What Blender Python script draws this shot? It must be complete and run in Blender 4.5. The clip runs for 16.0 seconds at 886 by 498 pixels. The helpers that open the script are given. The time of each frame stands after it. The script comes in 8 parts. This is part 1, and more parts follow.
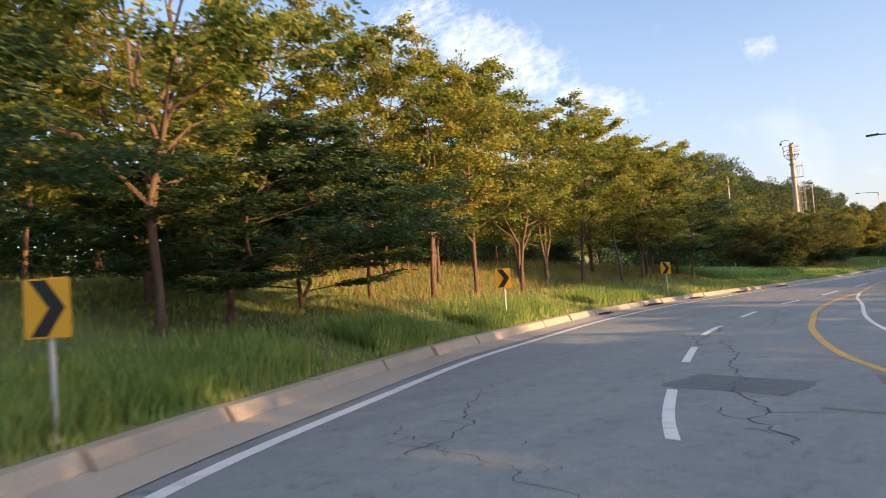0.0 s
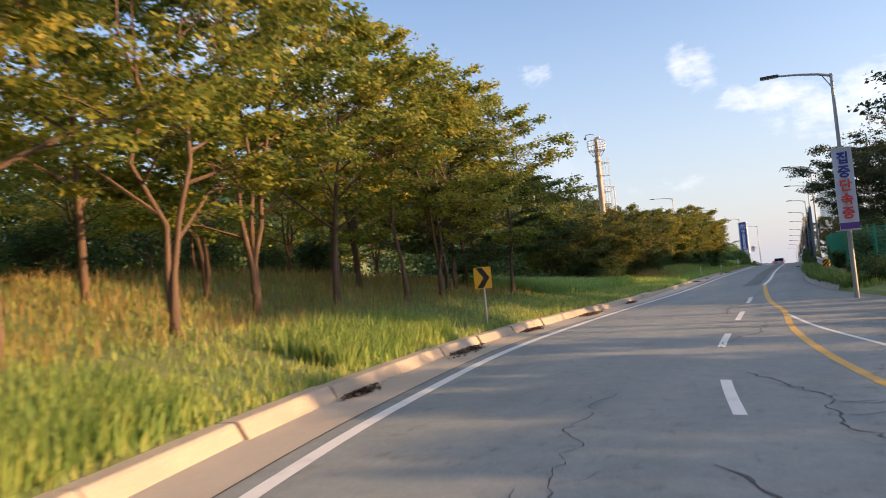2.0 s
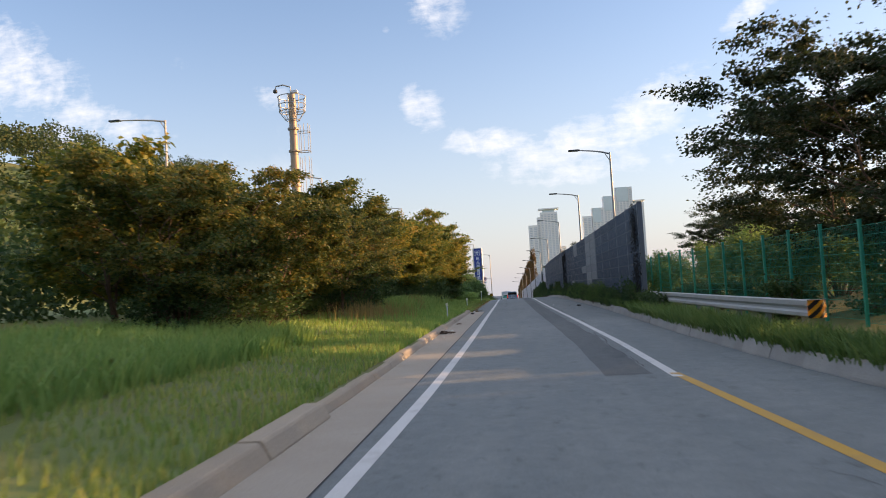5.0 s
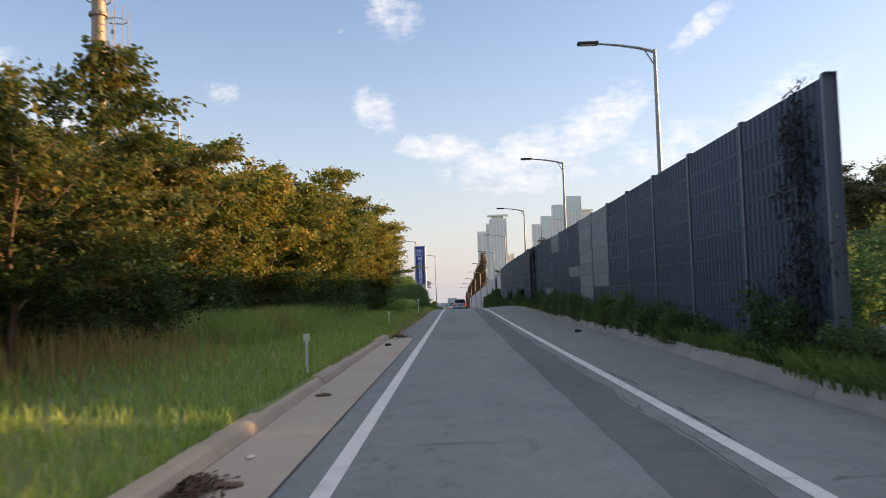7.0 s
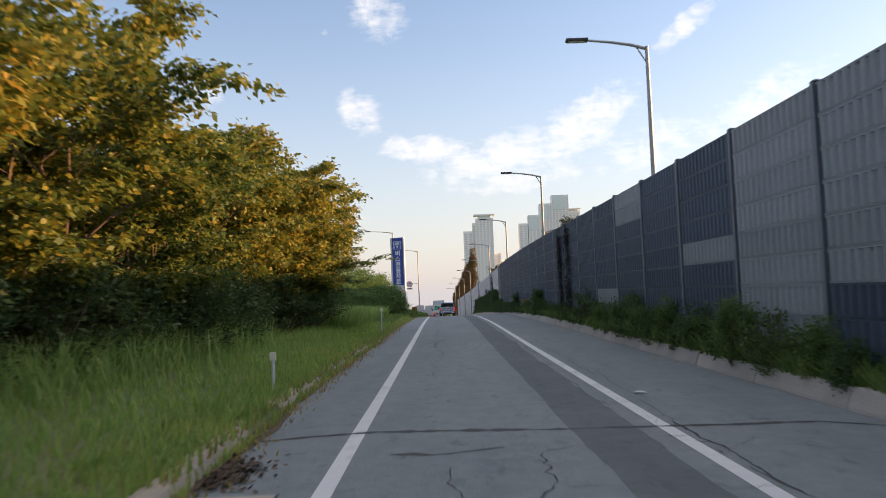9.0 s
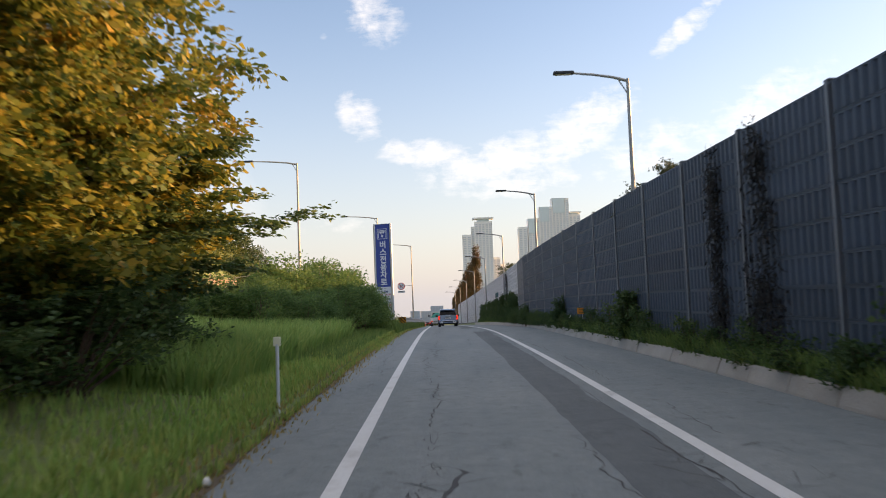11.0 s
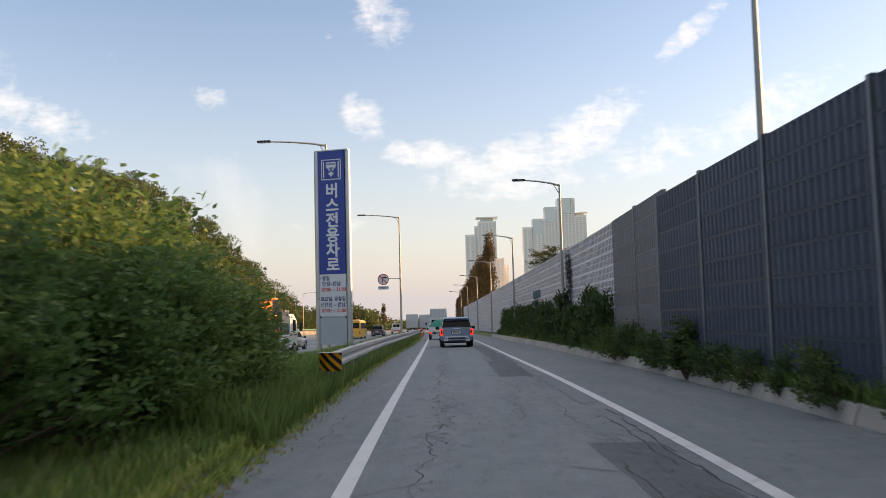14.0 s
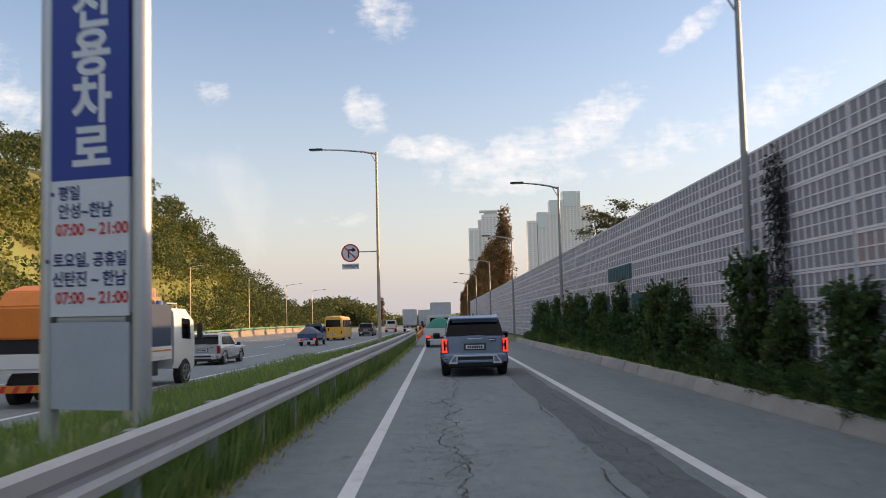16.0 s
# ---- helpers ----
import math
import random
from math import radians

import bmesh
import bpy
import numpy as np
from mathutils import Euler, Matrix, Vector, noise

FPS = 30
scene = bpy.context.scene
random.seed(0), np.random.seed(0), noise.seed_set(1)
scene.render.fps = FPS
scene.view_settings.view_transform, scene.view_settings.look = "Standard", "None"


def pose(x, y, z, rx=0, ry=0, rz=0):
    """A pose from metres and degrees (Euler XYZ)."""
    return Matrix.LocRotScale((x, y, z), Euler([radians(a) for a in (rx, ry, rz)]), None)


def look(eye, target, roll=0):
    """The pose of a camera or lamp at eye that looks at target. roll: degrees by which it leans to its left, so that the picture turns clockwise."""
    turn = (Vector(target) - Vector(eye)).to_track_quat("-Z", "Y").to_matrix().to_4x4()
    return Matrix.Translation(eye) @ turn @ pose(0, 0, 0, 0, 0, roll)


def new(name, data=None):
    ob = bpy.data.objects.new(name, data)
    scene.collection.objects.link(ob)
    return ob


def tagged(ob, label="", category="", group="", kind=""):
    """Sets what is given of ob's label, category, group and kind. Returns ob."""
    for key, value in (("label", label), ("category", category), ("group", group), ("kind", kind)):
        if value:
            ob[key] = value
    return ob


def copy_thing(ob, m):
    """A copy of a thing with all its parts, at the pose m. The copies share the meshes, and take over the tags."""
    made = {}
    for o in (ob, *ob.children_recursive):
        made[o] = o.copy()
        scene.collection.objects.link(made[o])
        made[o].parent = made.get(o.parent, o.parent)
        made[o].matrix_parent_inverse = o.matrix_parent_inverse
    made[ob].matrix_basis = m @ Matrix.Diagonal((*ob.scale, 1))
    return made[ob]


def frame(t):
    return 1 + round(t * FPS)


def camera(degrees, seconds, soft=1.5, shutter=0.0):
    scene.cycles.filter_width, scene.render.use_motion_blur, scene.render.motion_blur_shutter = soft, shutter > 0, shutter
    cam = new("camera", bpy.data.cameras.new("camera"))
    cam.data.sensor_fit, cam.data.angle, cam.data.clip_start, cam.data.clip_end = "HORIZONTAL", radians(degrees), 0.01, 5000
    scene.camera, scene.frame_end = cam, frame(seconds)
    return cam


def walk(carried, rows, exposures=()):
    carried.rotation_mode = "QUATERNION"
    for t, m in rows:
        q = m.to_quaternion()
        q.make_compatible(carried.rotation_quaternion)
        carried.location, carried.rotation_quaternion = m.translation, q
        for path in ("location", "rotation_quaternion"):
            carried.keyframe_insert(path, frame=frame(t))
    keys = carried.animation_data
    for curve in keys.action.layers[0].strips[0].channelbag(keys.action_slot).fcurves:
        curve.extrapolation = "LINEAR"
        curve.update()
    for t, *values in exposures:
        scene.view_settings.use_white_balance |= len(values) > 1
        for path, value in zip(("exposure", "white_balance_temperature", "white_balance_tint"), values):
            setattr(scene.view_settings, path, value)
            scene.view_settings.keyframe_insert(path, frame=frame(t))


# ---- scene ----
EXPOSURES = [(0.0, 1.19, 6050, 10), (1.5, 1.16, 6050, 10), (2.6, 0.98, 5950, 10), (3.4, 0.98, 5950, 10), (4.5, 1.01, 6080, 10), (7.0, 0.97, 6350, 10), (9.5, 1.12, 6580, 10), (11.5, 1.14, 6720, 10),
             (13.0, 1.07, 6800, 10), (14.6, 1.05, 6750, 10), (16.0, 0.92, 6620, 10)]
cam = camera(59.5, 16.0, soft=0.9, shutter=0.25)
PATH = [
    (0, (1.824, 1.512, 1.601), (0.524, 3.029, 1.706), -4.3),
    (0.5, (-0.581, 5.109, 1.601), (-1.785, 6.703, 1.703), -4.5),
    (1, (-2.7, 9.035, 1.6), (-3.778, 10.716, 1.698), -5.0),
    (1.5, (-4.64, 13.182, 1.624), (-5.612, 14.927, 1.723), -5.3),
    (2, (-6.441, 17.564, 1.7), (-7.294, 19.37, 1.797), -5.3),
    (2.5, (-7.935, 22.085, 1.696), (-8.659, 23.947, 1.793), -5.0),
    (3, (-9.118, 26.881, 1.744), (-9.707, 28.79, 1.841), -4.6),
    (3.5, (-10.072, 31.982, 1.824), (-10.518, 33.929, 1.926), -4.1),
    (4, (-10.689, 37.153, 1.806), (-11.003, 39.126, 1.912), -3.7),
    (4.2, (-10.869, 39.235, 1.804), (-11.15, 41.213, 1.912), -3.8),
    (6.3, (-11.487, 61.195, 1.95), (-11.582, 63.19, 2.063), -2.0),
    (6.5, (-11.525, 63.225, 1.961), (-11.608, 65.22, 2.076), -2.0),
    (7, (-11.612, 68.222, 1.974), (-11.665, 70.218, 2.091), -1.8),
    (7.5, (-11.636, 73.228, 2.015), (-11.675, 75.224, 2.134), -1.7),
    (8, (-11.7, 78.24, 2.091), (-11.721, 80.237, 2.21), -2.1),
    (8.5, (-11.764, 83.274, 2.143), (-11.781, 85.271, 2.262), -2.3),
    (8.7, (-11.804, 85.335, 2.152), (-11.821, 87.331, 2.27), -2.3),
    (10.8, (-12.157, 106.89, 2.175), (-12.169, 108.886, 2.302), -2.2),
    (11, (-12.194, 108.952, 2.194), (-12.206, 110.947, 2.323), -2.2),
    (11.5, (-12.278, 114.092, 2.239), (-12.288, 116.088, 2.366), -1.8),
    (12, (-12.367, 119.205, 2.228), (-12.378, 121.2, 2.358), -1.7),
    (12.5, (-12.455, 124.371, 2.245), (-12.471, 126.366, 2.377), -1.6),
    (13, (-12.56, 129.601, 2.248), (-12.578, 131.597, 2.377), -1.6),
    (13.5, (-12.625, 134.951, 2.231), (-12.642, 136.947, 2.363), -1.4),
    (14, (-12.67, 140.444, 2.188), (-12.688, 142.44, 2.32), -1.5),
    (14.5, (-12.725, 145.954, 2.129), (-12.744, 147.95, 2.262), -1.6),
    (15, (-12.822, 151.487, 2.075), (-12.842, 153.482, 2.204), -1.6),
    (15.5, (-12.892, 157.048, 1.929), (-12.915, 159.044, 2.049), -1.9),
    (16, (-12.969, 162.653, 1.811), (-12.995, 164.65, 1.93), -1.4),
]
walk(cam, [(t, look(eye, target, roll)) for t, eye, target, roll in PATH], EXPOSURES)

# ---- world, sun ----
SUN_EL, SUN_AZ = 10.5, 76.0  # degrees; azimuth clockwise from +y


def shader_tree(tree):
    """Small helpers for node trees: add a node, and a chain of math."""
    def add(kind, **values):
        n = tree.nodes.new(kind)
        for key, value in values.items():
            if key in n.inputs:
                n.inputs[key].default_value = value
        return n

    def math(op, a, b=None, c=None, clamp=False):
        n = tree.nodes.new("ShaderNodeMath")
        n.operation, n.use_clamp = op, clamp
        for i, v in enumerate((a, b, c)):
            if v is None:
                continue
            if isinstance(v, (int, float)):
                n.inputs[i].default_value = v
            else:
                tree.links.new(v, n.inputs[i])
        return n.outputs[0]

    return add, math


world = bpy.data.worlds.new("sky")
scene.world = world
world.use_nodes = True
wt = world.node_tree
wt.nodes.clear()
add, wmath = shader_tree(wt)
sky = add("ShaderNodeTexSky")
sky.sky_type, sky.sun_disc = "NISHITA", False
sky.sun_elevation, sky.sun_rotation = radians(SUN_EL), radians(SUN_AZ)
sky.altitude, sky.air_density, sky.dust_density, sky.ozone_density = 60, 1.0, 0.9, 1.6
coord = add("ShaderNodeTexCoord")
sep = add("ShaderNodeSeparateXYZ")
wt.links.new(coord.outputs["Generated"], sep.inputs[0])
ahead = wmath("MAXIMUM", sep.outputs[1], 0.03)
su = wmath("DIVIDE", sep.outputs[0], ahead)
sv = wmath("DIVIDE", sep.outputs[2], ahead)
plane = add("ShaderNodeCombineXYZ")
wt.links.new(su, plane.inputs[0])
wt.links.new(sv, plane.inputs[1])
wisp = add("ShaderNodeTexNoise", Scale=34.0, Detail=7.0, Roughness=0.62, Distortion=0.35)
wt.links.new(plane.outputs[0], wisp.inputs["Vector"])
streak_map = add("ShaderNodeMapping")
streak_map.inputs["Rotation"].default_value = (0, 0, radians(-32))
streak_map.inputs["Scale"].default_value = (34, 120, 1)
wt.links.new(plane.outputs[0], streak_map.inputs[0])
streak = add("ShaderNodeTexNoise", Scale=1.0, Detail=5.0, Roughness=0.6)
wt.links.new(streak_map.outputs[0], streak.inputs["Vector"])
# small cumulus clouds: centre (across, up), half-widths, turn in degrees, density
CLOUDS = [
    (-0.110, 0.245, 0.028, 0.038, 30, 0.85),
    (-0.085, 0.375, 0.034, 0.045, 50, 0.80),
    (-0.153, 0.352, 0.008, 0.007, 0, 0.5),
    (-0.025, 0.190, 0.065, 0.020, -8, 0.95),
    (0.075, 0.178, 0.110, 0.030, 14, 0.90),
    (0.180, 0.215, 0.085, 0.036, 32, 0.90),
    (0.325, 0.345, 0.062, 0.016, 38, 0.90),
    (0.090, 0.145, 0.100, 0.020, 5, 0.70),
    (0.270, 0.185, 0.100, 0.032, 20, 0.68),
    (-0.310, 0.275, 0.026, 0.020, -20, 0.70),
    (-0.590, 0.225, 0.070, 0.035, -25, 0.75),
    (-0.430, 0.330, 0.030, 0.012, 10, 0.30),
    (-0.150, 0.100, 0.090, 0.012, 0, 0.45),
    (0.420, 0.240, 0.110, 0.034, 26, 0.70),
    (-0.720, 0.370, 0.170, 0.060, -32, 0.95),
    (-0.560, 0.262, 0.110, 0.026, -18, 0.80),
    (-0.900, 0.470, 0.160, 0.070, 12, 0.75),
]
cover = None
for cu, cv, ru, rv, turn, dense in CLOUDS:
    ct, st = math.cos(radians(turn)), math.sin(radians(turn))
    du, dv = wmath("SUBTRACT", su, cu), wmath("SUBTRACT", sv, cv)
    pu = wmath("MULTIPLY_ADD", du, ct / ru, wmath("MULTIPLY", dv, st / ru))
    pv = wmath("MULTIPLY_ADD", du, -st / rv, wmath("MULTIPLY", dv, ct / rv))
    r2 = wmath("ADD", wmath("MULTIPLY", pu, pu), wmath("MULTIPLY", pv, pv))
    body = wmath("MULTIPLY", wmath("SUBTRACT", 1.0, wmath("MULTIPLY", r2, 0.55), clamp=True), dense)
    cover = body if cover is None else wmath("MAXIMUM", cover, body)
fray = wmath("ADD", wmath("MULTIPLY", wisp.outputs[0], 1.5), wmath("MULTIPLY", streak.outputs[0], 1.0))
cloud = wmath("MULTIPLY", wmath("SUBTRACT", wmath("ADD", wmath("MULTIPLY", cover, 1.0), fray), 1.62), 1.15, clamp=True)
cloud = wmath("MULTIPLY", cloud, wmath("MULTIPLY", cover, 1.6, clamp=True))
# thin veils; the thick cover overhead is out of view, added for fill light
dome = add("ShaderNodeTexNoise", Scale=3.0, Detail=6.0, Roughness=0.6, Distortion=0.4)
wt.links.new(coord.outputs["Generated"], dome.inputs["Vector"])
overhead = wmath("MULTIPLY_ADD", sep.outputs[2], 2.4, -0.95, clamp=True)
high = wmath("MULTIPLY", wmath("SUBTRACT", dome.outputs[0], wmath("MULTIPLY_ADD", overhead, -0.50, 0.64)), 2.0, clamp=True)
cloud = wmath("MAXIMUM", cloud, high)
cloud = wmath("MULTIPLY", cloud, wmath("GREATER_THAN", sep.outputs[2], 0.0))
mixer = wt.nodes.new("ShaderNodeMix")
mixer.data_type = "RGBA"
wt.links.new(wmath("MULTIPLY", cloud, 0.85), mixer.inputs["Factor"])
haze = wt.nodes.new("ShaderNodeMix")
haze.data_type = "RGBA"
low = wmath("SUBTRACT", 1.0, wmath("MULTIPLY", wmath("ABSOLUTE", sep.outputs[2]), 2.4), clamp=True)
wt.links.new(wmath("MULTIPLY", wmath("POWER", low, 1.8), 0.84), haze.inputs["Factor"])
tint = wt.nodes.new("ShaderNodeMix")
tint.data_type, tint.blend_type = "RGBA", "MULTIPLY"
tint.inputs["Factor"].default_value = 1.0
wt.links.new(sky.outputs[0], tint.inputs["A"])
tint.inputs["B"].default_value = (1.10, 0.96, 0.98, 1)
wt.links.new(tint.outputs["Result"], haze.inputs["A"])
haze.inputs["B"].default_value = (2.38, 2.30, 2.46, 1)
wt.links.new(haze.outputs["Result"], mixer.inputs["A"])
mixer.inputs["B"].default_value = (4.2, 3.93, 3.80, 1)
back = add("ShaderNodeBackground", Strength=0.145)
wt.links.new(mixer.outputs["Result"], back.inputs[0])
wt.links.new(back.outputs[0], add("ShaderNodeOutputWorld").inputs[0])

sun_data = bpy.data.lights.new("sun", "SUN")
sun_data.energy, sun_data.angle, sun_data.color = 5.0, radians(0.6), (1.0, 0.56, 0.24)
sun = new("sun", sun_data)
SUN_DIR = Vector((math.sin(radians(SUN_AZ)) * math.cos(radians(SUN_EL)), math.cos(radians(SUN_AZ)) * math.cos(radians(SUN_EL)), math.sin(radians(SUN_EL))))
sun.matrix_world = look(SUN_DIR * 300, (0, 0, 0))

# ---- materials ----
MATS = {}


def mat(name, colour, rough=0.7, metal=0.0, scale=6.0, vary=0.12, bump=0.0, fine=None, second=None, mixture=0.5, sharp=0.15,
        per_object=0.0, per_island=0.0, translucent=0.0, coat=0.0, stretch=(1, 1, 1), emit=0.0, alpha=1.0, spec=0.5, mid=None):
    """A procedural material: a base colour varied at two scales, an optional second colour in patches, bump, and variation from piece to piece."""
    if name in MATS:
        return MATS[name]
    m = MATS[name] = bpy.data.materials.new(name)
    m.use_nodes = True
    t = m.node_tree
    t.nodes.clear()
    add, tm = shader_tree(t)
    where = add("ShaderNodeTexCoord").outputs["Object"]
    if stretch != (1, 1, 1):
        mp = add("ShaderNodeMapping")
        mp.inputs["Scale"].default_value = stretch
        t.links.new(where, mp.inputs[0])
        where = mp.outputs[0]
    coarse = add("ShaderNodeTexNoise", Scale=scale, Detail=5.0, Roughness=0.6)
    grain = add("ShaderNodeTexNoise", Scale=fine or scale * 14, Detail=3.0, Roughness=0.65)
    for n in (coarse, grain):
        t.links.new(where, n.inputs["Vector"])
    rgb = add("ShaderNodeRGB")
    rgb.outputs[0].default_value = (*colour, 1)
    col = rgb.outputs[0]
    if second:
        mx = t.nodes.new("ShaderNodeMix")
        mx.data_type = "RGBA"
        f = tm("MULTIPLY_ADD", tm("SUBTRACT", coarse.outputs[0], 1.0 - mixture), 1.0 / sharp, 0.5, clamp=True)
        t.links.new(f, mx.inputs["Factor"])
        t.links.new(col, mx.inputs["A"])
        mx.inputs["B"].default_value = (*second, 1)
        col = mx.outputs["Result"]
    gain = tm("ADD", 1.0 - vary, tm("ADD", tm("MULTIPLY", coarse.outputs[0], vary), tm("MULTIPLY", grain.outputs[0], vary)))
    if mid:
        blotch = add("ShaderNodeTexNoise", Scale=mid[0], Detail=6.0, Roughness=0.7, Distortion=0.6)
        t.links.new(where, blotch.inputs["Vector"])
        gain = tm("MULTIPLY", gain, tm("MULTIPLY_ADD", blotch.outputs[0], mid[1], 1 - mid[1] / 2))
    if per_object:
        gain = tm("MULTIPLY", gain, tm("MULTIPLY_ADD", add("ShaderNodeObjectInfo").outputs["Random"], per_object, 1 - per_object / 2))
    if per_island:
        gain = tm("MULTIPLY", gain, tm("MULTIPLY_ADD", add("ShaderNodeNewGeometry").outputs["Random Per Island"], per_island, 1 - per_island / 2))
    hsv = add("ShaderNodeHueSaturation")
    t.links.new(col, hsv.inputs["Color"])
    t.links.new(gain, hsv.inputs["Value"])
    bsdf = add("ShaderNodeBsdfPrincipled", Metallic=metal, Roughness=rough)
    bsdf.inputs["Specular IOR Level"].default_value = spec
    bsdf.inputs["Coat Weight"].default_value = coat
    bsdf.inputs["Alpha"].default_value = alpha
    t.links.new(hsv.outputs[0], bsdf.inputs["Base Color"])
    if emit:
        t.links.new(hsv.outputs[0], bsdf.inputs["Emission Color"])
        bsdf.inputs["Emission Strength"].default_value = emit
    if rough < 0.95:
        t.links.new(tm("MULTIPLY_ADD", grain.outputs[0], 0.16, rough - 0.08, clamp=True), bsdf.inputs["Roughness"])
    if bump:
        b = add("ShaderNodeBump", Strength=min(1.0, bump * 10), Distance=0.02)
        t.links.new(grain.outputs[0], b.inputs["Height"])
        t.links.new(b.outputs[0], bsdf.inputs["Normal"])
    out = bsdf.outputs[0]
    if translucent:
        tr = add("ShaderNodeBsdfTranslucent")
        t.links.new(hsv.outputs[0], tr.inputs[0])
        ms = add("ShaderNodeMixShader", Fac=translucent)
        t.links.new(out, ms.inputs[1])
        t.links.new(tr.outputs[0], ms.inputs[2])
        out = ms.outputs[0]
    t.links.new(out, add("ShaderNodeOutputMaterial").inputs[0])
    return m


def leaf_mat(name, colours, translucent=0.38, rough=0.55, patch_scale=0.8):
    """Leaves: each leaf takes its own tone from a small range of colours, each tree shifts it a little."""
    m = MATS[name] = bpy.data.materials.new(name)
    m.use_nodes = True
    t = m.node_tree
    t.nodes.clear()
    add, tm = shader_tree(t)
    ramp = add("ShaderNodeValToRGB")
    while len(ramp.color_ramp.elements) < len(colours):
        ramp.color_ramp.elements.new(0.5)
    for i, (e, c) in enumerate(zip(ramp.color_ramp.elements, colours)):
        e.position, e.color = i / (len(colours) - 1), (*c, 1)
    geo = add("ShaderNodeNewGeometry")
    patch = add("ShaderNodeTexNoise", Scale=patch_scale, Detail=2.0)
    t.links.new(add("ShaderNodeTexCoord").outputs["Object"], patch.inputs["Vector"])
    which = tm("ADD", tm("MULTIPLY", geo.outputs["Random Per Island"], 0.55), tm("MULTIPLY", patch.outputs[0], 0.8))
    which = tm("ADD", tm("SUBTRACT", which, 0.17), tm("MULTIPLY_ADD", add("ShaderNodeObjectInfo").outputs["Random"], 0.3, -0.15), clamp=True)
    t.links.new(which, ramp.inputs[0])
    bsdf = add("ShaderNodeBsdfPrincipled", Roughness=rough)
    bsdf.inputs["Specular IOR Level"].default_value = 0.3
    t.links.new(ramp.outputs[0], bsdf.inputs["Base Color"])
    tr = add("ShaderNodeBsdfTranslucent")
    t.links.new(ramp.outputs[0], tr.inputs[0])
    ms = add("ShaderNodeMixShader", Fac=translucent)
    t.links.new(bsdf.outputs[0], ms.inputs[1])
    t.links.new(tr.outputs[0], ms.inputs[2])
    t.links.new(ms.outputs[0], add("ShaderNodeOutputMaterial").inputs[0])
    return m


def asphalt_mat(name, colour, worn, wear=0.35):
    """Worn asphalt: stone grain, pale polished areas drawn out along the road, and small dark stains."""
    m = MATS[name] = bpy.data.materials.new(name)
    m.use_nodes = True
    t = m.node_tree
    t.nodes.clear()
    add, tm = shader_tree(t)
    where = add("ShaderNodeTexCoord").outputs["Object"]

    def field(scale, detail, stretch=(1, 1, 1), rough=0.6):
        mp = add("ShaderNodeMapping")
        mp.inputs["Scale"].default_value = stretch
        t.links.new(where, mp.inputs[0])
        n = add("ShaderNodeTexNoise", Scale=scale, Detail=detail, Roughness=rough)
        t.links.new(mp.outputs[0], n.inputs["Vector"])
        return n.outputs[0]

    stone, grit = field(190, 2.0), field(34, 4.0, rough=0.7)
    drawn, broad, stain = field(1.5, 5.0, (1, 0.10, 1)), field(0.35, 3.0), field(3.4, 9.0, rough=0.8)
    fleck = field(4.5, 6.0, (1, 0.45, 1), 0.7)
    mx = t.nodes.new("ShaderNodeMix")
    mx.data_type = "RGBA"
    mx.inputs["A"].default_value, mx.inputs["B"].default_value = (*colour, 1), (*worn, 1)
    t.links.new(tm("MULTIPLY_ADD", tm("ADD", tm("MULTIPLY", drawn, 0.6), tm("MULTIPLY", broad, 0.4)), 3.0, -1.0, clamp=True), mx.inputs["Factor"])
    gain = tm("ADD", tm("MULTIPLY", grit, 0.7), tm("MULTIPLY_ADD", stone, 0.7, 0.30))
    spots = tm("MULTIPLY", tm("SUBTRACT", fleck, 0.57), 4.0, clamp=True)
    gain = tm("MULTIPLY", tm("MULTIPLY", gain, tm("MULTIPLY_ADD", stain, 0.8, 0.6)), tm("SUBTRACT", 1.0, tm("MULTIPLY", spots, wear)))
    hsv = add("ShaderNodeHueSaturation")
    t.links.new(mx.outputs["Result"], hsv.inputs["Color"])
    t.links.new(gain, hsv.inputs["Value"])
    bsdf = add("ShaderNodeBsdfPrincipled", Roughness=0.86)
    t.links.new(hsv.outputs[0], bsdf.inputs["Base Color"])
    b = add("ShaderNodeBump", Strength=0.5, Distance=0.012)
    t.links.new(tm("ADD", grit, stone), b.inputs["Height"])
    t.links.new(b.outputs[0], bsdf.inputs["Normal"])
    t.links.new(bsdf.outputs[0], add("ShaderNodeOutputMaterial").inputs[0])
    return m


ASPHALT = asphalt_mat("asphalt", (0.172, 0.200, 0.215), (0.222, 0.247, 0.257), 0.55)
ASPHALT_PATCH = asphalt_mat("asphalt_patch", (0.100, 0.116, 0.128), (0.140, 0.156, 0.164), 0.5)
TAR = mat("crack_tar", (0.05, 0.052, 0.056), 0.8, scale=3, vary=0.4)
CONCRETE = mat("concrete", (0.27, 0.245, 0.215), 0.9, scale=0.9, vary=0.5, bump=0.05, fine=40, second=(0.18, 0.168, 0.15), mixture=0.45, sharp=0.35, per_object=0.16)
GUTTER = mat("gutter_concrete", (0.41, 0.37, 0.315), 0.92, scale=0.5, vary=0.5, bump=0.04, fine=45, second=(0.29, 0.255, 0.21), mixture=0.4, sharp=0.35)
PAINT = mat("road_paint", (0.62, 0.63, 0.64), 0.7, scale=1.4, vary=0.35, fine=30, second=(0.42, 0.42, 0.42), mixture=0.36, sharp=0.2)
PAINT_YELLOW = mat("road_paint_yellow", (0.56, 0.34, 0.06), 0.7, scale=1.4, vary=0.4, fine=30, second=(0.36, 0.24, 0.09), mixture=0.42, sharp=0.3)
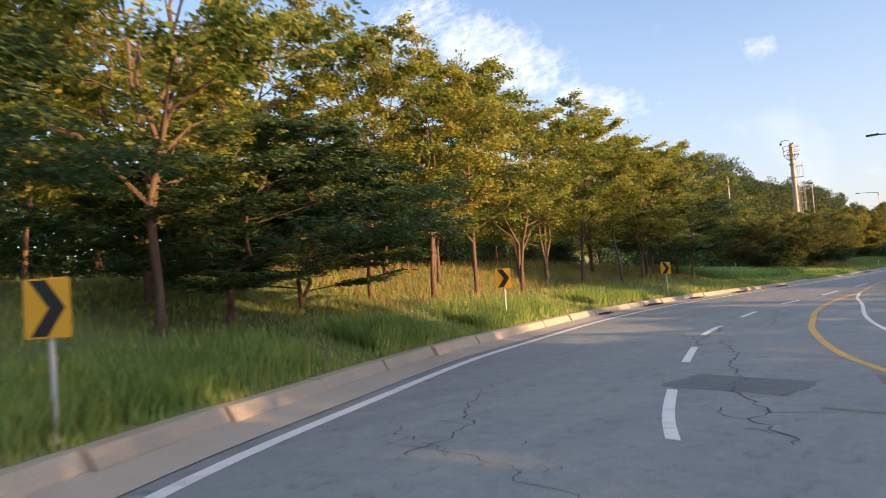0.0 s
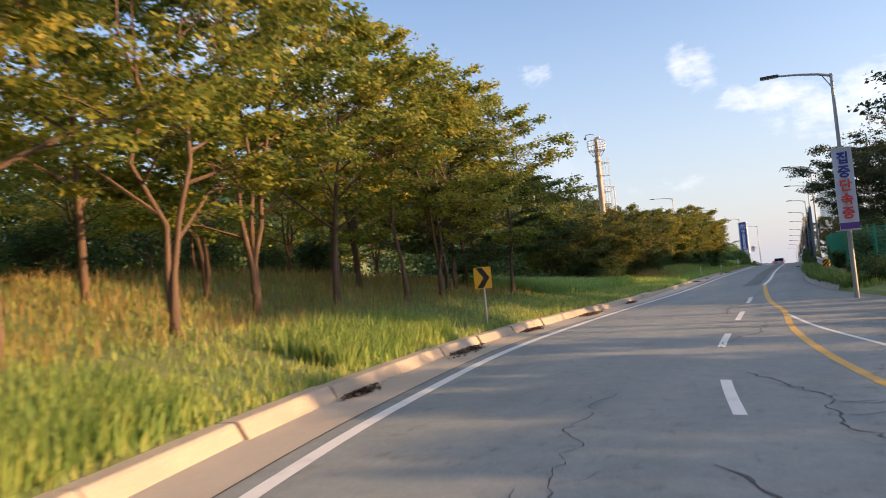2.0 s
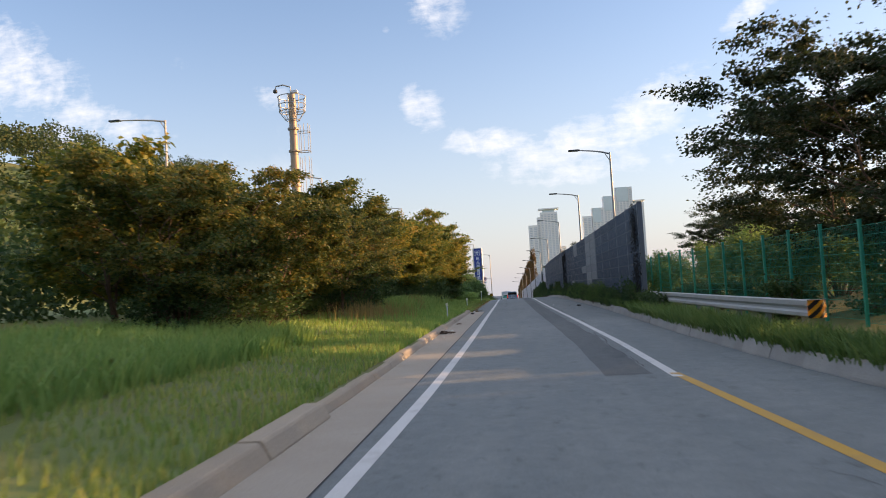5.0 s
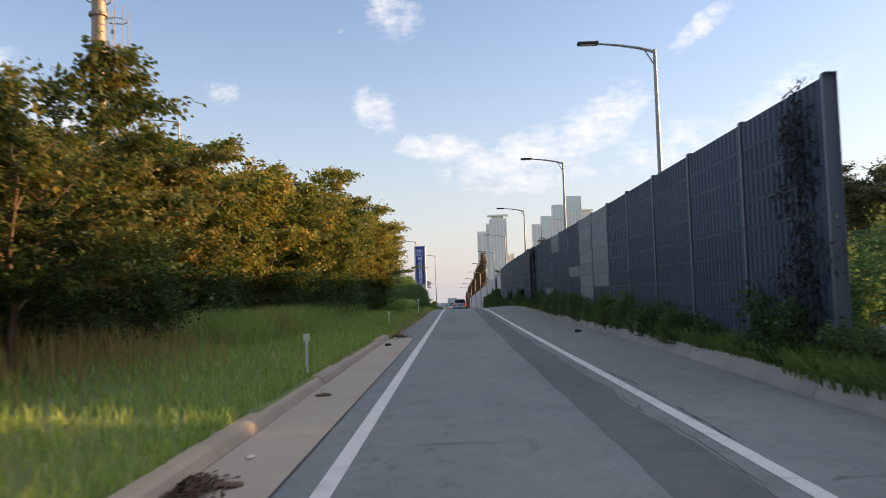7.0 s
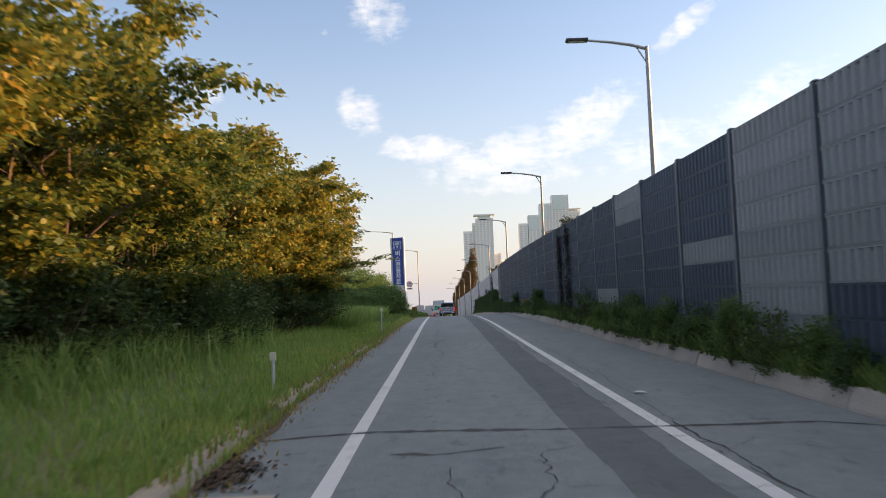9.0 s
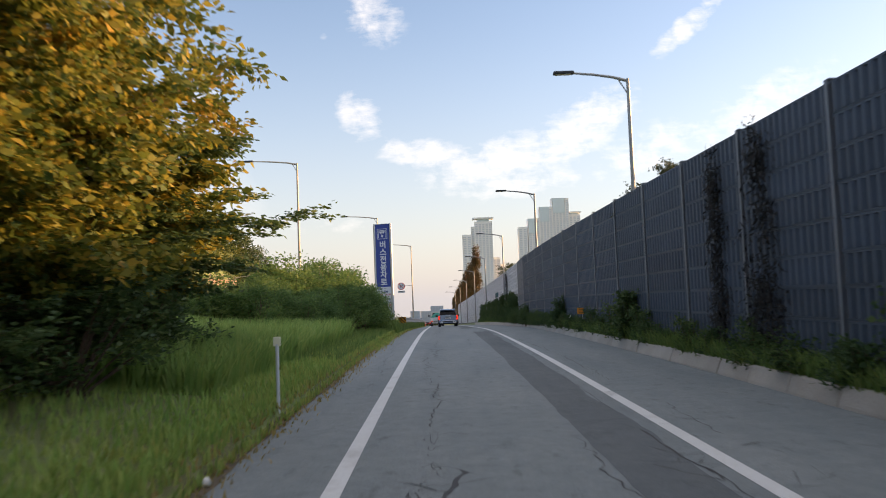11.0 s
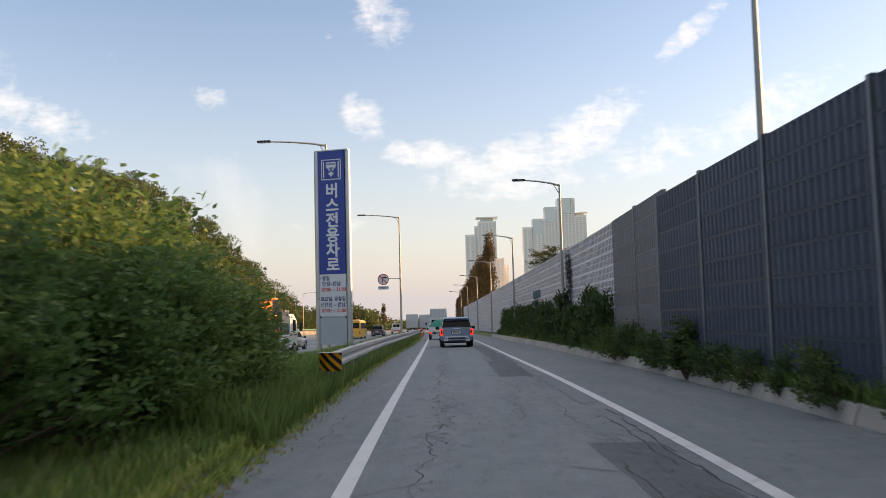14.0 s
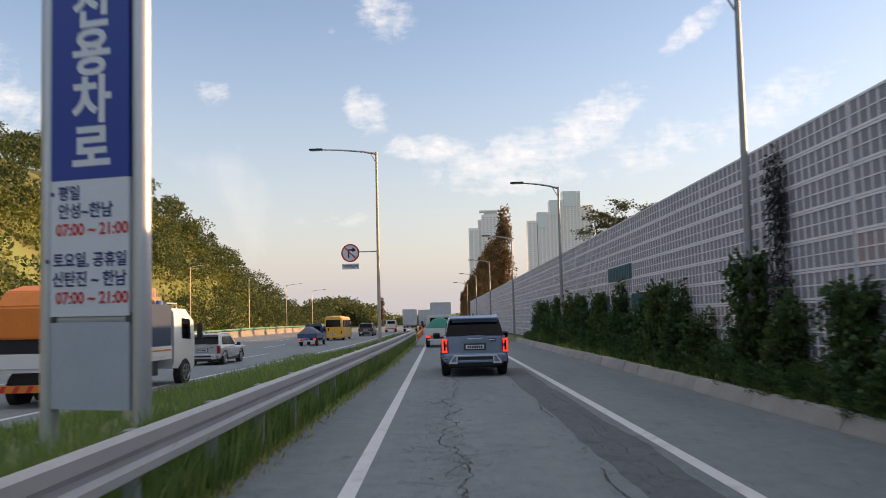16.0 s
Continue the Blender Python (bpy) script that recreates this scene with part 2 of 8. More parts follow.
PAINT_FADED = mat("road_paint_faded", (0.22, 0.185, 0.11), 0.8, scale=2.5, vary=0.5, fine=30, second=(0.12, 0.12, 0.115), mixture=0.55, sharp=0.2)
SOIL = mat("soil", (0.165, 0.16, 0.065), 0.95, scale=0.25, vary=0.6, fine=12, second=(0.13, 0.175, 0.055), mixture=0.55, sharp=0.35)
STEEL = mat("galvanised_steel", (0.50, 0.485, 0.46), 0.6, 0.45, scale=3, vary=0.3, fine=40)
POLE = mat("pole_grey", (0.30, 0.31, 0.31), 0.5, 0.35, scale=2, vary=0.3, fine=30)
POLE_PALE = mat("pole_pale", (0.50, 0.44, 0.36), 0.55, 0.2, scale=1.5, vary=0.4, fine=20)
DARK = mat("dark_metal", (0.035, 0.037, 0.04), 0.5, 0.3, scale=3, vary=0.3)
BARK = mat("bark", (0.16, 0.105, 0.07), 0.95, scale=4, vary=0.7, bump=0.08, fine=30, second=(0.09, 0.06, 0.045), mixture=0.5, sharp=0.3, stretch=(1, 1, 0.25))
LEAF_A = leaf_mat("leaf_locust", [(0.07, 0.118, 0.03), (0.165, 0.225, 0.042), (0.35, 0.345, 0.058), (0.54, 0.42, 0.075)], 0.55)
LEAF_B = leaf_mat("leaf_cherry", [(0.034, 0.070, 0.024), (0.082, 0.13, 0.030), (0.18, 0.20, 0.036), (0.34, 0.28, 0.044), (0.44, 0.26, 0.042)], 0.45)
LEAF_F = leaf_mat("leaf_cherry_green", [(0.030, 0.060, 0.022), (0.065, 0.10, 0.028), (0.135, 0.15, 0.034), (0.24, 0.19, 0.04), (0.34, 0.17, 0.04)], 0.45)
LEAF_E = leaf_mat("leaf_zelkova", [(0.036, 0.074, 0.032), (0.07, 0.122, 0.042), (0.14, 0.18, 0.05)])
LEAF_C = leaf_mat("leaf_shrub", [(0.055, 0.115, 0.042), (0.118, 0.20, 0.058), (0.24, 0.30, 0.08)], 0.5)
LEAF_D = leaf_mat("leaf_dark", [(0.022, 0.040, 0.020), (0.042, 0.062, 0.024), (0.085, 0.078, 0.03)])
LEAF_H = leaf_mat("leaf_hill", [(0.028, 0.052, 0.024), (0.058, 0.092, 0.032), (0.10, 0.118, 0.036), (0.18, 0.135, 0.042)], patch_scale=0.3)
LEAF_G = leaf_mat("leaf_elm", [(0.04, 0.07, 0.024), (0.085, 0.12, 0.03), (0.20, 0.19, 0.04)], 0.4)
LEAF_K = leaf_mat("leaf_creeper", [(0.045, 0.075, 0.022), (0.10, 0.13, 0.028), (0.20, 0.185, 0.04)])
LEAF_R = leaf_mat("leaf_redwood", [(0.045, 0.055, 0.028), (0.11, 0.085, 0.036), (0.26, 0.12, 0.045)])
GRASS = leaf_mat("grass_blade", [(0.15, 0.26, 0.072), (0.29, 0.395, 0.10), (0.51, 0.475, 0.14)], 0.45, 0.6)
GRASS_GREEN = leaf_mat("grass_green", [(0.15, 0.29, 0.075), (0.27, 0.42, 0.10), (0.44, 0.50, 0.14)], 0.45, 0.6)
GRASS_TALL = leaf_mat("grass_tall", [(0.16, 0.29, 0.08), (0.27, 0.40, 0.11), (0.42, 0.49, 0.15)], 0.45, 0.6)
GRASS_DARK = leaf_mat("grass_dark", [(0.085, 0.165, 0.05), (0.17, 0.26, 0.07), (0.30, 0.34, 0.10)], 0.45, 0.6)
GRASS_DRY = leaf_mat("grass_dry", [(0.21, 0.20, 0.072), (0.40, 0.30, 0.11), (0.50, 0.35, 0.16)], 0.5, 0.7)
WALL_DARK = mat("barrier_dark", (0.055, 0.077, 0.112), 0.55, 0.1, scale=0.7, vary=0.4, fine=18, per_object=0.22)
WALL_LIGHT = mat("barrier_light", (0.26, 0.275, 0.29), 0.55, 0.1, scale=0.8, vary=0.35, fine=18, per_object=0.2)
WALL_MID = mat("barrier_mid", (0.16, 0.168, 0.19), 0.55, 0.1, scale=0.8, vary=0.35, fine=18, per_object=0.15)
WALL_LATTICE = mat("barrier_lattice", (0.78, 0.79, 0.82), 0.5, 0.1, scale=0.8, vary=0.25, fine=18, per_object=0.1)
WALL_CELL = mat("barrier_cell", (0.27, 0.27, 0.305), 0.7, 0.0, scale=6, vary=0.4, fine=50)
WALL_POST = mat("barrier_post", (0.17, 0.19, 0.225), 0.5, 0.3, scale=1.5, vary=0.35, fine=20)
IVY_STAIN = mat("dead_creeper", (0.022, 0.022, 0.022), 0.95, scale=3, vary=0.5)
KERB_BLOCK = mat("kerb_block", (0.42, 0.40, 0.37), 0.9, scale=0.9, vary=0.5, bump=0.05, fine=35, second=(0.27, 0.255, 0.235), mixture=0.42, sharp=0.4, per_object=0.2)
KERB_BEIGE = mat("kerb_beige", (0.42, 0.355, 0.275), 0.9, scale=0.9, vary=0.5, bump=0.05, fine=35, second=(0.27, 0.24, 0.2), mixture=0.42, sharp=0.4, per_object=0.16)
FOOTING = mat("footing_concrete", (0.10, 0.098, 0.09), 0.95, scale=0.8, vary=0.5, bump=0.04, fine=30)
TEAL = mat("teal_panel", (0.02, 0.10, 0.13), 0.5, 0.0, scale=2, vary=0.2)

# ---- plan: lines along the road, as x for a y ----
def smooth(a, b, v):
    u = min(1.0, max(0.0, (v - a) / (b - a)))
    return u * u * (3 - 2 * u)


def tabled(exact, y0, y1, per=5):
    """The same line, read from a fine table of its values."""
    n = int(math.ceil((y1 - y0) * per))
    table = [exact(y0 + k / per) for k in range(n + 1)]

    def at(y):
        k = (y - y0) * per
        if k < 0 or k >= n:
            return exact(y)
        i = int(k)
        return table[i] + (table[i + 1] - table[i]) * (k - i)
    return at


def line(*pairs):
    ys, xs = [p[0] for p in pairs], [p[1] for p in pairs]

    def exact(y):
        # smooth cubic through the pairs
        i = int(np.clip(np.searchsorted(ys, y) - 1, 0, len(ys) - 2))
        h = ys[i + 1] - ys[i]
        u = (y - ys[i]) / h
        def slope(k):
            a, b = max(k - 1, 0), min(k + 1, len(ys) - 1)
            return (xs[b] - xs[a]) / (ys[b] - ys[a])
        if u < 0 or u > 1:
            k = 0 if u < 0 else -1
            return xs[k] + (y - ys[k]) * slope(0 if u < 0 else len(ys) - 1)
        m0, m1 = slope(i) * h, slope(i + 1) * h
        return (2 * u**3 - 3 * u**2 + 1) * xs[i] + (u**3 - 2 * u**2 + u) * m0 + (3 * u**2 - 2 * u**3) * xs[i + 1] + (u**3 - u**2) * m1
    return tabled(exact, ys[0], ys[-1])


XL = line((-30, 27), (-10, 6.2), (0, -1.1), (4.9, -4.3), (9.4, -6.42), (14, -8.3), (17.9, -9.45), (22.8, -10.75), (26.4, -11.5), (33.1, -12.45), (40, -12.78), (50, -12.9), (60, -12.8),
          (75, -12.83), (94, -13.02), (116, -13.28), (137, -13.57), (170, -14.04), (205, -14.7), (240, -15.5), (300, -17.2), (420, -21))
KERB = line((45, -13.93), (55, -14.0), (68, -14.1), (85, -14.2), (94, -14.3), (104, -14.55), (118, -14.65), (133, -14.9), (140, -15.0), (154, -15.25), (171, -15.55), (194, -15.65), (225, -16.3), (300, -18.6), (420, -22.6))


def kerb_line(y):
    """The foot of the left kerb: a steady way beside the edge line in the bend, then its own line."""
    d = (XL(y + 0.3) - XL(y - 0.3)) / 0.6
    bend = XL(y) - 1.2 * math.hypot(1, d)
    f = smooth(30, 50, y)
    return bend * (1 - f) + KERB(max(y, 45)) * f


KL = tabled(kerb_line, -45, 425)


XR = line((60, -8.82), (68, -8.85), (75, -9.0), (90, -9.3), (115, -9.59), (137, -9.8), (153, -9.98), (170, -10.3), (194, -10.75), (240, -11.7), (300, -13.4), (420, -17.2))
YELLOW = line((10, 2.6), (15.7, -1.17), (18.1, -2.43), (22.8, -4.15), (26, -5.0), (29, -5.75), (33.1, -6.48), (38, -7.05), (43, -7.35), (47.3, -7.9), (53, -8.33), (62, -8.85))
MERGE = line((16, 0.2), (25.7, -3.4), (34, -5.45), (38, -6.5), (42, -7.25))
DASHES = line((3, 1.9), (9.06, -1.74), (12.2, -3.16), (15.3, -4.3), (18, -5.25), (20.5, -6.1), (23.4, -6.75), (26.6, -7.32), (29.2, -7.72), (33.5, -8.2), (40.2, -8.45), (47, -8.66), (51.5, -8.8))
KR = line((-30, 54), (10, 16), (30, 3.6), (40, -0.8), (46, -3.6), (50, -5.1), (54, -6.1), (59, -6.65), (66, -6.95), (77, -7.0), (97, -6.92), (121, -7.15), (141, -7.4), (158, -7.45), (175, -7.85), (195, -8.45), (240, -9.5), (300, -11.2), (420, -15))
WALL = line((79.5, -6.25), (100, -6.35), (122, -6.58), (143, -6.95), (161.4, -7.2), (162.5, -7.0), (178, -7.1), (200, -7.5), (240, -8.5), (300, -10.4), (420, -14.2))
MID = line((-30, 30), (-10, 9.6), (1.5, 1.82), (5.1, -0.6), (9.1, -2.7), (13.3, -4.65), (17.6, -6.44), (22.2, -7.95), (27, -9.15), (32, -10.1), (37.2, -10.7), (50, -11.4), (61, -11.5), (80, -11.7), (109, -12.2), (130, -12.56), (163, -12.97), (240, -14.2), (420, -19.5))
GRADE = line((-60, -0.1), (0, -0.07), (10, -0.06), (20, 0.03), (30, 0.11), (40, 0.15), (60, 0.26), (70, 0.34), (80, 0.43), (90, 0.48), (110, 0.53), (128, 0.58), (140, 0.52), (150, 0.41), (160, 0.2), (170, -0.08), (190, -0.66), (220, -1.6), (260, -2.9), (320, -4.9), (420, -8.2), (600, -12))


def bank(y):
    return 0.045 * (1 - smooth(37, 62, y))


def road_z(x, y):
    return GRADE(y) + bank(y) * max(-8.0, min(6.0, MID(y) - x))


XWAY_R = line((60, -36), (130, -27.5), (152, -24.6), (175, -22.9), (200, -21.9), (225, -21.2), (260, -20.6), (300, -20.6), (420, -24))


def xway_z(y):
    return GRADE(y) - 0.5 * (1 - smooth(215, 300, y))


def hill_z(x, y):
    """The wooded ridge beyond the motorway, above its foot."""
    a = max(0.0, -52 - x)
    rise = 29 * (1 - math.exp(-a / 13)) * (1 + 0.08 * math.sin(y * 0.07) + 0.05 * math.sin(y * 0.19 + 1))
    return rise * (1 - smooth(300, 405, y)) * smooth(60, 150, y)


def land_z(x, y):
    """Ground beside the road."""
    kl, kr = KL(y), KR(y)
    if kl <= x <= kr:
        return road_z(x, y) - 0.12
    if x < kl:
        base = road_z(kl, y) + 0.13
        a = kl - x
        s = 0.25 + (0.10 - 0.25) * smooth(36, 66, y)
        up = s * min(a, 9) + 0.03 * max(0, min(a - 9, 20))
        up *= 1 - smooth(146, 158, y)
        z = base + up + 0.05 * noise.noise(Vector((x * 0.5, y * 0.5, 0))) * min(1, a)
        e = XWAY_R(y) - x
        f = smooth(-5, 0.5, e) * smooth(100, 150, y)
        z = z * (1 - f) + (xway_z(y) - 0.06 + hill_z(x, y)) * f
        if y < 100:
            z += hill_z(x, y) * (1 - f)
        return z
    a = x - kr
    base = road_z(kr, y) + 0.12
    z = base + 0.12 * min(a, 6) + 0.05 * noise.noise(Vector((x * 0.5, y * 0.5, 3))) * min(1, a)
    return z


def strip(name, left, right, y0, y1, step, lift, material, parent=None, across=3, kind="structure", label="", category="", height=road_z):
    """A ribbon laid on the road between two lines."""
    bm = bmesh.new()
    rows = []
    n = max(1, int(round((y1 - y0) / step)))
    for i in range(n + 1):
        y = y0 + (y1 - y0) * i / n
        a, b = left(y), right(y)
        rows.append([bm.verts.new((a + (b - a) * j / across, y, height(a + (b - a) * j / across, y) + lift)) for j in range(across + 1)])
    for r0, r1 in zip(rows, rows[1:]):
        for j in range(across):
            bm.faces.new((r0[j], r0[j + 1], r1[j + 1], r1[j]))
    return part(name, bm, material, parent, label) if parent else thing(name, bm, material, label, category, kind=kind)


def finish(ob, smooth_angle=None):
    if smooth_angle is not None:
        for p in ob.data.polygons:
            p.use_smooth = True
        ob.data.set_sharp_from_angle(angle=radians(smooth_angle))
    return ob


def mesh_object(name, bm, material, smooth_angle=None):
    me = bpy.data.meshes.new(name)
    bm.normal_update()
    bm.to_mesh(me)
    bm.free()
    for m in (material if isinstance(material, (list, tuple)) else [material]):
        me.materials.append(m)
    return finish(new(name, me), smooth_angle)


def part(name, bm, material, parent, label="", smooth_angle=None):
    """One mesh object under a thing or a part."""
    ob = mesh_object(name, bm, material, smooth_angle)
    ob.parent = parent
    if label:
        ob["label"] = label
    return ob


def thing(name, bm, material, label="", category="", group="", kind="", smooth_angle=None):
    return tagged(mesh_object(name, bm, material, smooth_angle), label, category, group, kind)


def holder(name, label, category, group="", kind="", at=None):
    ob = new(name)
    ob.empty_display_size = 0.2
    if at is not None:
        ob.matrix_basis = at
    return tagged(ob, label, category, group, kind)


def piece(name, data, parent, m):
    """One of many alike pieces, on shared mesh data."""
    ob = new(name, data)
    ob.parent = parent
    ob.matrix_basis = m
    return ob


def raw_mesh(name, verts, faces, material, tint=None):
    me = bpy.data.meshes.new(name)
    verts = np.asarray(verts, np.float32)
    faces = np.asarray(faces, np.int32)
    n, k = faces.shape
    me.vertices.add(len(verts))
    me.vertices.foreach_set("co", verts.ravel())
    me.loops.add(n * k)
    me.loops.foreach_set("vertex_index", faces.ravel())
    me.polygons.add(n)
    me.polygons.foreach_set("loop_start", np.arange(0, n * k, k, dtype=np.int32))
    me.update(calc_edges=True)
    me.validate()
    me.materials.append(material)
    return me


def box(bm, size, centre=(0, 0, 0), bevel=0.0, turn=None):
    made = bmesh.ops.create_cube(bm, size=1.0)["verts"]
    m = Matrix.Translation(centre) @ (turn or Matrix()) @ Matrix.Diagonal((*size, 1))
    bmesh.ops.transform(bm, matrix=m, verts=made)
    if bevel:
        edges = list({e for v in made for e in v.link_edges})
        bmesh.ops.bevel(bm, geom=edges, offset=bevel, segments=2, affect="EDGES", profile=0.6)
    return bm


def tube(bm, points, radii, sides=8, caps=True):
    """A tapered tube through points."""
    rings = []
    points = [Vector(p) for p in points]
    for i, p in enumerate(points):
        d = (points[min(i + 1, len(points) - 1)] - points[max(i - 1, 0)]).normalized()
        side = d.orthogonal().normalized() if abs(d.z) > 0.9 else d.cross(Vector((0, 0, 1))).normalized()
        if abs(d.z) > 0.9:
            side = Vector((1, 0, 0)) - d * d.x
            side.normalize()
        up = d.cross(side)
        r = radii[i] if isinstance(radii, (list, tuple)) else radii
        rings.append([bm.verts.new(p + (side * math.cos(a) + up * math.sin(a)) * r) for a in (2 * math.pi * k / sides for k in range(sides))])
    for a, b in zip(rings, rings[1:]):
        for k in range(sides):
            bm.faces.new((a[k], a[(k + 1) % sides], b[(k + 1) % sides], b[k]))
    if caps:
        bm.faces.new(rings[0][::-1])
        bm.faces.new(rings[-1])
    return bm


# ---- ground sheet ----
def build_ground():
    left = np.concatenate([[-4400, -2400, -1100, -500, -250, -160, -120, -100], np.arange(-90, -30, 4), np.arange(-30, -8, 1.2), np.arange(-8, -0.1, 0.4), [-0.18, -0.12]])
    right = np.concatenate([[0.12, 0.18], np.arange(0.6, 6, 0.6), np.arange(6, 30, 3), [40, 70, 120, 300, 900, 4400]])
    ys = np.concatenate([[-3000, -800, -200, -80], np.arange(-40, 180, 1.5), np.arange(180, 430, 5), [460, 520, 620, 800, 1200, 2000, 3500, 4900]])
    verts, faces = [], []
    for y in ys:
        yy = min(max(float(y), -40.0), 420.0)
        kl, kr = KL(max(yy, -30)), KR(max(yy, -30))
        cols = [(kl + o, None) for o in left] + [(kl + 0.1, -0.35), ((kl + kr) / 2, -0.4), (kr - 0.1, -0.35)] + [(kr + o, None) for o in right]
        far = smooth(420, 1500, float(y))
        for x, drop in cols:
            z = land_z(float(np.clip(x, -160, 120)), yy) if drop is None else road_z(x, yy) + drop
            verts.append((x, y, z * (1 - far) - (12 + 0.045 * (float(y) - 420)) * far))
    w = len(left) + 3 + len(right)
    for j in range(len(ys) - 1):
        for i in range(w - 1):
            faces.append((j * w + i, j * w + i + 1, (j + 1) * w + i + 1, (j + 1) * w + i))
    ob = new("ground", raw_mesh("ground", verts, faces, SOIL))
    for p in ob.data.polygons:
        p.use_smooth = True
    tagged(ob, "earth ground under roadside grass and woods", "ground", kind="structure")


build_ground()
strip("road", lambda y: KL(y) - 0.02, lambda y: KR(y) + 0.02, -30, 420, 2.0, 0.0, ASPHALT, across=8, label="worn grey asphalt slip road with cracks and patches", category="road")
strip("motorway", lambda y: XWAY_R(y) - 24, XWAY_R, 100, 420, 4.0, 0.0, ASPHALT, across=6, label="grey asphalt motorway carriageway beside the slip road", category="road", height=lambda x, y: xway_z(y))


# ---- road markings ----
def marking(name, centre, half, y0, y1, material, label, lift=0.004, step=0.8):
    def edge(sign):
        def at(y):
            d = (centre(y + 0.05) - centre(y - 0.05)) / 0.1
            return centre(y) + sign * half * math.hypot(1, d)
        return at
    return strip(name, edge(-1), edge(1), y0, y1, step, lift, material, across=1, label=label, category="road marking")


marking("edge_line", XL, 0.085, -6, 300, PAINT, "worn white painted edge line on asphalt")
marking("edge_line", XR, 0.085, 60.5, 300, PAINT, "worn white painted edge line along the hard shoulder")
marking("yellow_line", YELLOW, 0.085, 11, 61, PAINT_YELLOW, "faded yellow painted line sweeping across the junction")
marking("merge_line", MERGE, 0.06, 18, 42, PAINT, "thin worn white merge line")
for y0, y1 in ((2.9, 5.6), (9.06, 12.2), (15.3, 17.9), (20.6, 23.4), (26.6, 29.2), (33.5, 36.4), (40.2, 43.4), (47.4, 50.6)):
    tagged(marking("lane_dash", DASHES, 0.075, y0, y1, PAINT, "short white painted lane dash"), group="lane dashes")
marking("motorway_edge_line", lambda y: XWAY_R(y) - 1.2, 0.1, 110, 400, PAINT, "white painted edge line of the motorway", lift=0.006, step=4)
for k in range(1, 5):
    for y0 in range(130, 360, 20):
        ob = strip("motorway_dash", lambda y, k=k: XWAY_R(y) - 1.2 - 3.7 * k - 0.08, lambda y, k=k: XWAY_R(y) - 1.2 - 3.7 * k + 0.08, y0, y0 + 8, 4, 0.006, PAINT, across=1, label="white painted motorway lane dash", category="road marking", height=lambda x, y: xway_z(y))
        tagged(ob, group="motorway dashes")


def on_motorway(fn):
    for ob in [o for o in scene.objects if o.name.startswith("motorway_edge_line")]:
        for v in ob.data.vertices:
            v.co.z = fn(v.co.y) + 0.006


on_motorway(xway_z)
def ragged(y, seed, much):
    """A worn edge's wandering at y."""
    return much * (noise.noise(Vector((y * 0.35, seed, 0))) + 0.6 * noise.noise(Vector((y * 1.7, seed, 2))))


# darker strip of newer asphalt along the lane, gutter of pale concrete by the kerb
strip("asphalt_strip", lambda y: XR(y) - 1.1 + ragged(y, 1, 0.05), lambda y: XR(y) - 0.33 + ragged(y, 7, 0.09), 61, 150, 0.35, 0.003, ASPHALT_PATCH, across=1, label="dark strip of newer asphalt in the lane", category="road patch")
strip("gutter", lambda y: KL(y) + 0.0, lambda y: KL(y) + 0.9 * math.hypot(1, (XL(y + 0.3) - XL(y - 0.3)) / 0.6), -10, 62, 1.0, 0.004, GUTTER, across=1, label="pale concrete gutter beside the kerb", category="gutter")
strip("gutter", lambda y: KL(y) + 0.0, lambda y: KL(y) + 0.9, 62.02, 95.2, 1.0, 0.004, GUTTER, across=1, label="wide pale concrete gutter beside the kerb", category="gutter")

strip("soil_edge", lambda y: KL(y) - 0.35, lambda y: KL(y) + 0.16 + ragged(y, 12, 0.12), 95.6, 222, 0.35, 0.005, mat("edge_soil", (0.135, 0.105, 0.07), 0.95, scale=2.5, vary=0.6, bump=0.06, fine=30, second=(0.09, 0.075, 0.05), mixture=0.5, sharp=0.3), across=2, label="crumbling brown soil along the asphalt edge", category="soil")

# ---- plants ----
def leaf_cards(rng, centres, spread, count, length, width, droop=0.35, flat=0.6):
    """Small folded leaf sprays scattered round centres: vertices and four-cornered faces."""
    n = len(centres) * count
    c = np.repeat(np.asarray(centres, float), count, axis=0)
    off = np.clip(rng.normal(size=(n, 3)), -1.7, 1.7) * np.repeat(np.asarray(spread, float).reshape(-1, 1) * np.ones((len(centres), 1)), count, axis=0) * (1, 1, flat)
    p = c + off
    way = rng.normal(size=(n, 3)) + off / (np.abs(off).mean() + 1e-6) * 0.5
    way[:, 2] -= droop * 1.5
    way /= np.linalg.norm(way, axis=1, keepdims=True)
    side = np.cross(way, rng.normal(size=(n, 3)))
    side /= np.linalg.norm(side, axis=1, keepdims=True) + 1e-9
    ln = length * rng.uniform(0.6, 1.3, (n, 1))
    wd = width * rng.uniform(0.7, 1.2, (n, 1))
    lift = np.cross(side, way) * wd * 0.35
    a, b, d, e = p, p + way * ln * 0.45 + side * wd + lift, p + way * ln, p + way * ln * 0.45 - side * wd + lift
    verts = np.stack([a, b, d, e], 1).reshape(-1, 3)
    faces = np.arange(n * 4).reshape(n, 4)
    return verts, faces


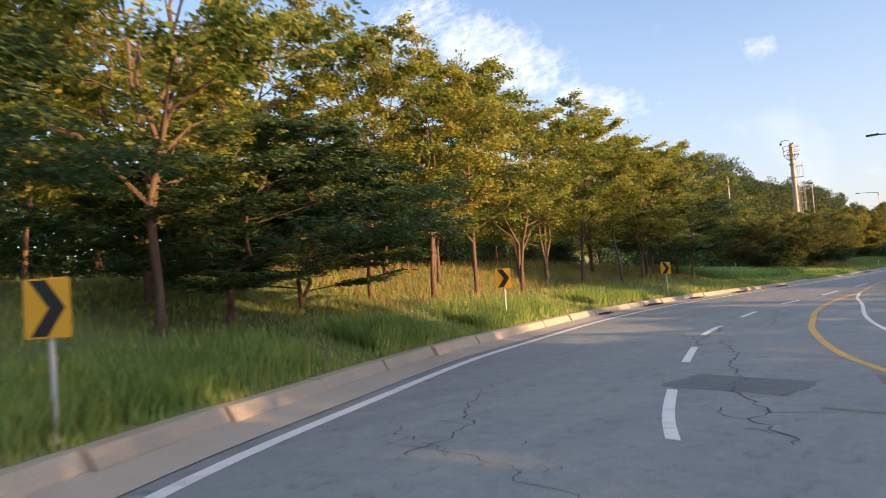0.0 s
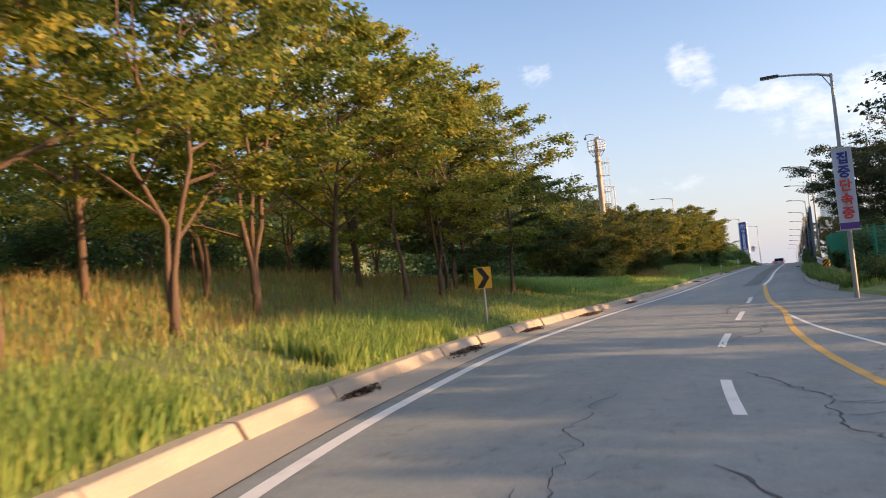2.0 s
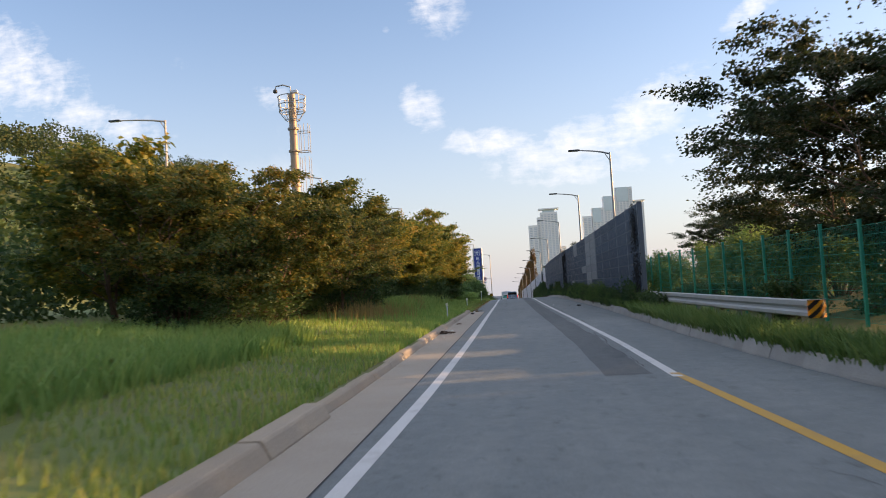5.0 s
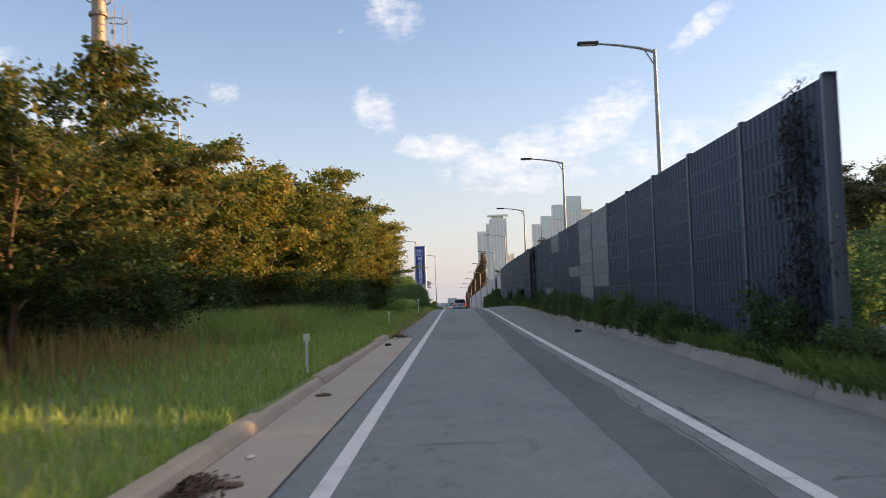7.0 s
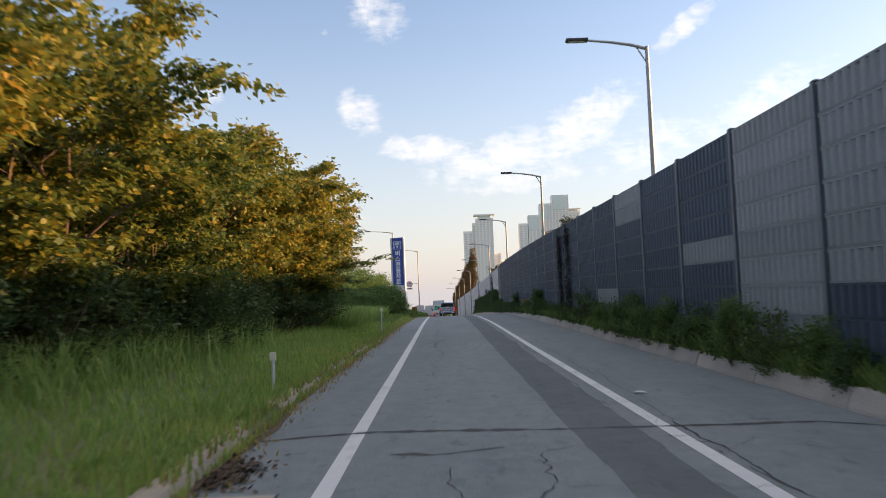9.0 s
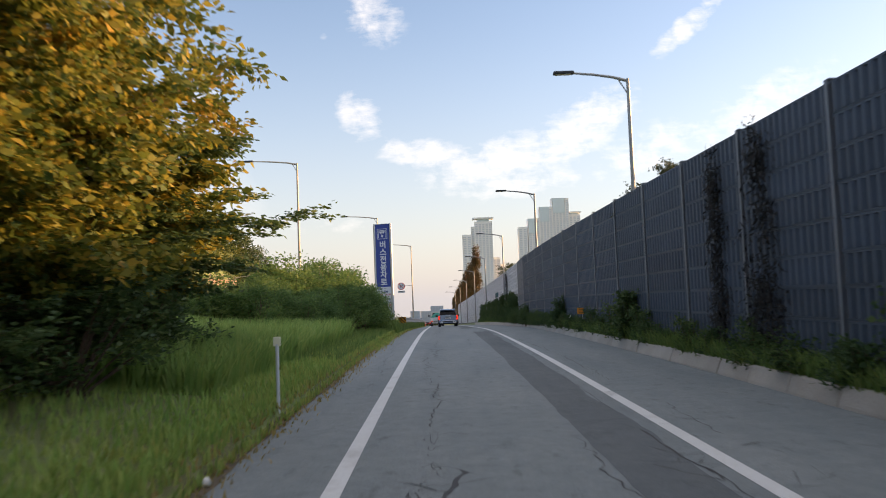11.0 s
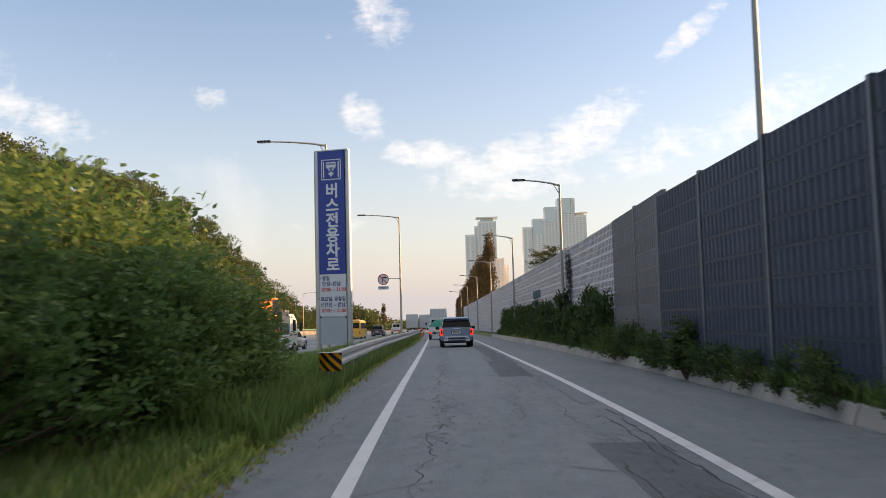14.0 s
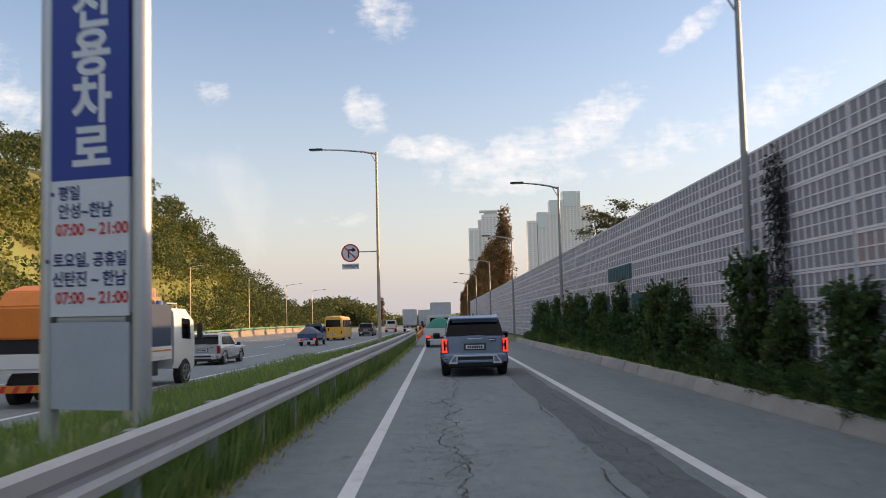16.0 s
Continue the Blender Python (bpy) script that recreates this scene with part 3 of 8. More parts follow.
def twig_leaves(rng, twigs, count, length, width, droop=0.3, spread=0.07, level=1.0):
    """Leaves set along twigs, most of them lying nearly level: vertices and four-cornered faces."""
    a = np.repeat(np.array([t[0] for t in twigs]), count, axis=0)
    b = np.repeat(np.array([t[1] for t in twigs]), count, axis=0)
    n = len(a)
    axis = b - a
    axis /= np.linalg.norm(axis, axis=1, keepdims=True) + 1e-9
    p = a + (b - a) * rng.uniform(0.0, 1.06, (n, 1)) + rng.normal(size=(n, 3)) * spread * (1, 1, 0.6)
    across = np.cross(axis, (0, 0, 1)) + rng.normal(size=(n, 3)) * 0.15
    way = axis * rng.uniform(0.2, 1.0, (n, 1)) + across * rng.choice((-1, 1), (n, 1)) * rng.uniform(0.3, 1.1, (n, 1)) + rng.normal(size=(n, 3)) * 0.22
    way[:, 2] -= droop
    way /= np.linalg.norm(way, axis=1, keepdims=True)
    face = rng.normal(size=(n, 3)) * level + (0, 0, 1)
    side = np.cross(way, face)
    side /= np.linalg.norm(side, axis=1, keepdims=True) + 1e-9
    ln = length * rng.uniform(0.55, 1.3, (n, 1))
    wd = width * rng.uniform(0.7, 1.25, (n, 1))
    fold = np.cross(side, way) * wd * 0.35
    verts = np.stack([p, p + way * ln * 0.45 + side * wd + fold, p + way * ln, p + way * ln * 0.45 - side * wd + fold], 1).reshape(-1, 3)
    return verts, np.arange(n * 4).reshape(n, 4)


def grow(rng, height, radius, clear, forks=2, limbs=9, upright=0.5, subs=6, shoots=5):
    """A skeleton of stems, limbs and branches: tubes as (points, radii), and the twigs that carry leaves."""
    tubes, twigs = [], []
    base = 0.024 * height ** 0.75 * 0.85

    def arm(a, rise, length):
        return Vector((math.cos(a) * length, math.sin(a) * length, rise * length))

    for f in range(forks):
        turn = 2 * math.pi * f / forks + rng.uniform(0, 1)
        split = clear * rng.uniform(0.45, 0.9) if forks > 1 else 0.0
        out = 0.13 * radius if forks > 1 else 0.0
        pts = [Vector((0, 0, -0.3))] if f == 0 else [Vector((0, 0, split * 0.5))]
        pts.append(Vector((rng.normal() * 0.05, rng.normal() * 0.05, max(0.3, split))))
        steps = 6
        tall = height * rng.uniform(0.80, 0.94)
        for k in range(1, steps + 1):
            u = k / steps
            pts.append(Vector((math.cos(turn) * out * u * 3 + rng.normal() * 0.12, math.sin(turn) * out * u * 3 + rng.normal() * 0.12, split + (tall - split) * u)))
        rad = [base * (1.25 if f == 0 else 0.8)] + [base * (0.95 - 0.85 * i / (len(pts) - 1)) * (1 if forks == 1 else 0.8) for i in range(1, len(pts))]
        tubes.append((pts, rad))
        for k in range(limbs):
            u = ((k + rng.uniform(0.1, 0.9)) / limbs) ** 0.9
            z = clear + (tall - clear) * u
            i = min(len(pts) - 2, max(1, int(np.searchsorted([q.z for q in pts], z)) - 1))
            w = (z - pts[i].z) / max(1e-3, pts[i + 1].z - pts[i].z)
            start = pts[i].lerp(pts[i + 1], min(1, max(0, w)))
            a = turn + rng.uniform(-1.7, 1.7) if forks > 1 else 2.4 * k + rng.uniform(-0.5, 0.5)
            reach = radius * (0.30 + 0.80 * math.sin(math.pi * min(0.94, 0.28 + 0.66 * u))) * rng.uniform(0.65, 1.15)
            lift = upright * rng.uniform(0.4, 1.5) + 0.35 * u
            mid = start + arm(a, lift * 1.15, reach * 0.5)
            end = start + arm(a + rng.uniform(-0.25, 0.25), lift * rng.uniform(0.7, 1.0), reach)
            r0 = base * (0.42 - 0.25 * u)
            tubes.append(([start, mid, end], [r0, r0 * 0.6, r0 * 0.18]))
            twigs.append((mid.lerp(end, 0.3), end + (end - mid) * 0.12))
            for q in range(subs):
                c = 0.22 + 0.78 * (q + rng.uniform(0, 1)) / subs
                s = start.lerp(mid, c * 2) if c < 0.5 else mid.lerp(end, c * 2 - 1)
                b = a + (1 if q % 2 else -1) * rng.uniform(0.35, 1.15)
                e = s + arm(b, rng.uniform(-0.12, 0.5), reach * rng.uniform(0.26, 0.5))
                tubes.append(([s, e], [r0 * 0.32, r0 * 0.08]))
                twigs.append((s.lerp(e, 0.35), e))
                for g in range(3):
                    o = s.lerp(e, rng.uniform(0.35, 0.95))
                    twigs.append((o, o + arm(b + rng.uniform(-1.1, 1.1), rng.uniform(-0.25, 0.45), reach * rng.uniform(0.14, 0.26) + 0.1)))
        for q in range(shoots):
            o = pts[-1].lerp(pts[-2], rng.uniform(0, 0.8))
            e = o + Vector((rng.normal() * 0.32, rng.normal() * 0.32, height * rng.uniform(0.05, 0.14)))
            tubes.append(([o, e], [base * 0.1, base * 0.03]))
            twigs += [(o, e), (o.lerp(e, 0.3), o.lerp(e, 0.7) + Vector((rng.normal() * 0.3, rng.normal() * 0.3, 0.15)))]
    return tubes, twigs


def make_tree(name, label, seed, height, radius, clear, leaf, forks=2, limbs=9, per_twig=30, size=(0.14, 0.04), spread=0.08, upright=0.5, group="", droop=0.3, subs=6, shoots=5, bark=None, level=1.0):
    rng = np.random.default_rng(seed)
    tubes, twigs = grow(rng, height, radius, clear, forks, limbs, upright, subs, shoots)
    tree = holder(name, label, "tree", group)
    bm = bmesh.new()
    for pts, rad in tubes:
        tube(bm, pts, rad, 7 if rad[0] > 0.05 else 4, caps=False)
    part("trunk", bm, bark or BARK, tree, "", 60)
    v, f = twig_leaves(rng, [(tuple(a), tuple(b)) for a, b in twigs], per_twig, *size, droop=droop, spread=spread, level=level)
    crown = new("crown", raw_mesh("crown", v, f, leaf))
    crown.parent = tree
    return tree


def put(tree, x, y, turn=0.0, scale=1.0, tall=1.0, z=None, label=""):
    z = land_z(x, y) if z is None else z
    m = Matrix.Translation((x, y, z - 0.03)) @ Matrix.Rotation(turn, 4, "Z") @ Matrix.Diagonal((scale, scale, scale * tall, 1))
    ob = copy_thing(tree, m)
    if label:
        ob["label"] = label
    return ob


def retire(*trees):
    for t in trees:
        for o in (*t.children_recursive, t):
            bpy.data.objects.remove(o)


def plant_rows():
    rng = np.random.default_rng(11)
    def locusts(n, g, spread):
        return [make_tree("locust_tree", "locust tree with yellow-green autumn leaves on a grassy bank", 100 + k, h, r, c, LEAF_A, forks=fk, limbs=lm, per_twig=n, size=(0.16 * g, 0.044 * g), spread=spread, group="park trees", droop=0.3, shoots=6)
                for k, (h, r, c, fk, lm) in enumerate(((8.8, 2.5, 1.6, 2, 10), (9.6, 2.3, 1.7, 1, 16), (8.2, 2.6, 1.5, 2, 10), (9.2, 2.4, 1.6, 3, 7)))]
    a, far = locusts(30, 1.0, 0.10), locusts(9, 1.75, 0.16)
    # trunks of the row along the road, then those of the second row
    near = [(-10.9, 8.6, 1.0), (-14.6, 5.4, 0.98), (-18.0, 8.5, 1.0), (-14.2, 10.2, 1.02), (-15.4, 18.1, 0.95), (-15.5, 21.1, 0.95), (-16.1, 24.1, 0.97), (-16.6, 27.8, 0.98), (-17.7, 31.4, 0.95), (-18.0, 35.1, 0.98), (-17.8, 38.6, 0.9), (-17.7, 41.0, 0.92),
            (-17.9, 21.3, 1.0), (-18.2, 24.5, 0.95), (-19.5, 28.5, 1.0), (-19.6, 32.0, 0.95), (-20.0, 39.5, 1.0), (-18.5, 43.2, 0.92), (-17.45, 47.1, 0.92), (-19.2, 45.4, 0.95), (-20.4, 49.3, 0.9), (-17.5, 15.4, 1.0)]
    back = [(x, y) for y in np.arange(2, 54, 4.3) for x in (KL(y) - 10.0 - (y % 3), KL(y) - 15.5 - (y % 2.3))]
    e = [make_tree("elm_tree", "dark green elm tree with spreading limbs beside the bend", 130 + k, 9.2, 2.5, 1.5, LEAF_G, forks=2, limbs=11, per_twig=38, size=(0.16, 0.05), spread=0.10, group="park trees", droop=0.35, shoots=6) for k in range(2)]
    for k, (x, y, s) in enumerate(near):
        put(e[k % 2] if 42 < y < 44 else a[(k + 3) % 4], x, y, rng.uniform(0, 6.3), s * rng.uniform(0.95, 1.03), rng.uniform(0.95, 1.06))
    for k, (x, y) in enumerate(back):
        put(far[(k * 3 + 1) % 4], x + rng.normal() * 0.8, y + rng.normal() * 0.8, rng.uniform(0, 6.3), rng.uniform(0.86, 1.0) * (0.72 if y > 22 else 1.0), rng.uniform(0.95, 1.1))
    low = make_tree("zelkova_tree", "broad dark green tree with low hanging branches", 150, 7.6, 3.2, 1.0, LEAF_E, forks=2, limbs=14, per_twig=38, size=(0.16, 0.046), spread=0.11, upright=0.25, group="park trees", droop=0.45)
    for x, y, t, q, h in ((-12.4, 11.0, 0.3, 1.0, 0.50), (-13.6, 14.0, 2.1, 1.05, 0.44), (-9.2, 2.4, 1.0, 0.95, 0.6), (-19.2, 49.0, 3.4, 1.0, 0.66)):
        put(low, x, y, t, q, h)
    put(low, -19.0, 123.4, 2.4, 0.92, 0.62, label="spreading dark green tree with low branches beside the verge")
    put(low, -19.4, 117.6, 4.4, 0.7, 0.5, label="spreading dark green tree with low branches beside the verge")
    retire(low)
    def cherries(n, g, spread, leaf=LEAF_B, label="low spreading cherry tree with yellowing autumn leaves"):
        return [make_tree("cherry_tree", label, 200 + k, h, r, 0.55, leaf, forks=3, limbs=8, per_twig=n, size=(0.12 * g, 0.034 * g), spread=spread, upright=0.5, group="verge cherry trees", droop=0.25, subs=6, shoots=5)
                for k, (h, r) in enumerate(((3.9, 1.75), (4.2, 1.65), (3.6, 1.9)))]
    b, thin, olive = cherries(36, 1.0, 0.08), cherries(14, 1.6, 0.14), cherries(36, 1.0, 0.08, LEAF_F, "low spreading cherry tree with olive green leaves turning brown")
    for k, y in enumerate(np.arange(66, 124, 3.6)):
        put((olive if y < 91 else b)[k % 3], -19.3 + rng.normal() * 0.5 - 0.3 * (y < 80), y, rng.uniform(0, 6.3), rng.uniform(0.95, 1.1) * (1.0 + 0.22 * smooth(84, 94, y)), 1.12)
        put(thin[(k + 1) % 3], -23.4 + rng.normal() * 0.7, y + 1.6, rng.uniform(0, 6.3), rng.uniform(1.0, 1.2) * (1.0 + 0.22 * smooth(84, 94, y)))
    put(b[1], -19.4, 122.0, 2.0, 1.5, 1.12)
    put(b[0], -19.2, 117.0, 1.0, 1.4)
    d = [make_tree("roadside_tree", "dark broad roadside tree, by the green mesh fence or unseen and added for shade", 300 + k, 6.4, 3.4, c, LEAF_D, forks=3, limbs=10, per_twig=52, size=(0.13, 0.042), spread=0.13, upright=0.4, group="trees behind the fence") for k, c in enumerate((0.9, 0.9, 2.3, 3.4))]
    # trees by the fence; those at x 9.5 to 11 are unseen, added for shade
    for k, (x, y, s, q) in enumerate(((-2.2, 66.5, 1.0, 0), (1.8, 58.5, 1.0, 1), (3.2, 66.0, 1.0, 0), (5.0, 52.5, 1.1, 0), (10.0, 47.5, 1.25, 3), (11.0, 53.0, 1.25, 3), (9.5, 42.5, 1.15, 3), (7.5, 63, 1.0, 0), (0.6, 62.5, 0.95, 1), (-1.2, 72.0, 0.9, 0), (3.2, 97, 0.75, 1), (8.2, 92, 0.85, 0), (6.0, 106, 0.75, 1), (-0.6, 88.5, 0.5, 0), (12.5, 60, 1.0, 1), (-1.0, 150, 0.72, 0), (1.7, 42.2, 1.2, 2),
                                      # out of view, added to shade the bend, except the last two behind the barrier
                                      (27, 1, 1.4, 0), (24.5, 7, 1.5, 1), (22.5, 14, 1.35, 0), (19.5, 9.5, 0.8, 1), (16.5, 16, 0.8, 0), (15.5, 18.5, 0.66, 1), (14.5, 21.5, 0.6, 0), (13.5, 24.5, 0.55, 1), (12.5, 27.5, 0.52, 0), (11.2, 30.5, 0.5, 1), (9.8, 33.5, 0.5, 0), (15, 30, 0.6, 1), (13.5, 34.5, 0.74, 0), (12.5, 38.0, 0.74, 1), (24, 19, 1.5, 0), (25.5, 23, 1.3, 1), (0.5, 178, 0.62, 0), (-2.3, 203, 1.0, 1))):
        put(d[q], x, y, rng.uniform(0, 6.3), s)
    put(d[1], -3.9, 133.6, 0.8, 0.5, 1.6, label="slender roadside tree rising behind the noise barrier")
    retire(*a, *e, *far, *b, *thin, *olive, *d)


def make_shrub(name, label, seed, height, radius, leaf, clumps=26, per=110, size=(0.16, 0.03), group="", shape=1.0):
    rng = np.random.default_rng(seed)
    ob = holder(name, label, "shrub", group)
    bm = bmesh.new()
    twigs = []
    reach = 0.22 + 0.16 * radius
    for k in range(clumps):
        a, u = rng.uniform(0, 6.3), rng.uniform(0.15, 1.0)
        r = radius * math.sqrt(rng.uniform(0, 1)) * (1 - 0.55 * u * shape)
        tip = Vector((math.cos(a) * r, math.sin(a) * r, height * u))
        mid = Vector((tip.x * 0.6, tip.y * 0.6, tip.z * 0.5))
        tube(bm, [(tip.x * 0.15, tip.y * 0.15, -0.1), mid, tip], [0.03, 0.02, 0.006], 4, caps=False)
        twigs.append((mid.lerp(tip, 0.4), tip))
        for q in range(5):
            o = mid.lerp(tip, rng.uniform(0.3, 1.0))
            b = a + rng.normal() * 1.2
            twigs.append((o, o + Vector((math.cos(b), math.sin(b), rng.uniform(-0.1, 0.9))) * reach * rng.uniform(0.5, 1.3)))
    part("branchwork", bm, BARK, ob)
    v, f = twig_leaves(rng, [(tuple(a), tuple(b)) for a, b in twigs], max(4, per // 6), *size, droop=0.1, spread=0.05 + 0.05 * radius)
    v[:, 2] = np.maximum(v[:, 2], 0.02)
    foliage = new("foliage", raw_mesh("foliage", v, f, leaf))
    foliage.parent = ob
    return ob


def plant_shrubs():
    rng = np.random.default_rng(5)
    s = [make_shrub("willow_shrub", "dense green willow-like shrub on the verge", 400 + k, 2.7, 1.9, LEAF_C, 44, 150, (0.16, 0.034), "verge shrubs") for k in range(3)]
    low = [make_shrub("willow_shrub", "dense dark green shrub under the verge trees", 420 + k, 2.7, 1.9, LEAF_E, 36, 84, (0.16, 0.044), "verge shrubs") for k in range(3)]
    dusk = [make_shrub("privet_shrub", "dark leafy shrub crowding under a cherry tree", 440 + k, 2.2, 1.7, LEAF_E, 40, 100, (0.14, 0.034), "shrubs under the cherry trees") for k in range(2)]
    for k, (x, y, q) in enumerate(((-18.2, 117.5, 0.95), (-17.9, 120.2, 1.0), (-18.0, 123.0, 1.05), (-19.2, 125.2, 1.0), (-18.8, 114.5, 0.9))):
        put(dusk[k % 2], x, y, k * 1.3, q)
    for k, (x, y, q) in enumerate(((-17.5, 154.3, 0.8), (-16.6, 153.0, 0.72), (-16.8, 151.2, 0.8), (-17.1, 149.2, 0.85), (-17.4, 147.2, 0.88), (-17.3, 145.0, 0.82), (-17.7, 142.7, 0.72), (-18.4, 150.6, 1.05), (-18.8, 148.2, 1.15), (-19.3, 145.4, 1.15), (-20.4, 151.2, 1.1), (-19.9, 142.3, 0.8), (-17.5, 140.2, 0.64), (-17.6, 137.8, 0.55), (-16.9, 155.4, 0.74), (-16.8, 153.9, 0.8), (-16.9, 152.2, 0.86), (-17.0, 150.3, 0.9), (-17.9, 155.9, 1.0), (-18.3, 154.3, 1.2), (-18.6, 152.3, 1.3), (-19.7, 156.0, 1.25), (-20.4, 153.6, 1.4))):
        put(s[k % 3], x, y, k * 2.2, q, 1.08)
    for k in range(46):
        y = rng.uniform(133.5, 152.5)
        x = KL(y) - 3.2 - rng.uniform(0, 1) ** 0.9 * 7.5
        put(s[k % 3], x, y, rng.uniform(0, 6.3), rng.uniform(0.85, 1.15) * (0.68 if y < 145 else 1.0) * (0.8 if x > KL(y) - 3.2 else 1.0), rng.uniform(0.95, 1.1))
    for k in range(54):
        y = 66 + k * 1.14 + rng.uniform(-0.8, 0.8)
        q = rng.uniform(0.5, 1.1)
        put(low[k % 3], -17.7 - 1.35 * q - rng.uniform(0, 1.2) - 0.6 * (y < 84), y, rng.uniform(0, 6.3), q, rng.uniform(0.75, 1.2))
    for k in range(16):
        y = rng.uniform(8, 62)
        put(low[k % 3], KL(y) - rng.uniform(11, 22), y, rng.uniform(0, 6.3), rng.uniform(0.5, 0.9))
    w = [make_shrub("weed_shrub", "dark leafy roadside weeds at the foot of the barrier", 450 + k, 0.95, 0.65, LEAF_E, 22, 66, (0.1, 0.032), "weeds along the barrier", 0.6) for k in range(3)]
    for k in range(120):
        y = 80 + (k + rng.uniform(0, 1)) * 1.1
        near = min(WALL(max(y, 79)) - 0.25, KR(y) + 0.75 + rng.normal() * 0.12)
        put(w[k % 3], near + 0.12, y, rng.uniform(0, 6.3), rng.uniform(0.42, 0.78) * (1.2 if y < 122 else 1.0), rng.uniform(0.9, 1.6))
    for k in range(62):
        y = 165.4 + k * 0.8 + rng.uniform(-0.3, 0.3)
        put((dusk[k % 2], s[k % 3])[k % 3 == 0], WALL(y) - 0.32 + rng.normal() * 0.05, y, rng.uniform(0, 6.3), rng.uniform(0.24, 0.32), rng.uniform(0.8, 1.1), label="dark leafy creeper heaped against the pale barrier")
    for y in (164.2, 165.2):
        put(dusk[int(y) % 2], WALL(y) - 0.4, y, y, 0.48, 1.1)
    for k, y in enumerate((75.4, 76.4, 77.3, 78.1, 78.8, 79.3)):
        put(w[k % 3], -6.35 + 0.12 * (k % 2), y, k * 1.1, 0.62, 1.3)
    for k in range(26):
        y = rng.uniform(50, 82)
        put(w[k % 3], -5.3 + rng.uniform(0.3, 2.2), y, rng.uniform(0, 6.3), rng.uniform(0.5, 1.0))
    for k in range(16):
        y = rng.uniform(56, 92)
        put(s[k % 3], rng.uniform(-3.4, -0.5), y, rng.uniform(0, 6.3), rng.uniform(0.6, 0.95), label="leafy green shrub behind the mesh fence")
    for k in range(26):
        y = rng.uniform(38, 60)
        put(low[k % 3], max(KR(y) + rng.uniform(1.5, 6), -4.0), y, rng.uniform(0, 6.3), rng.uniform(0.5, 1.0) * (0.6 if y < 52 else 1.0))
    for k, (x, y, q) in enumerate(((-4.4, 83.0, 0.6), (-3.9, 85.6, 0.66), (-4.2, 88.4, 0.7), (-3.4, 91.0, 0.75), (-2.6, 84.0, 0.7))):
        put(s[k % 3], x, y, k * 1.7, q, 1.2, label="tall leafy green shrub behind the mesh fence")
    c = [make_shrub("creeper_column", "tall narrow creeper climbing the barrier", 470 + k, 1.9, 0.34, LEAF_E, 34, 84, (0.12, 0.042), "creepers on the barrier", 0.7) for k in range(2)]
    for y, h in ((168.0, 1.0), (168.8, 1.15), (170.6, 1.3), (172.6, .6), (176, .85), (177.5, 1.35), (180.4, .7), (182, 1.0), (186.5, .8), (188.4, 1.15), (190, .7), (193.5, .9), (195.6, 1.2), (198, 1.1), (199.2, .8), (201.5, 1.25), (204, .9), (206.5, 1.2), (209, 1.0), (173.8, 1.0), (183.6, 1.2), (185.0, 0.9), (191.6, 1.2), (131.5, .8), (144, .7), (158, .6)):
        put(c[int(y * 2) % 2], WALL(y) - 0.24, y, y, 0.95, h * 1.22)
    rng = np.random.default_rng(57)
    for k in range(24):
        y = 86 + k * 1.25 + rng.uniform(-0.4, 0.4)
        put((dusk[k % 2], s[k % 3])[k % 2], WALL(y) - 0.36 + rng.normal() * 0.05, y, rng.uniform(0, 6.3), rng.uniform(0.2, 0.29), rng.uniform(1.2, 1.9), label="dark leafy scrub crowding the foot of the barrier")
    for k, (x, y, q) in enumerate(((-19.2, 98.6, 0.9), (-18.7, 101.2, 1.0), (-18.4, 103.8, 0.9), (-18.2, 106.6, 1.0), (-18.3, 109.6, 0.95), (-18.3, 112.4, 0.9))):
        put(dusk[k % 2], x, y, k * 1.9, q, 1.05)
    retire(*s, *low, *dusk, *w, *c)


def blades(name, label, seed, spots, height, width, leaf, lean=0.45):
    """Grass: one mesh of bent blades on the ground."""
    rng = np.random.default_rng(seed)
    spots = np.asarray(spots, float)
    n = len(spots)
    base = np.array([(x, y, (road_z(x, y) if KL(y) < x < KR(y) else land_z(x, y)) - 0.02) for x, y in spots])
    a = rng.uniform(0, 2 * math.pi, n)
    h = height * rng.uniform(0.55, 1.3, n)
    out = np.stack([np.cos(a), np.sin(a), 0 * a], 1)
    side = np.stack([-np.sin(a), np.cos(a), 0 * a], 1) * (width * rng.uniform(0.7, 1.3, n))[:, None]
    tip = base + out * (h * lean * rng.uniform(0.3, 1.3, n))[:, None]
    tip[:, 2] += h
    mid = base + out * (h * lean * 0.3)[:, None]
    mid[:, 2] += h * 0.55
    v = np.stack([base - side, base + side, mid + side * 0.8, mid - side * 0.8, tip], 1).reshape(-1, 3)
    i = np.arange(n)[:, None] * 5
    quads = i + np.array([[0, 1, 2, 3]])
    tri = i + np.array([[3, 2, 4, 4]])
    me = bpy.data.meshes.new(name)
    me.from_pydata(v.tolist(), [], quads.tolist() + tri[:, :3].tolist())
    me.materials.append(leaf)
    tagged(new(name, me), label, "grass", kind="stuff")


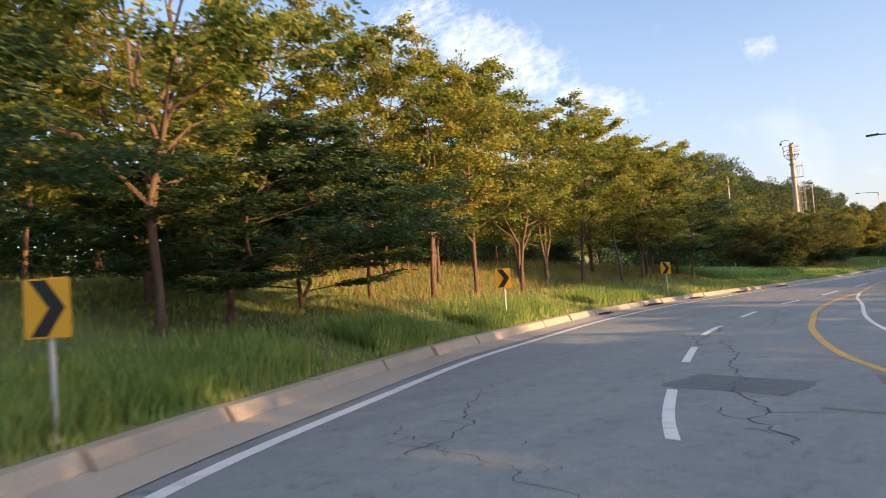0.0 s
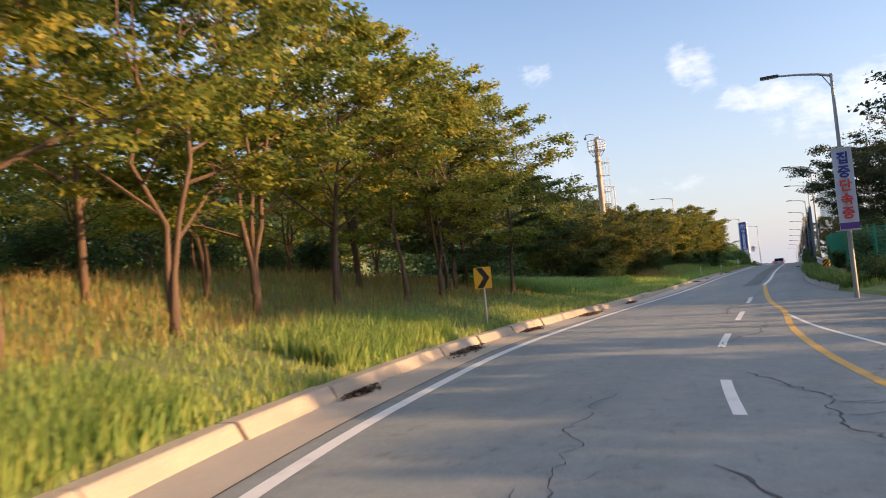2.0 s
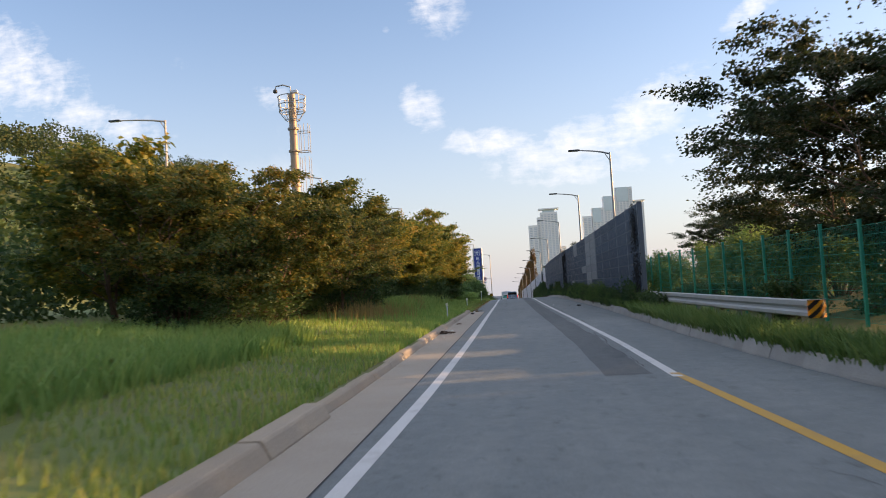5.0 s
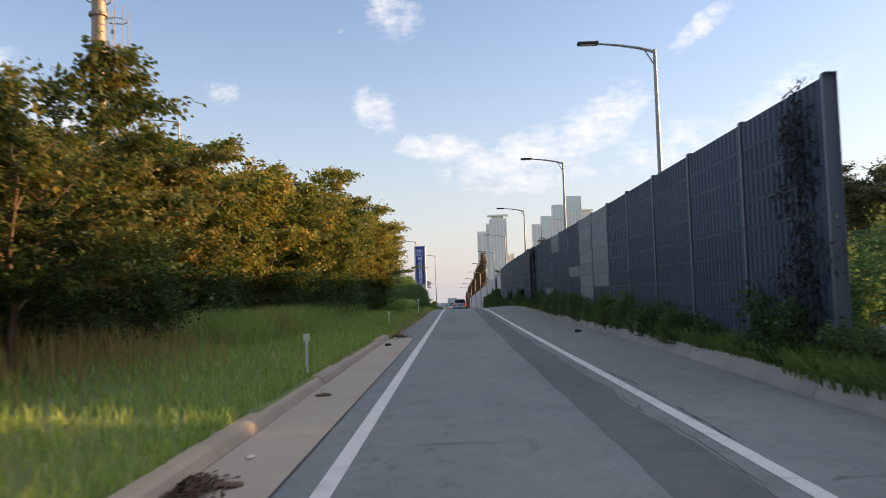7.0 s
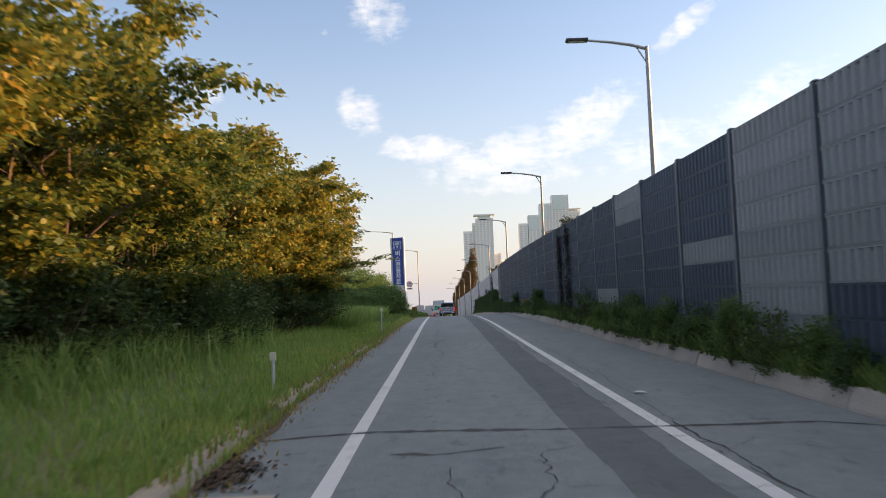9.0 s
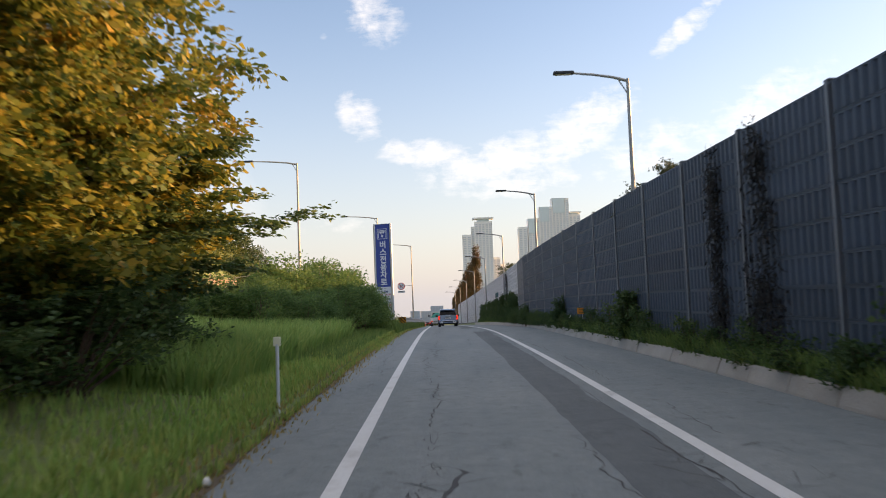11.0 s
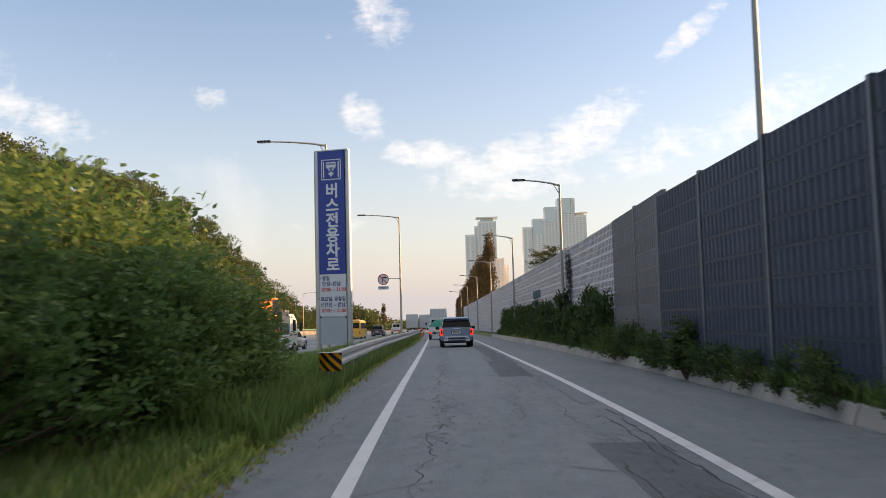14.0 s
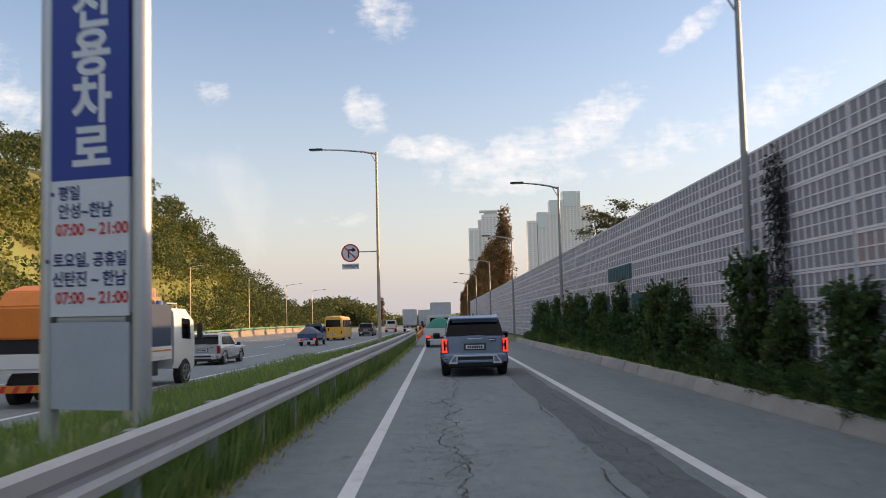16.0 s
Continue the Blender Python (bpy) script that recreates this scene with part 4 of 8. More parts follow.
def sow():
    rng = np.random.default_rng(21)
    clump = np.random.default_rng(61)
    spots = []
    while len(spots) < 42000:
        y = rng.uniform(1, 70)
        spots.append((KL(y) - 0.22 - 9 * rng.uniform(0, 1) ** 1.6, y))
    blades("verge_grass", "uneven green verge grass behind the kerb", 1, spots, 0.17, 0.015, GRASS)
    spots = []
    while len(spots) < 18000:
        y = rng.uniform(1, 34)
        if noise.noise(Vector((y * 0.21, 0, 4))) > -0.15:
            spots.append((KL(y) - 0.35 - abs(rng.normal()) * 0.8, y))
    blades("tall_verge_grass", "long grass growing thickly behind the kerb", 2, spots, 0.42, 0.017, GRASS)
    spots = [(KL(y) - 0.2 - 7 * rng.uniform(0, 1) ** 1.4, y) for y in rng.uniform(64, 128, 38000)]
    blades("verge_grass", "mown green verge grass with seed heads", 3, spots, 0.2, 0.015, GRASS_GREEN)
    spots = [(KL(y) + 0.12 - 1.1 * rng.uniform(0, 1) ** 1.3, y) for y in rng.uniform(95, 222, 22000)]
    blades("edge_grass", "yellow-green grass fringe creeping over the asphalt edge", 10, spots, 0.16, 0.016, GRASS)
    spots = [(KL(y) + 0.08 + clump.normal() * 0.16, y) for y in clump.uniform(95, 222, 9000)]
    blades("edge_fringe", "short straw-coloured growth along the asphalt edge", 14, spots, 0.085, 0.013, GRASS_DRY, 0.9)
    spots = [(KL(y) + 0.03 + clump.normal() * 0.13, y) for y in clump.uniform(135, 222, 20000)]
    blades("edge_moss", "low yellow-green weeds along the asphalt edge", 16, spots, 0.12, 0.016, GRASS, 0.8)
    spots = [(KL(y) - 1.2 - 5 * rng.uniform(0, 1), y) for y in rng.uniform(121, 141, 24000)]
    blades("tall_grass", "tall bright green grass on a low bank", 4, spots, 0.7, 0.026, GRASS_TALL, 0.6)
    spots = [(KL(y) - 0.15 - 7 * rng.uniform(0, 1) ** 1.5, y) for y in rng.uniform(128, 215, 34000)]
    blades("verge_grass", "rough green grass under the guard rail", 5, spots, 0.26, 0.016, GRASS_DARK)
    spots = [(-18.0 + rng.normal() * 0.9, y) for y in rng.normal(81, 2.4, 800)]
    blades("dry_grass", "clump of dry brown reed grass", 6, spots, 0.66, 0.010, GRASS_DRY, 0.35)
    spots = [(-17.7 + clump.normal() * 0.5, y) for y in clump.normal(88.3, 0.9, 2600)]
    spots += [(-17.4 + clump.normal() * 0.45, y) for y in clump.normal(92.6, 1.2, 2400)]
    spots += [(-17.9 + clump.normal() * 0.4, y) for y in clump.uniform(94, 112, 3000)]
    blades("tall_grass", "long arching green grass before the cherry trees", 11, spots, 0.72, 0.016, GRASS_TALL, 0.8)
    spots = [(-17.2 + clump.normal() * 0.28, y) for y in clump.normal(90.2, 0.45, 700)]
    blades("dry_grass", "dry brown tuft in the long grass", 12, spots, 0.8, 0.010, GRASS_DRY, 0.45)
    spots = [(KL(y) - 2.6 - 4.5 * clump.uniform(0, 1), y) for y in clump.uniform(49, 68, 16000)]
    blades("tall_grass", "long green grass on the bank behind the bend", 13, spots, 0.55, 0.018, GRASS_TALL, 0.7)
    spots = [(KL(y) - 3 - 8 * rng.uniform(0, 1), y) for y in rng.uniform(17, 66, 11000)]
    blades("meadow_grass", "yellowing meadow grass under the trees", 7, spots, 0.38, 0.012, GRASS_DRY, 0.4)
    spots = [(KL(y) + 0.2 - 1.4 * rng.uniform(0, 1) ** 1.15, y) for y in rng.uniform(150, 222, 32000)]
    blades("rail_grass", "long grass growing round the guard rail posts", 9, spots, 0.54, 0.016, GRASS_DARK, 0.4)
    spots = [(KR(y) + 0.16 + 0.62 * clump.uniform(0, 1) ** 1.3, y) for y in clump.uniform(80, 166, 26000)]
    spots += [(KR(y) + 0.1 + 0.7 * clump.uniform(0, 1) ** 1.2, y) for y in clump.uniform(51, 80, 11000)]
    blades("barrier_weeds", "thick weeds and grass between the kerb and the noise barrier", 15, spots, 0.44, 0.022, GRASS_DARK, 0.75)
    spots = [(KR(y) + 0.27 + 0.9 * rng.uniform(0, 1), y) for y in rng.uniform(50, 200, 16000)]
    blades("verge_grass", "weedy grass behind the shoulder kerb", 8, spots, 0.3, 0.017, GRASS)


def clothe_hill():
    """Far woods on the ridge: rounded crowns built of many leaf clumps in one mesh."""
    rng = np.random.default_rng(31)
    centres, spread = [], []
    for y0 in np.arange(120, 412, 4.3):
        for x0 in np.arange(-51, -88, -4.3):
            x, y = x0 + rng.uniform(-1.7, 1.7), y0 + rng.uniform(-1.7, 1.7)
            if 238 < y < 273 and x > -61:
                continue
            z = land_z(x, y)
            r = rng.uniform(1.8, 3.0)
            h, tall = rng.uniform(1.5, 4.6), rng.uniform(0.9, 1.5)
            for q in range(15):
                d = rng.normal(size=3)
                d /= np.linalg.norm(d)
                d[2] = abs(d[2]) * tall - 0.3
                centres.append((x + d[0] * r, y + d[1] * r, z + h + d[2] * r))
                spread.append(0.17 * r)
    v, f = leaf_cards(rng, np.array(centres), np.array(spread), 26, 0.42, 0.15, flat=0.7)
    tagged(new("hill_woods", raw_mesh("hill_woods", v, f, LEAF_H)), "mixed autumn woods covering the ridge", "woods", kind="stuff")


def clothe_slope():
    """Creepers and scrub over the foot of the ridge, with the terraced slope left bare."""
    rng = np.random.default_rng(32)
    centres = []
    for _ in range(4600):
        y, x = rng.uniform(140, 400), -51 - 17 * rng.uniform(0, 1) ** 1.2
        if 239 < y < 272 and x > -58.5:
            continue
        centres.append((x, y, land_z(x, y) + rng.uniform(0.0, 1.2)))
    v, f = leaf_cards(rng, np.array(centres), 0.95, 20, 0.5, 0.19, flat=0.6)
    tagged(new("slope_creeper", raw_mesh("slope_creeper", v, f, LEAF_K)), "yellow-green creepers and scrub on the lower slope", "creeper", kind="stuff")


def terraces():
    """Bare stepped benches in the slope above the motorway, with short stakes along them."""
    s = holder("terraced_slope", "bare reddish terraced slope with wooden stakes above the motorway", "slope", kind="structure")
    clay = mat("terrace_clay", (0.30, 0.205, 0.14), 0.95, scale=0.5, vary=0.5, bump=0.05, fine=9, second=(0.20, 0.145, 0.105), mixture=0.45, sharp=0.3)
    wood = mat("stake_wood", (0.42, 0.36, 0.28), 0.9, scale=3, vary=0.4)
    for k in range(9):
        x, z = -51.6 - 0.6 * k, xway_z(255) - 0.2 + 1.3 * k
        y0, y1 = 243.5 + 0.95 * k, 271.0 - 0.1 * k
        bench = part("bench", box(bmesh.new(), (6.0, y1 - y0, 1.7), (x - 3.0, (y0 + y1) / 2, z - 0.35), bevel=0.06), clay, s)
        for q in range(10):
            y = y0 + 0.6 + (y1 - y0 - 1.2) * (q + 0.3 * math.sin(q * 3 + k)) / 9
            part("stake", box(bmesh.new(), (0.09, 0.09, 1.1), (x - 0.12, y, z + 0.95)), wood, bench)


def far_woods():
    """A line of trees where the road drops out of sight."""
    rng = np.random.default_rng(33)
    centres = []
    for k in range(280):
        x, y = rng.uniform(-150, 90) if k < 150 else rng.normal(-58, 12), rng.uniform(428, 470)
        for q in range(9):
            d = rng.normal(size=3)
            centres.append((x + d[0] * 1.8, y + d[1] * 1.8, -9.5 + rng.uniform(0.3, 1) * (5.5 + 4.5 * math.exp(-((x + 58) / 13) ** 2) if x < -40 or x > 0 else 2.5) + d[2] * 0.5))
    v, f = leaf_cards(rng, np.array(centres), 0.9, 14, 1.1, 0.4, flat=0.8)
    tagged(new("far_woods", raw_mesh("far_woods", v, f, LEAF_H)), "distant dark tree line beyond the dip of the road", "woods", kind="stuff")


def redwoods():
    rng = np.random.default_rng(41)
    t = []
    for k in range(2):
        ob = holder("redwood_tree", "tall narrow dawn redwood turning rusty brown", "tree", "redwoods behind the barrier")
        bm = bmesh.new()
        tube(bm, [(0, 0, -0.3), (0, 0, 6), (0.05, 0, 12)], [0.22, 0.12, 0.02], 7, caps=False)
        tips = []
        for q in range(70):
            u = rng.uniform(0.06, 1)
            a, r = rng.uniform(0, 6.3), 1.3 * (1 - u) ** 0.9 * rng.uniform(0.5, 1.1) + 0.1
            tip = Vector((math.cos(a) * r, math.sin(a) * r, 12.4 * u - 0.25 * r))
            tube(bm, [(0, 0, 12.4 * u), tip], [0.03, 0.008], 4, caps=False)
            tips += [tip, tip * 0.6 + Vector((0, 0, 12.4 * u * 0.4))]
        part("trunk", bm, BARK, ob)
        v, f = leaf_cards(rng, np.array([tuple(q) for q in tips]), 0.34, 32, 0.3, 0.085, droop=0.1, flat=0.7)
        foliage = new("crown", raw_mesh("crown", v, f, LEAF_R))
        foliage.parent = ob
        t.append(ob)
    for k, y in enumerate(np.arange(251, 372, 7.5)):
        put(t[k % 2], WALL(y) + 1.7, y, y, (0.94 if k < 1 else 0.84 - 0.016 * k) * rng.uniform(0.94, 1.05), 1.25, z=GRADE(y) - 0.3)
    put(t[0], -38.5, 436, 1.0, 0.95, z=-10.5, label="small cone-shaped redwood far down the motorway")
    retire(*t)


def hedge():
    """The dark edge of the wood behind the park trees."""
    rng = np.random.default_rng(51)
    centres = []
    for k in range(3600):
        y = rng.uniform(-14, 66) if k < 2800 else rng.uniform(60, 132)
        x = KL(y) - 22 - rng.uniform(0, 5) if k < 2800 else -28.5 - rng.uniform(0, 4)
        centres.append((x, y, land_z(x, y) + rng.uniform(0.1, 5.0 if k < 2800 else 3.6)))
    v, f = leaf_cards(rng, np.array(centres), 0.6, 30, 0.32, 0.11, flat=0.9)
    tagged(new("wood_edge", raw_mesh("wood_edge", v, f, LEAF_E)), "dark undergrowth at the edge of the wood", "undergrowth", kind="stuff")


plant_rows()
hedge()
plant_shrubs()
sow()
clothe_hill()
clothe_slope()
terraces()
far_woods()
redwoods()

# ---- kerbs, barrier, lamps, rails ----
def kerb(name, label, base, y0, y1, side, length=1.0, skip=(), prof=((0, -0.1), (0.012, 0.15), (0.022, 0.188), (0.045, 0.2), (0.21, 0.2), (0.21, -0.1)), material=None):
    """A row of kerb stones; side -1 lies to the left of the line, +1 to the right."""
    rng = random.Random(name)
    row = holder(name, label, "kerb", kind="structure")
    meshes = []
    for k in range(3):
        bm = bmesh.new()
        n = length - 0.007
        rings = []
        for s, e in ((-n / 2, 0.006), (-n / 2 + 0.02, 0), (0.12 * (k - 1), 0.002 * k), (n / 2 - 0.02, 0), (n / 2, 0.006)):
            rings.append([bm.verts.new((side * (px + e), s, pz - e * (pz > 0))) for px, pz in prof])
        for r0, r1 in zip(rings, rings[1:]):
            for j in range(len(prof) - 1):
                bm.faces.new((r0[j], r0[j + 1], r1[j + 1], r1[j]) if side < 0 else (r0[j + 1], r0[j], r1[j], r1[j + 1]))
        bm.faces.new(rings[0] if side > 0 else rings[0][::-1])
        bm.faces.new(rings[-1][::-1] if side > 0 else rings[-1])
        bmesh.ops.recalc_face_normals(bm, faces=bm.faces)
        me = bpy.data.meshes.new("kerb_stone")
        bm.to_mesh(me)
        bm.free()
        me.materials.append(material or CONCRETE)
        meshes.append(me)
    y = y0
    while y < y1:
        d = (base(y + 0.4) - base(y - 0.4)) / 0.8
        dy = length / math.hypot(1, d)
        m = y + dy / 2
        if not any(a <= m <= b for a, b in skip):
            x = base(m)
            slope = (road_z(base(m + 0.4), m + 0.4) - road_z(base(m - 0.4), m - 0.4)) / 0.8
            piece("kerb_stone", meshes[rng.randrange(3)], row, Matrix.Translation((x + rng.uniform(-0.012, 0.012), m, road_z(x, m) + rng.uniform(-0.012, 0.008))) @ Matrix.Rotation(-math.atan(d) + rng.uniform(-0.008, 0.008), 4, "Z") @ Matrix.Rotation(math.atan(slope), 4, "X"))
        y += dy
    return row


kerb("kerb_left", "weathered sandy concrete kerb along the grass verge", KL, -6, 56, -1, 2.6, prof=((-0.15, -0.1), (-0.14, 0.02), (-0.06, 0.165), (-0.035, 0.19), (-0.01, 0.2), (0.21, 0.2), (0.21, -0.1)), material=KERB_BEIGE)
kerb("kerb_left", "wide sloping beige concrete kerb along the grass verge", KL, 56, 112, -1, 2.0, skip=((95.2, 96.6), (98.4, 99.6), (103, 105), (107, 109.5)), prof=((-0.04, -0.1), (-0.03, 0.02), (0.02, 0.115), (0.05, 0.14), (0.08, 0.148), (0.22, 0.15), (0.22, -0.1)), material=KERB_BEIGE)
kerb("kerb_right", "weathered concrete kerb overgrown with weeds", KR, 52, 215, 1, 1.5, prof=((0, -0.1), (0.02, 0.04), (0.1, 0.26), (0.13, 0.285), (0.24, 0.285), (0.26, -0.1)), material=KERB_BLOCK)


def panel_mesh(material, bay, tall, ribs):
    """A louvred sound panel: a shallow tray with upright ribs."""
    bm = bmesh.new()
    rim = 0.03
    box(bm, (0.07, bay, tall + 0.006), (0.035, 0, 0))
    box(bm, (0.05, bay, rim), (-0.02, 0, tall / 2 - rim / 2))
    box(bm, (0.05, bay, rim), (-0.02, 0, -tall / 2 + rim / 2))
    step = bay / ribs
    for k in range(ribs):
        y = -bay / 2 + step * (k + 0.5)
        q = [bm.verts.new(p) for p in ((0, y - step * 0.36, -tall / 2 + rim), (-0.06, y - step * 0.2, -tall / 2 + rim), (-0.06, y + step * 0.16, -tall / 2 + rim), (0, y + step * 0.36, -tall / 2 + rim),
                                       (0, y - step * 0.36, tall / 2 - rim), (-0.06, y - step * 0.2, tall / 2 - rim), (-0.06, y + step * 0.16, tall / 2 - rim), (0, y + step * 0.36, tall / 2 - rim))]
        for j in range(3):
            bm.faces.new((q[j + 1], q[j], q[j + 4], q[j + 5]))
    me = bpy.data.meshes.new("panel")
    bm.to_mesh(me)
    bm.free()
    me.materials.append(material)
    return me


def lattice_mesh(bay, tall, cols):
    """A pale lattice sound panel: bars over dark cells."""
    bm = bmesh.new()
    box(bm, (0.05, bay, tall + 0.006), (0.04, 0, 0))
    cell = len(bm.faces)
    for z in (-tall / 2 + 0.02, tall / 2 - 0.02):
        box(bm, (0.014, bay, 0.036), (0.009, 0, z))
    box(bm, (0.01, bay, 0.02), (0.0115, 0, 0))
    for k in range(cols + 1):
        box(bm, (0.01, 0.034, tall - 0.072), (0.0105, -bay / 2 + 0.021 + (bay - 0.042) * k / cols, 0))
    bm.faces.ensure_lookup_table()
    for i, f in enumerate(bm.faces):
        f.material_index = 1 if i < cell else 0
    me = bpy.data.meshes.new("panel")
    bm.to_mesh(me)
    bm.free()
    me.materials.append(WALL_LATTICE)
    me.materials.append(WALL_CELL)
    return me


BAY, ROWS, TALL, Y_WALL = 3.38, 9, 0.492, 79.5


def sound_barrier():
    bar = holder("sound_barrier", "tall noise barrier of dark louvred and pale lattice panels between steel posts", "noise barrier", kind="structure")
    dark, light, mid = (panel_mesh(m, BAY - 0.14, TALL - 0.006, 14) for m in (WALL_DARK, WALL_LIGHT, WALL_MID))
    lattice = lattice_mesh(BAY - 0.03, TALL - 0.006, 13)
    pink = lattice.copy()
    pink.materials[1] = mat("barrier_cell_pink", (0.34, 0.275, 0.28), 0.7, scale=6, vary=0.4, fine=50)
    teal = panel_mesh(TEAL, BAY - 0.14, TALL - 0.006, 14)
    bm = bmesh.new()
    box(bm, (0.16, 0.012, ROWS * TALL + 0.06), (0.03, 0, ROWS * TALL / 2))
    for x in (-0.05, 0.11):
        box(bm, (0.012, 0.145 if x > 0 else 0.085, ROWS * TALL + 0.06), (x - (0.025 if x < 0 else 0), 0, ROWS * TALL / 2))
    box(bm, (0.18, 0.14, 0.02), (0.03, 0, ROWS * TALL + 0.04))
    post = bpy.data.meshes.new("post")
    bm.to_mesh(post)
    bm.free()
    post.materials.append(WALL_POST)
    bm = box(bmesh.new(), (0.06, 0.024, ROWS * TALL), (0.05, 0, ROWS * TALL / 2))
    pale_post = bpy.data.meshes.new("post")
    bm.to_mesh(pale_post)
    bm.free()
    pale_post.materials.append(WALL_LATTICE)
    pale = {5: range(3, 9), 6: range(1, 9), 7: (4,), 9: (7, 8), 10: (2,)}
    far = []
    bays = 64
    for b in range(bays + 1):
        y = Y_WALL + BAY * b
        yaw = Matrix.Rotation(-math.atan((WALL(y + 1) - WALL(y - 1)) / 2), 4, "Z")
        z = GRADE(y) + 0.12 + (0.22 if y > 161 else 0.0)
        piece("post", pale_post if y > 166 else post, bar, Matrix.Translation((WALL(y), y, z)) @ yaw)
        if b == bays:
            break
        ym = y + BAY / 2
        zm = GRADE(ym) + 0.12 + (0.22 if ym > 161 else 0.0)
        for r in range(ROWS):
            if ym > 168:
                me = lattice
                if (b, r) in ((32, 5), (33, 3), (31, 3)):
                    me = teal
                elif (b, r) in ((27, 4), (26, 2), (27, 1), (29, 2), (30, 1)):
                    me = pink
            elif ym > 161.5:
                me = mid
            else:
                me = light if r in pale.get(b, ()) else dark
            tilt = Matrix.Rotation(math.atan((GRADE(ym + 1) - GRADE(ym - 1)) / 2), 4, "X")
            at = Matrix.Translation((WALL(ym) + 0.0, ym, zm + TALL * (r + 0.5))) @ yaw @ tilt
            if b < 36:
                piece("panel", me, bar, at)
            else:
                far.append((me, at))
    bm = bmesh.new()
    for me, at in far:
        part_bm = bmesh.new()
        part_bm.from_mesh(me)
        part_bm.transform(at)
        tmp = bpy.data.meshes.new("tmp")
        part_bm.to_mesh(tmp)
        part_bm.free()
        bm.from_mesh(tmp)
        bpy.data.meshes.remove(tmp)
    rest = part("far_panels", bm, [WALL_LATTICE, WALL_CELL], bar)
    rest["kind"] = "stuff"
    # foundation beam under the panels
    bm = bmesh.new()
    prev = None
    for k in range(bays * 2 + 1):
        y = Y_WALL - 0.1 + BAY * k / 2
        x, z = WALL(y), GRADE(y) + (0.34 if y > 161 else 0.13)
        ring = [bm.verts.new(p) for p in ((x - 0.1, y, z - 0.9), (x - 0.1, y, z - 0.012), (x - 0.088, y, z), (x + 0.2, y, z), (x + 0.2, y, z - 0.9))]
        if prev:
            for j in range(4):
                bm.faces.new((prev[j], prev[j + 1], ring[j + 1], ring[j]))
        else:
            bm.faces.new(ring[::-1])
        prev = ring
    bmesh.ops.recalc_face_normals(bm, faces=bm.faces)
    thing("barrier_footing", bm, FOOTING, "low dark stained concrete footing under the noise barrier", "footing", kind="structure")


def street_lamp(name, label, height, arm, material, group):
    """A tapered pole with a long arm to -x and a flat lamp head."""
    ob = holder(name, label, "street lamp", group)
    bm = bmesh.new()
    tube(bm, [(0, 0, -0.1), (0, 0, height * 0.5), (0, 0, height)], [0.09, 0.072, 0.05], 10)
    box(bm, (0.34, 0.34, 0.03), (0, 0, 0.02))
    part("pole", bm, material, ob, "", 50)
    bm = bmesh.new()
    tube(bm, [(0.02, 0, height - 0.08), (-arm * 0.25, 0, height + 0.05), (-arm * 0.6, 0, height + 0.15), (-arm, 0, height + 0.22)], [0.05, 0.045, 0.038, 0.032], 8)
    tube(bm, [(0, 0, height - 0.5), (-0.28, 0, height - 0.03)], [0.02, 0.02], 6)
    part("arm", bm, material, ob, "", 50)
    bm = bmesh.new()
    box(bm, (0.62, 0.22, 0.09), (-arm - 0.24, 0, height + 0.23), bevel=0.025)
    head = part("lamp_head", bm, DARK, ob, "grey lamp head")
    bm = bmesh.new()
    box(bm, (0.46, 0.16, 0.012), (-arm - 0.26, 0, height + 0.18))
    part("lens", bm, mat("lamp_lens", (0.55, 0.55, 0.5), 0.3), head)
    return ob


def lamps():
    a = street_lamp("street_lamp", "grey steel street lamp with a long arm behind the noise barrier", 8.45, 1.72, POLE, "lamps along the barrier")
    for x, y, top in ((-5.19, 47.67, 7.84), (-5.79, 90.9, 9.0), (-6.1, 109.9, 8.9), (-6.5, 132.3, 8.7), (-6.97, 154.4, 8.2), (-7.33, 177.5, 7.62), (-7.92, 199.2, 6.8), (-8.5, 221.5, 6.0), (-9.2, 244, 5.2), (-10.0, 267, 4.4), (-10.8, 290, 3.6)):
        copy_thing(a, pose(x, y, top - 8.45, 0, 0, 2))
    b = street_lamp("street_lamp", "pale steel street lamp with a long arm beside the motorway", 9.6, 2.6, POLE_PALE, "lamps along the motorway")
    for x, y, top in ((-29, 86, 11.6), (-26.5, 108.5, 11.6), (-23.4, 131, 11.2), (-20.54, 152.4, 10.2), (-18.13, 174.9, 9.34), (-16.42, 198.2, 8.5)):
        copy_thing(b, pose(x, y, top - 9.6, 0, 0, -4))
    for y in (205, 232, 260, 288, 316, 344):
        copy_thing(b, pose(-46.2, y, xway_z(y) - 0.3, 0, 0, 180))
    retire(a, b)


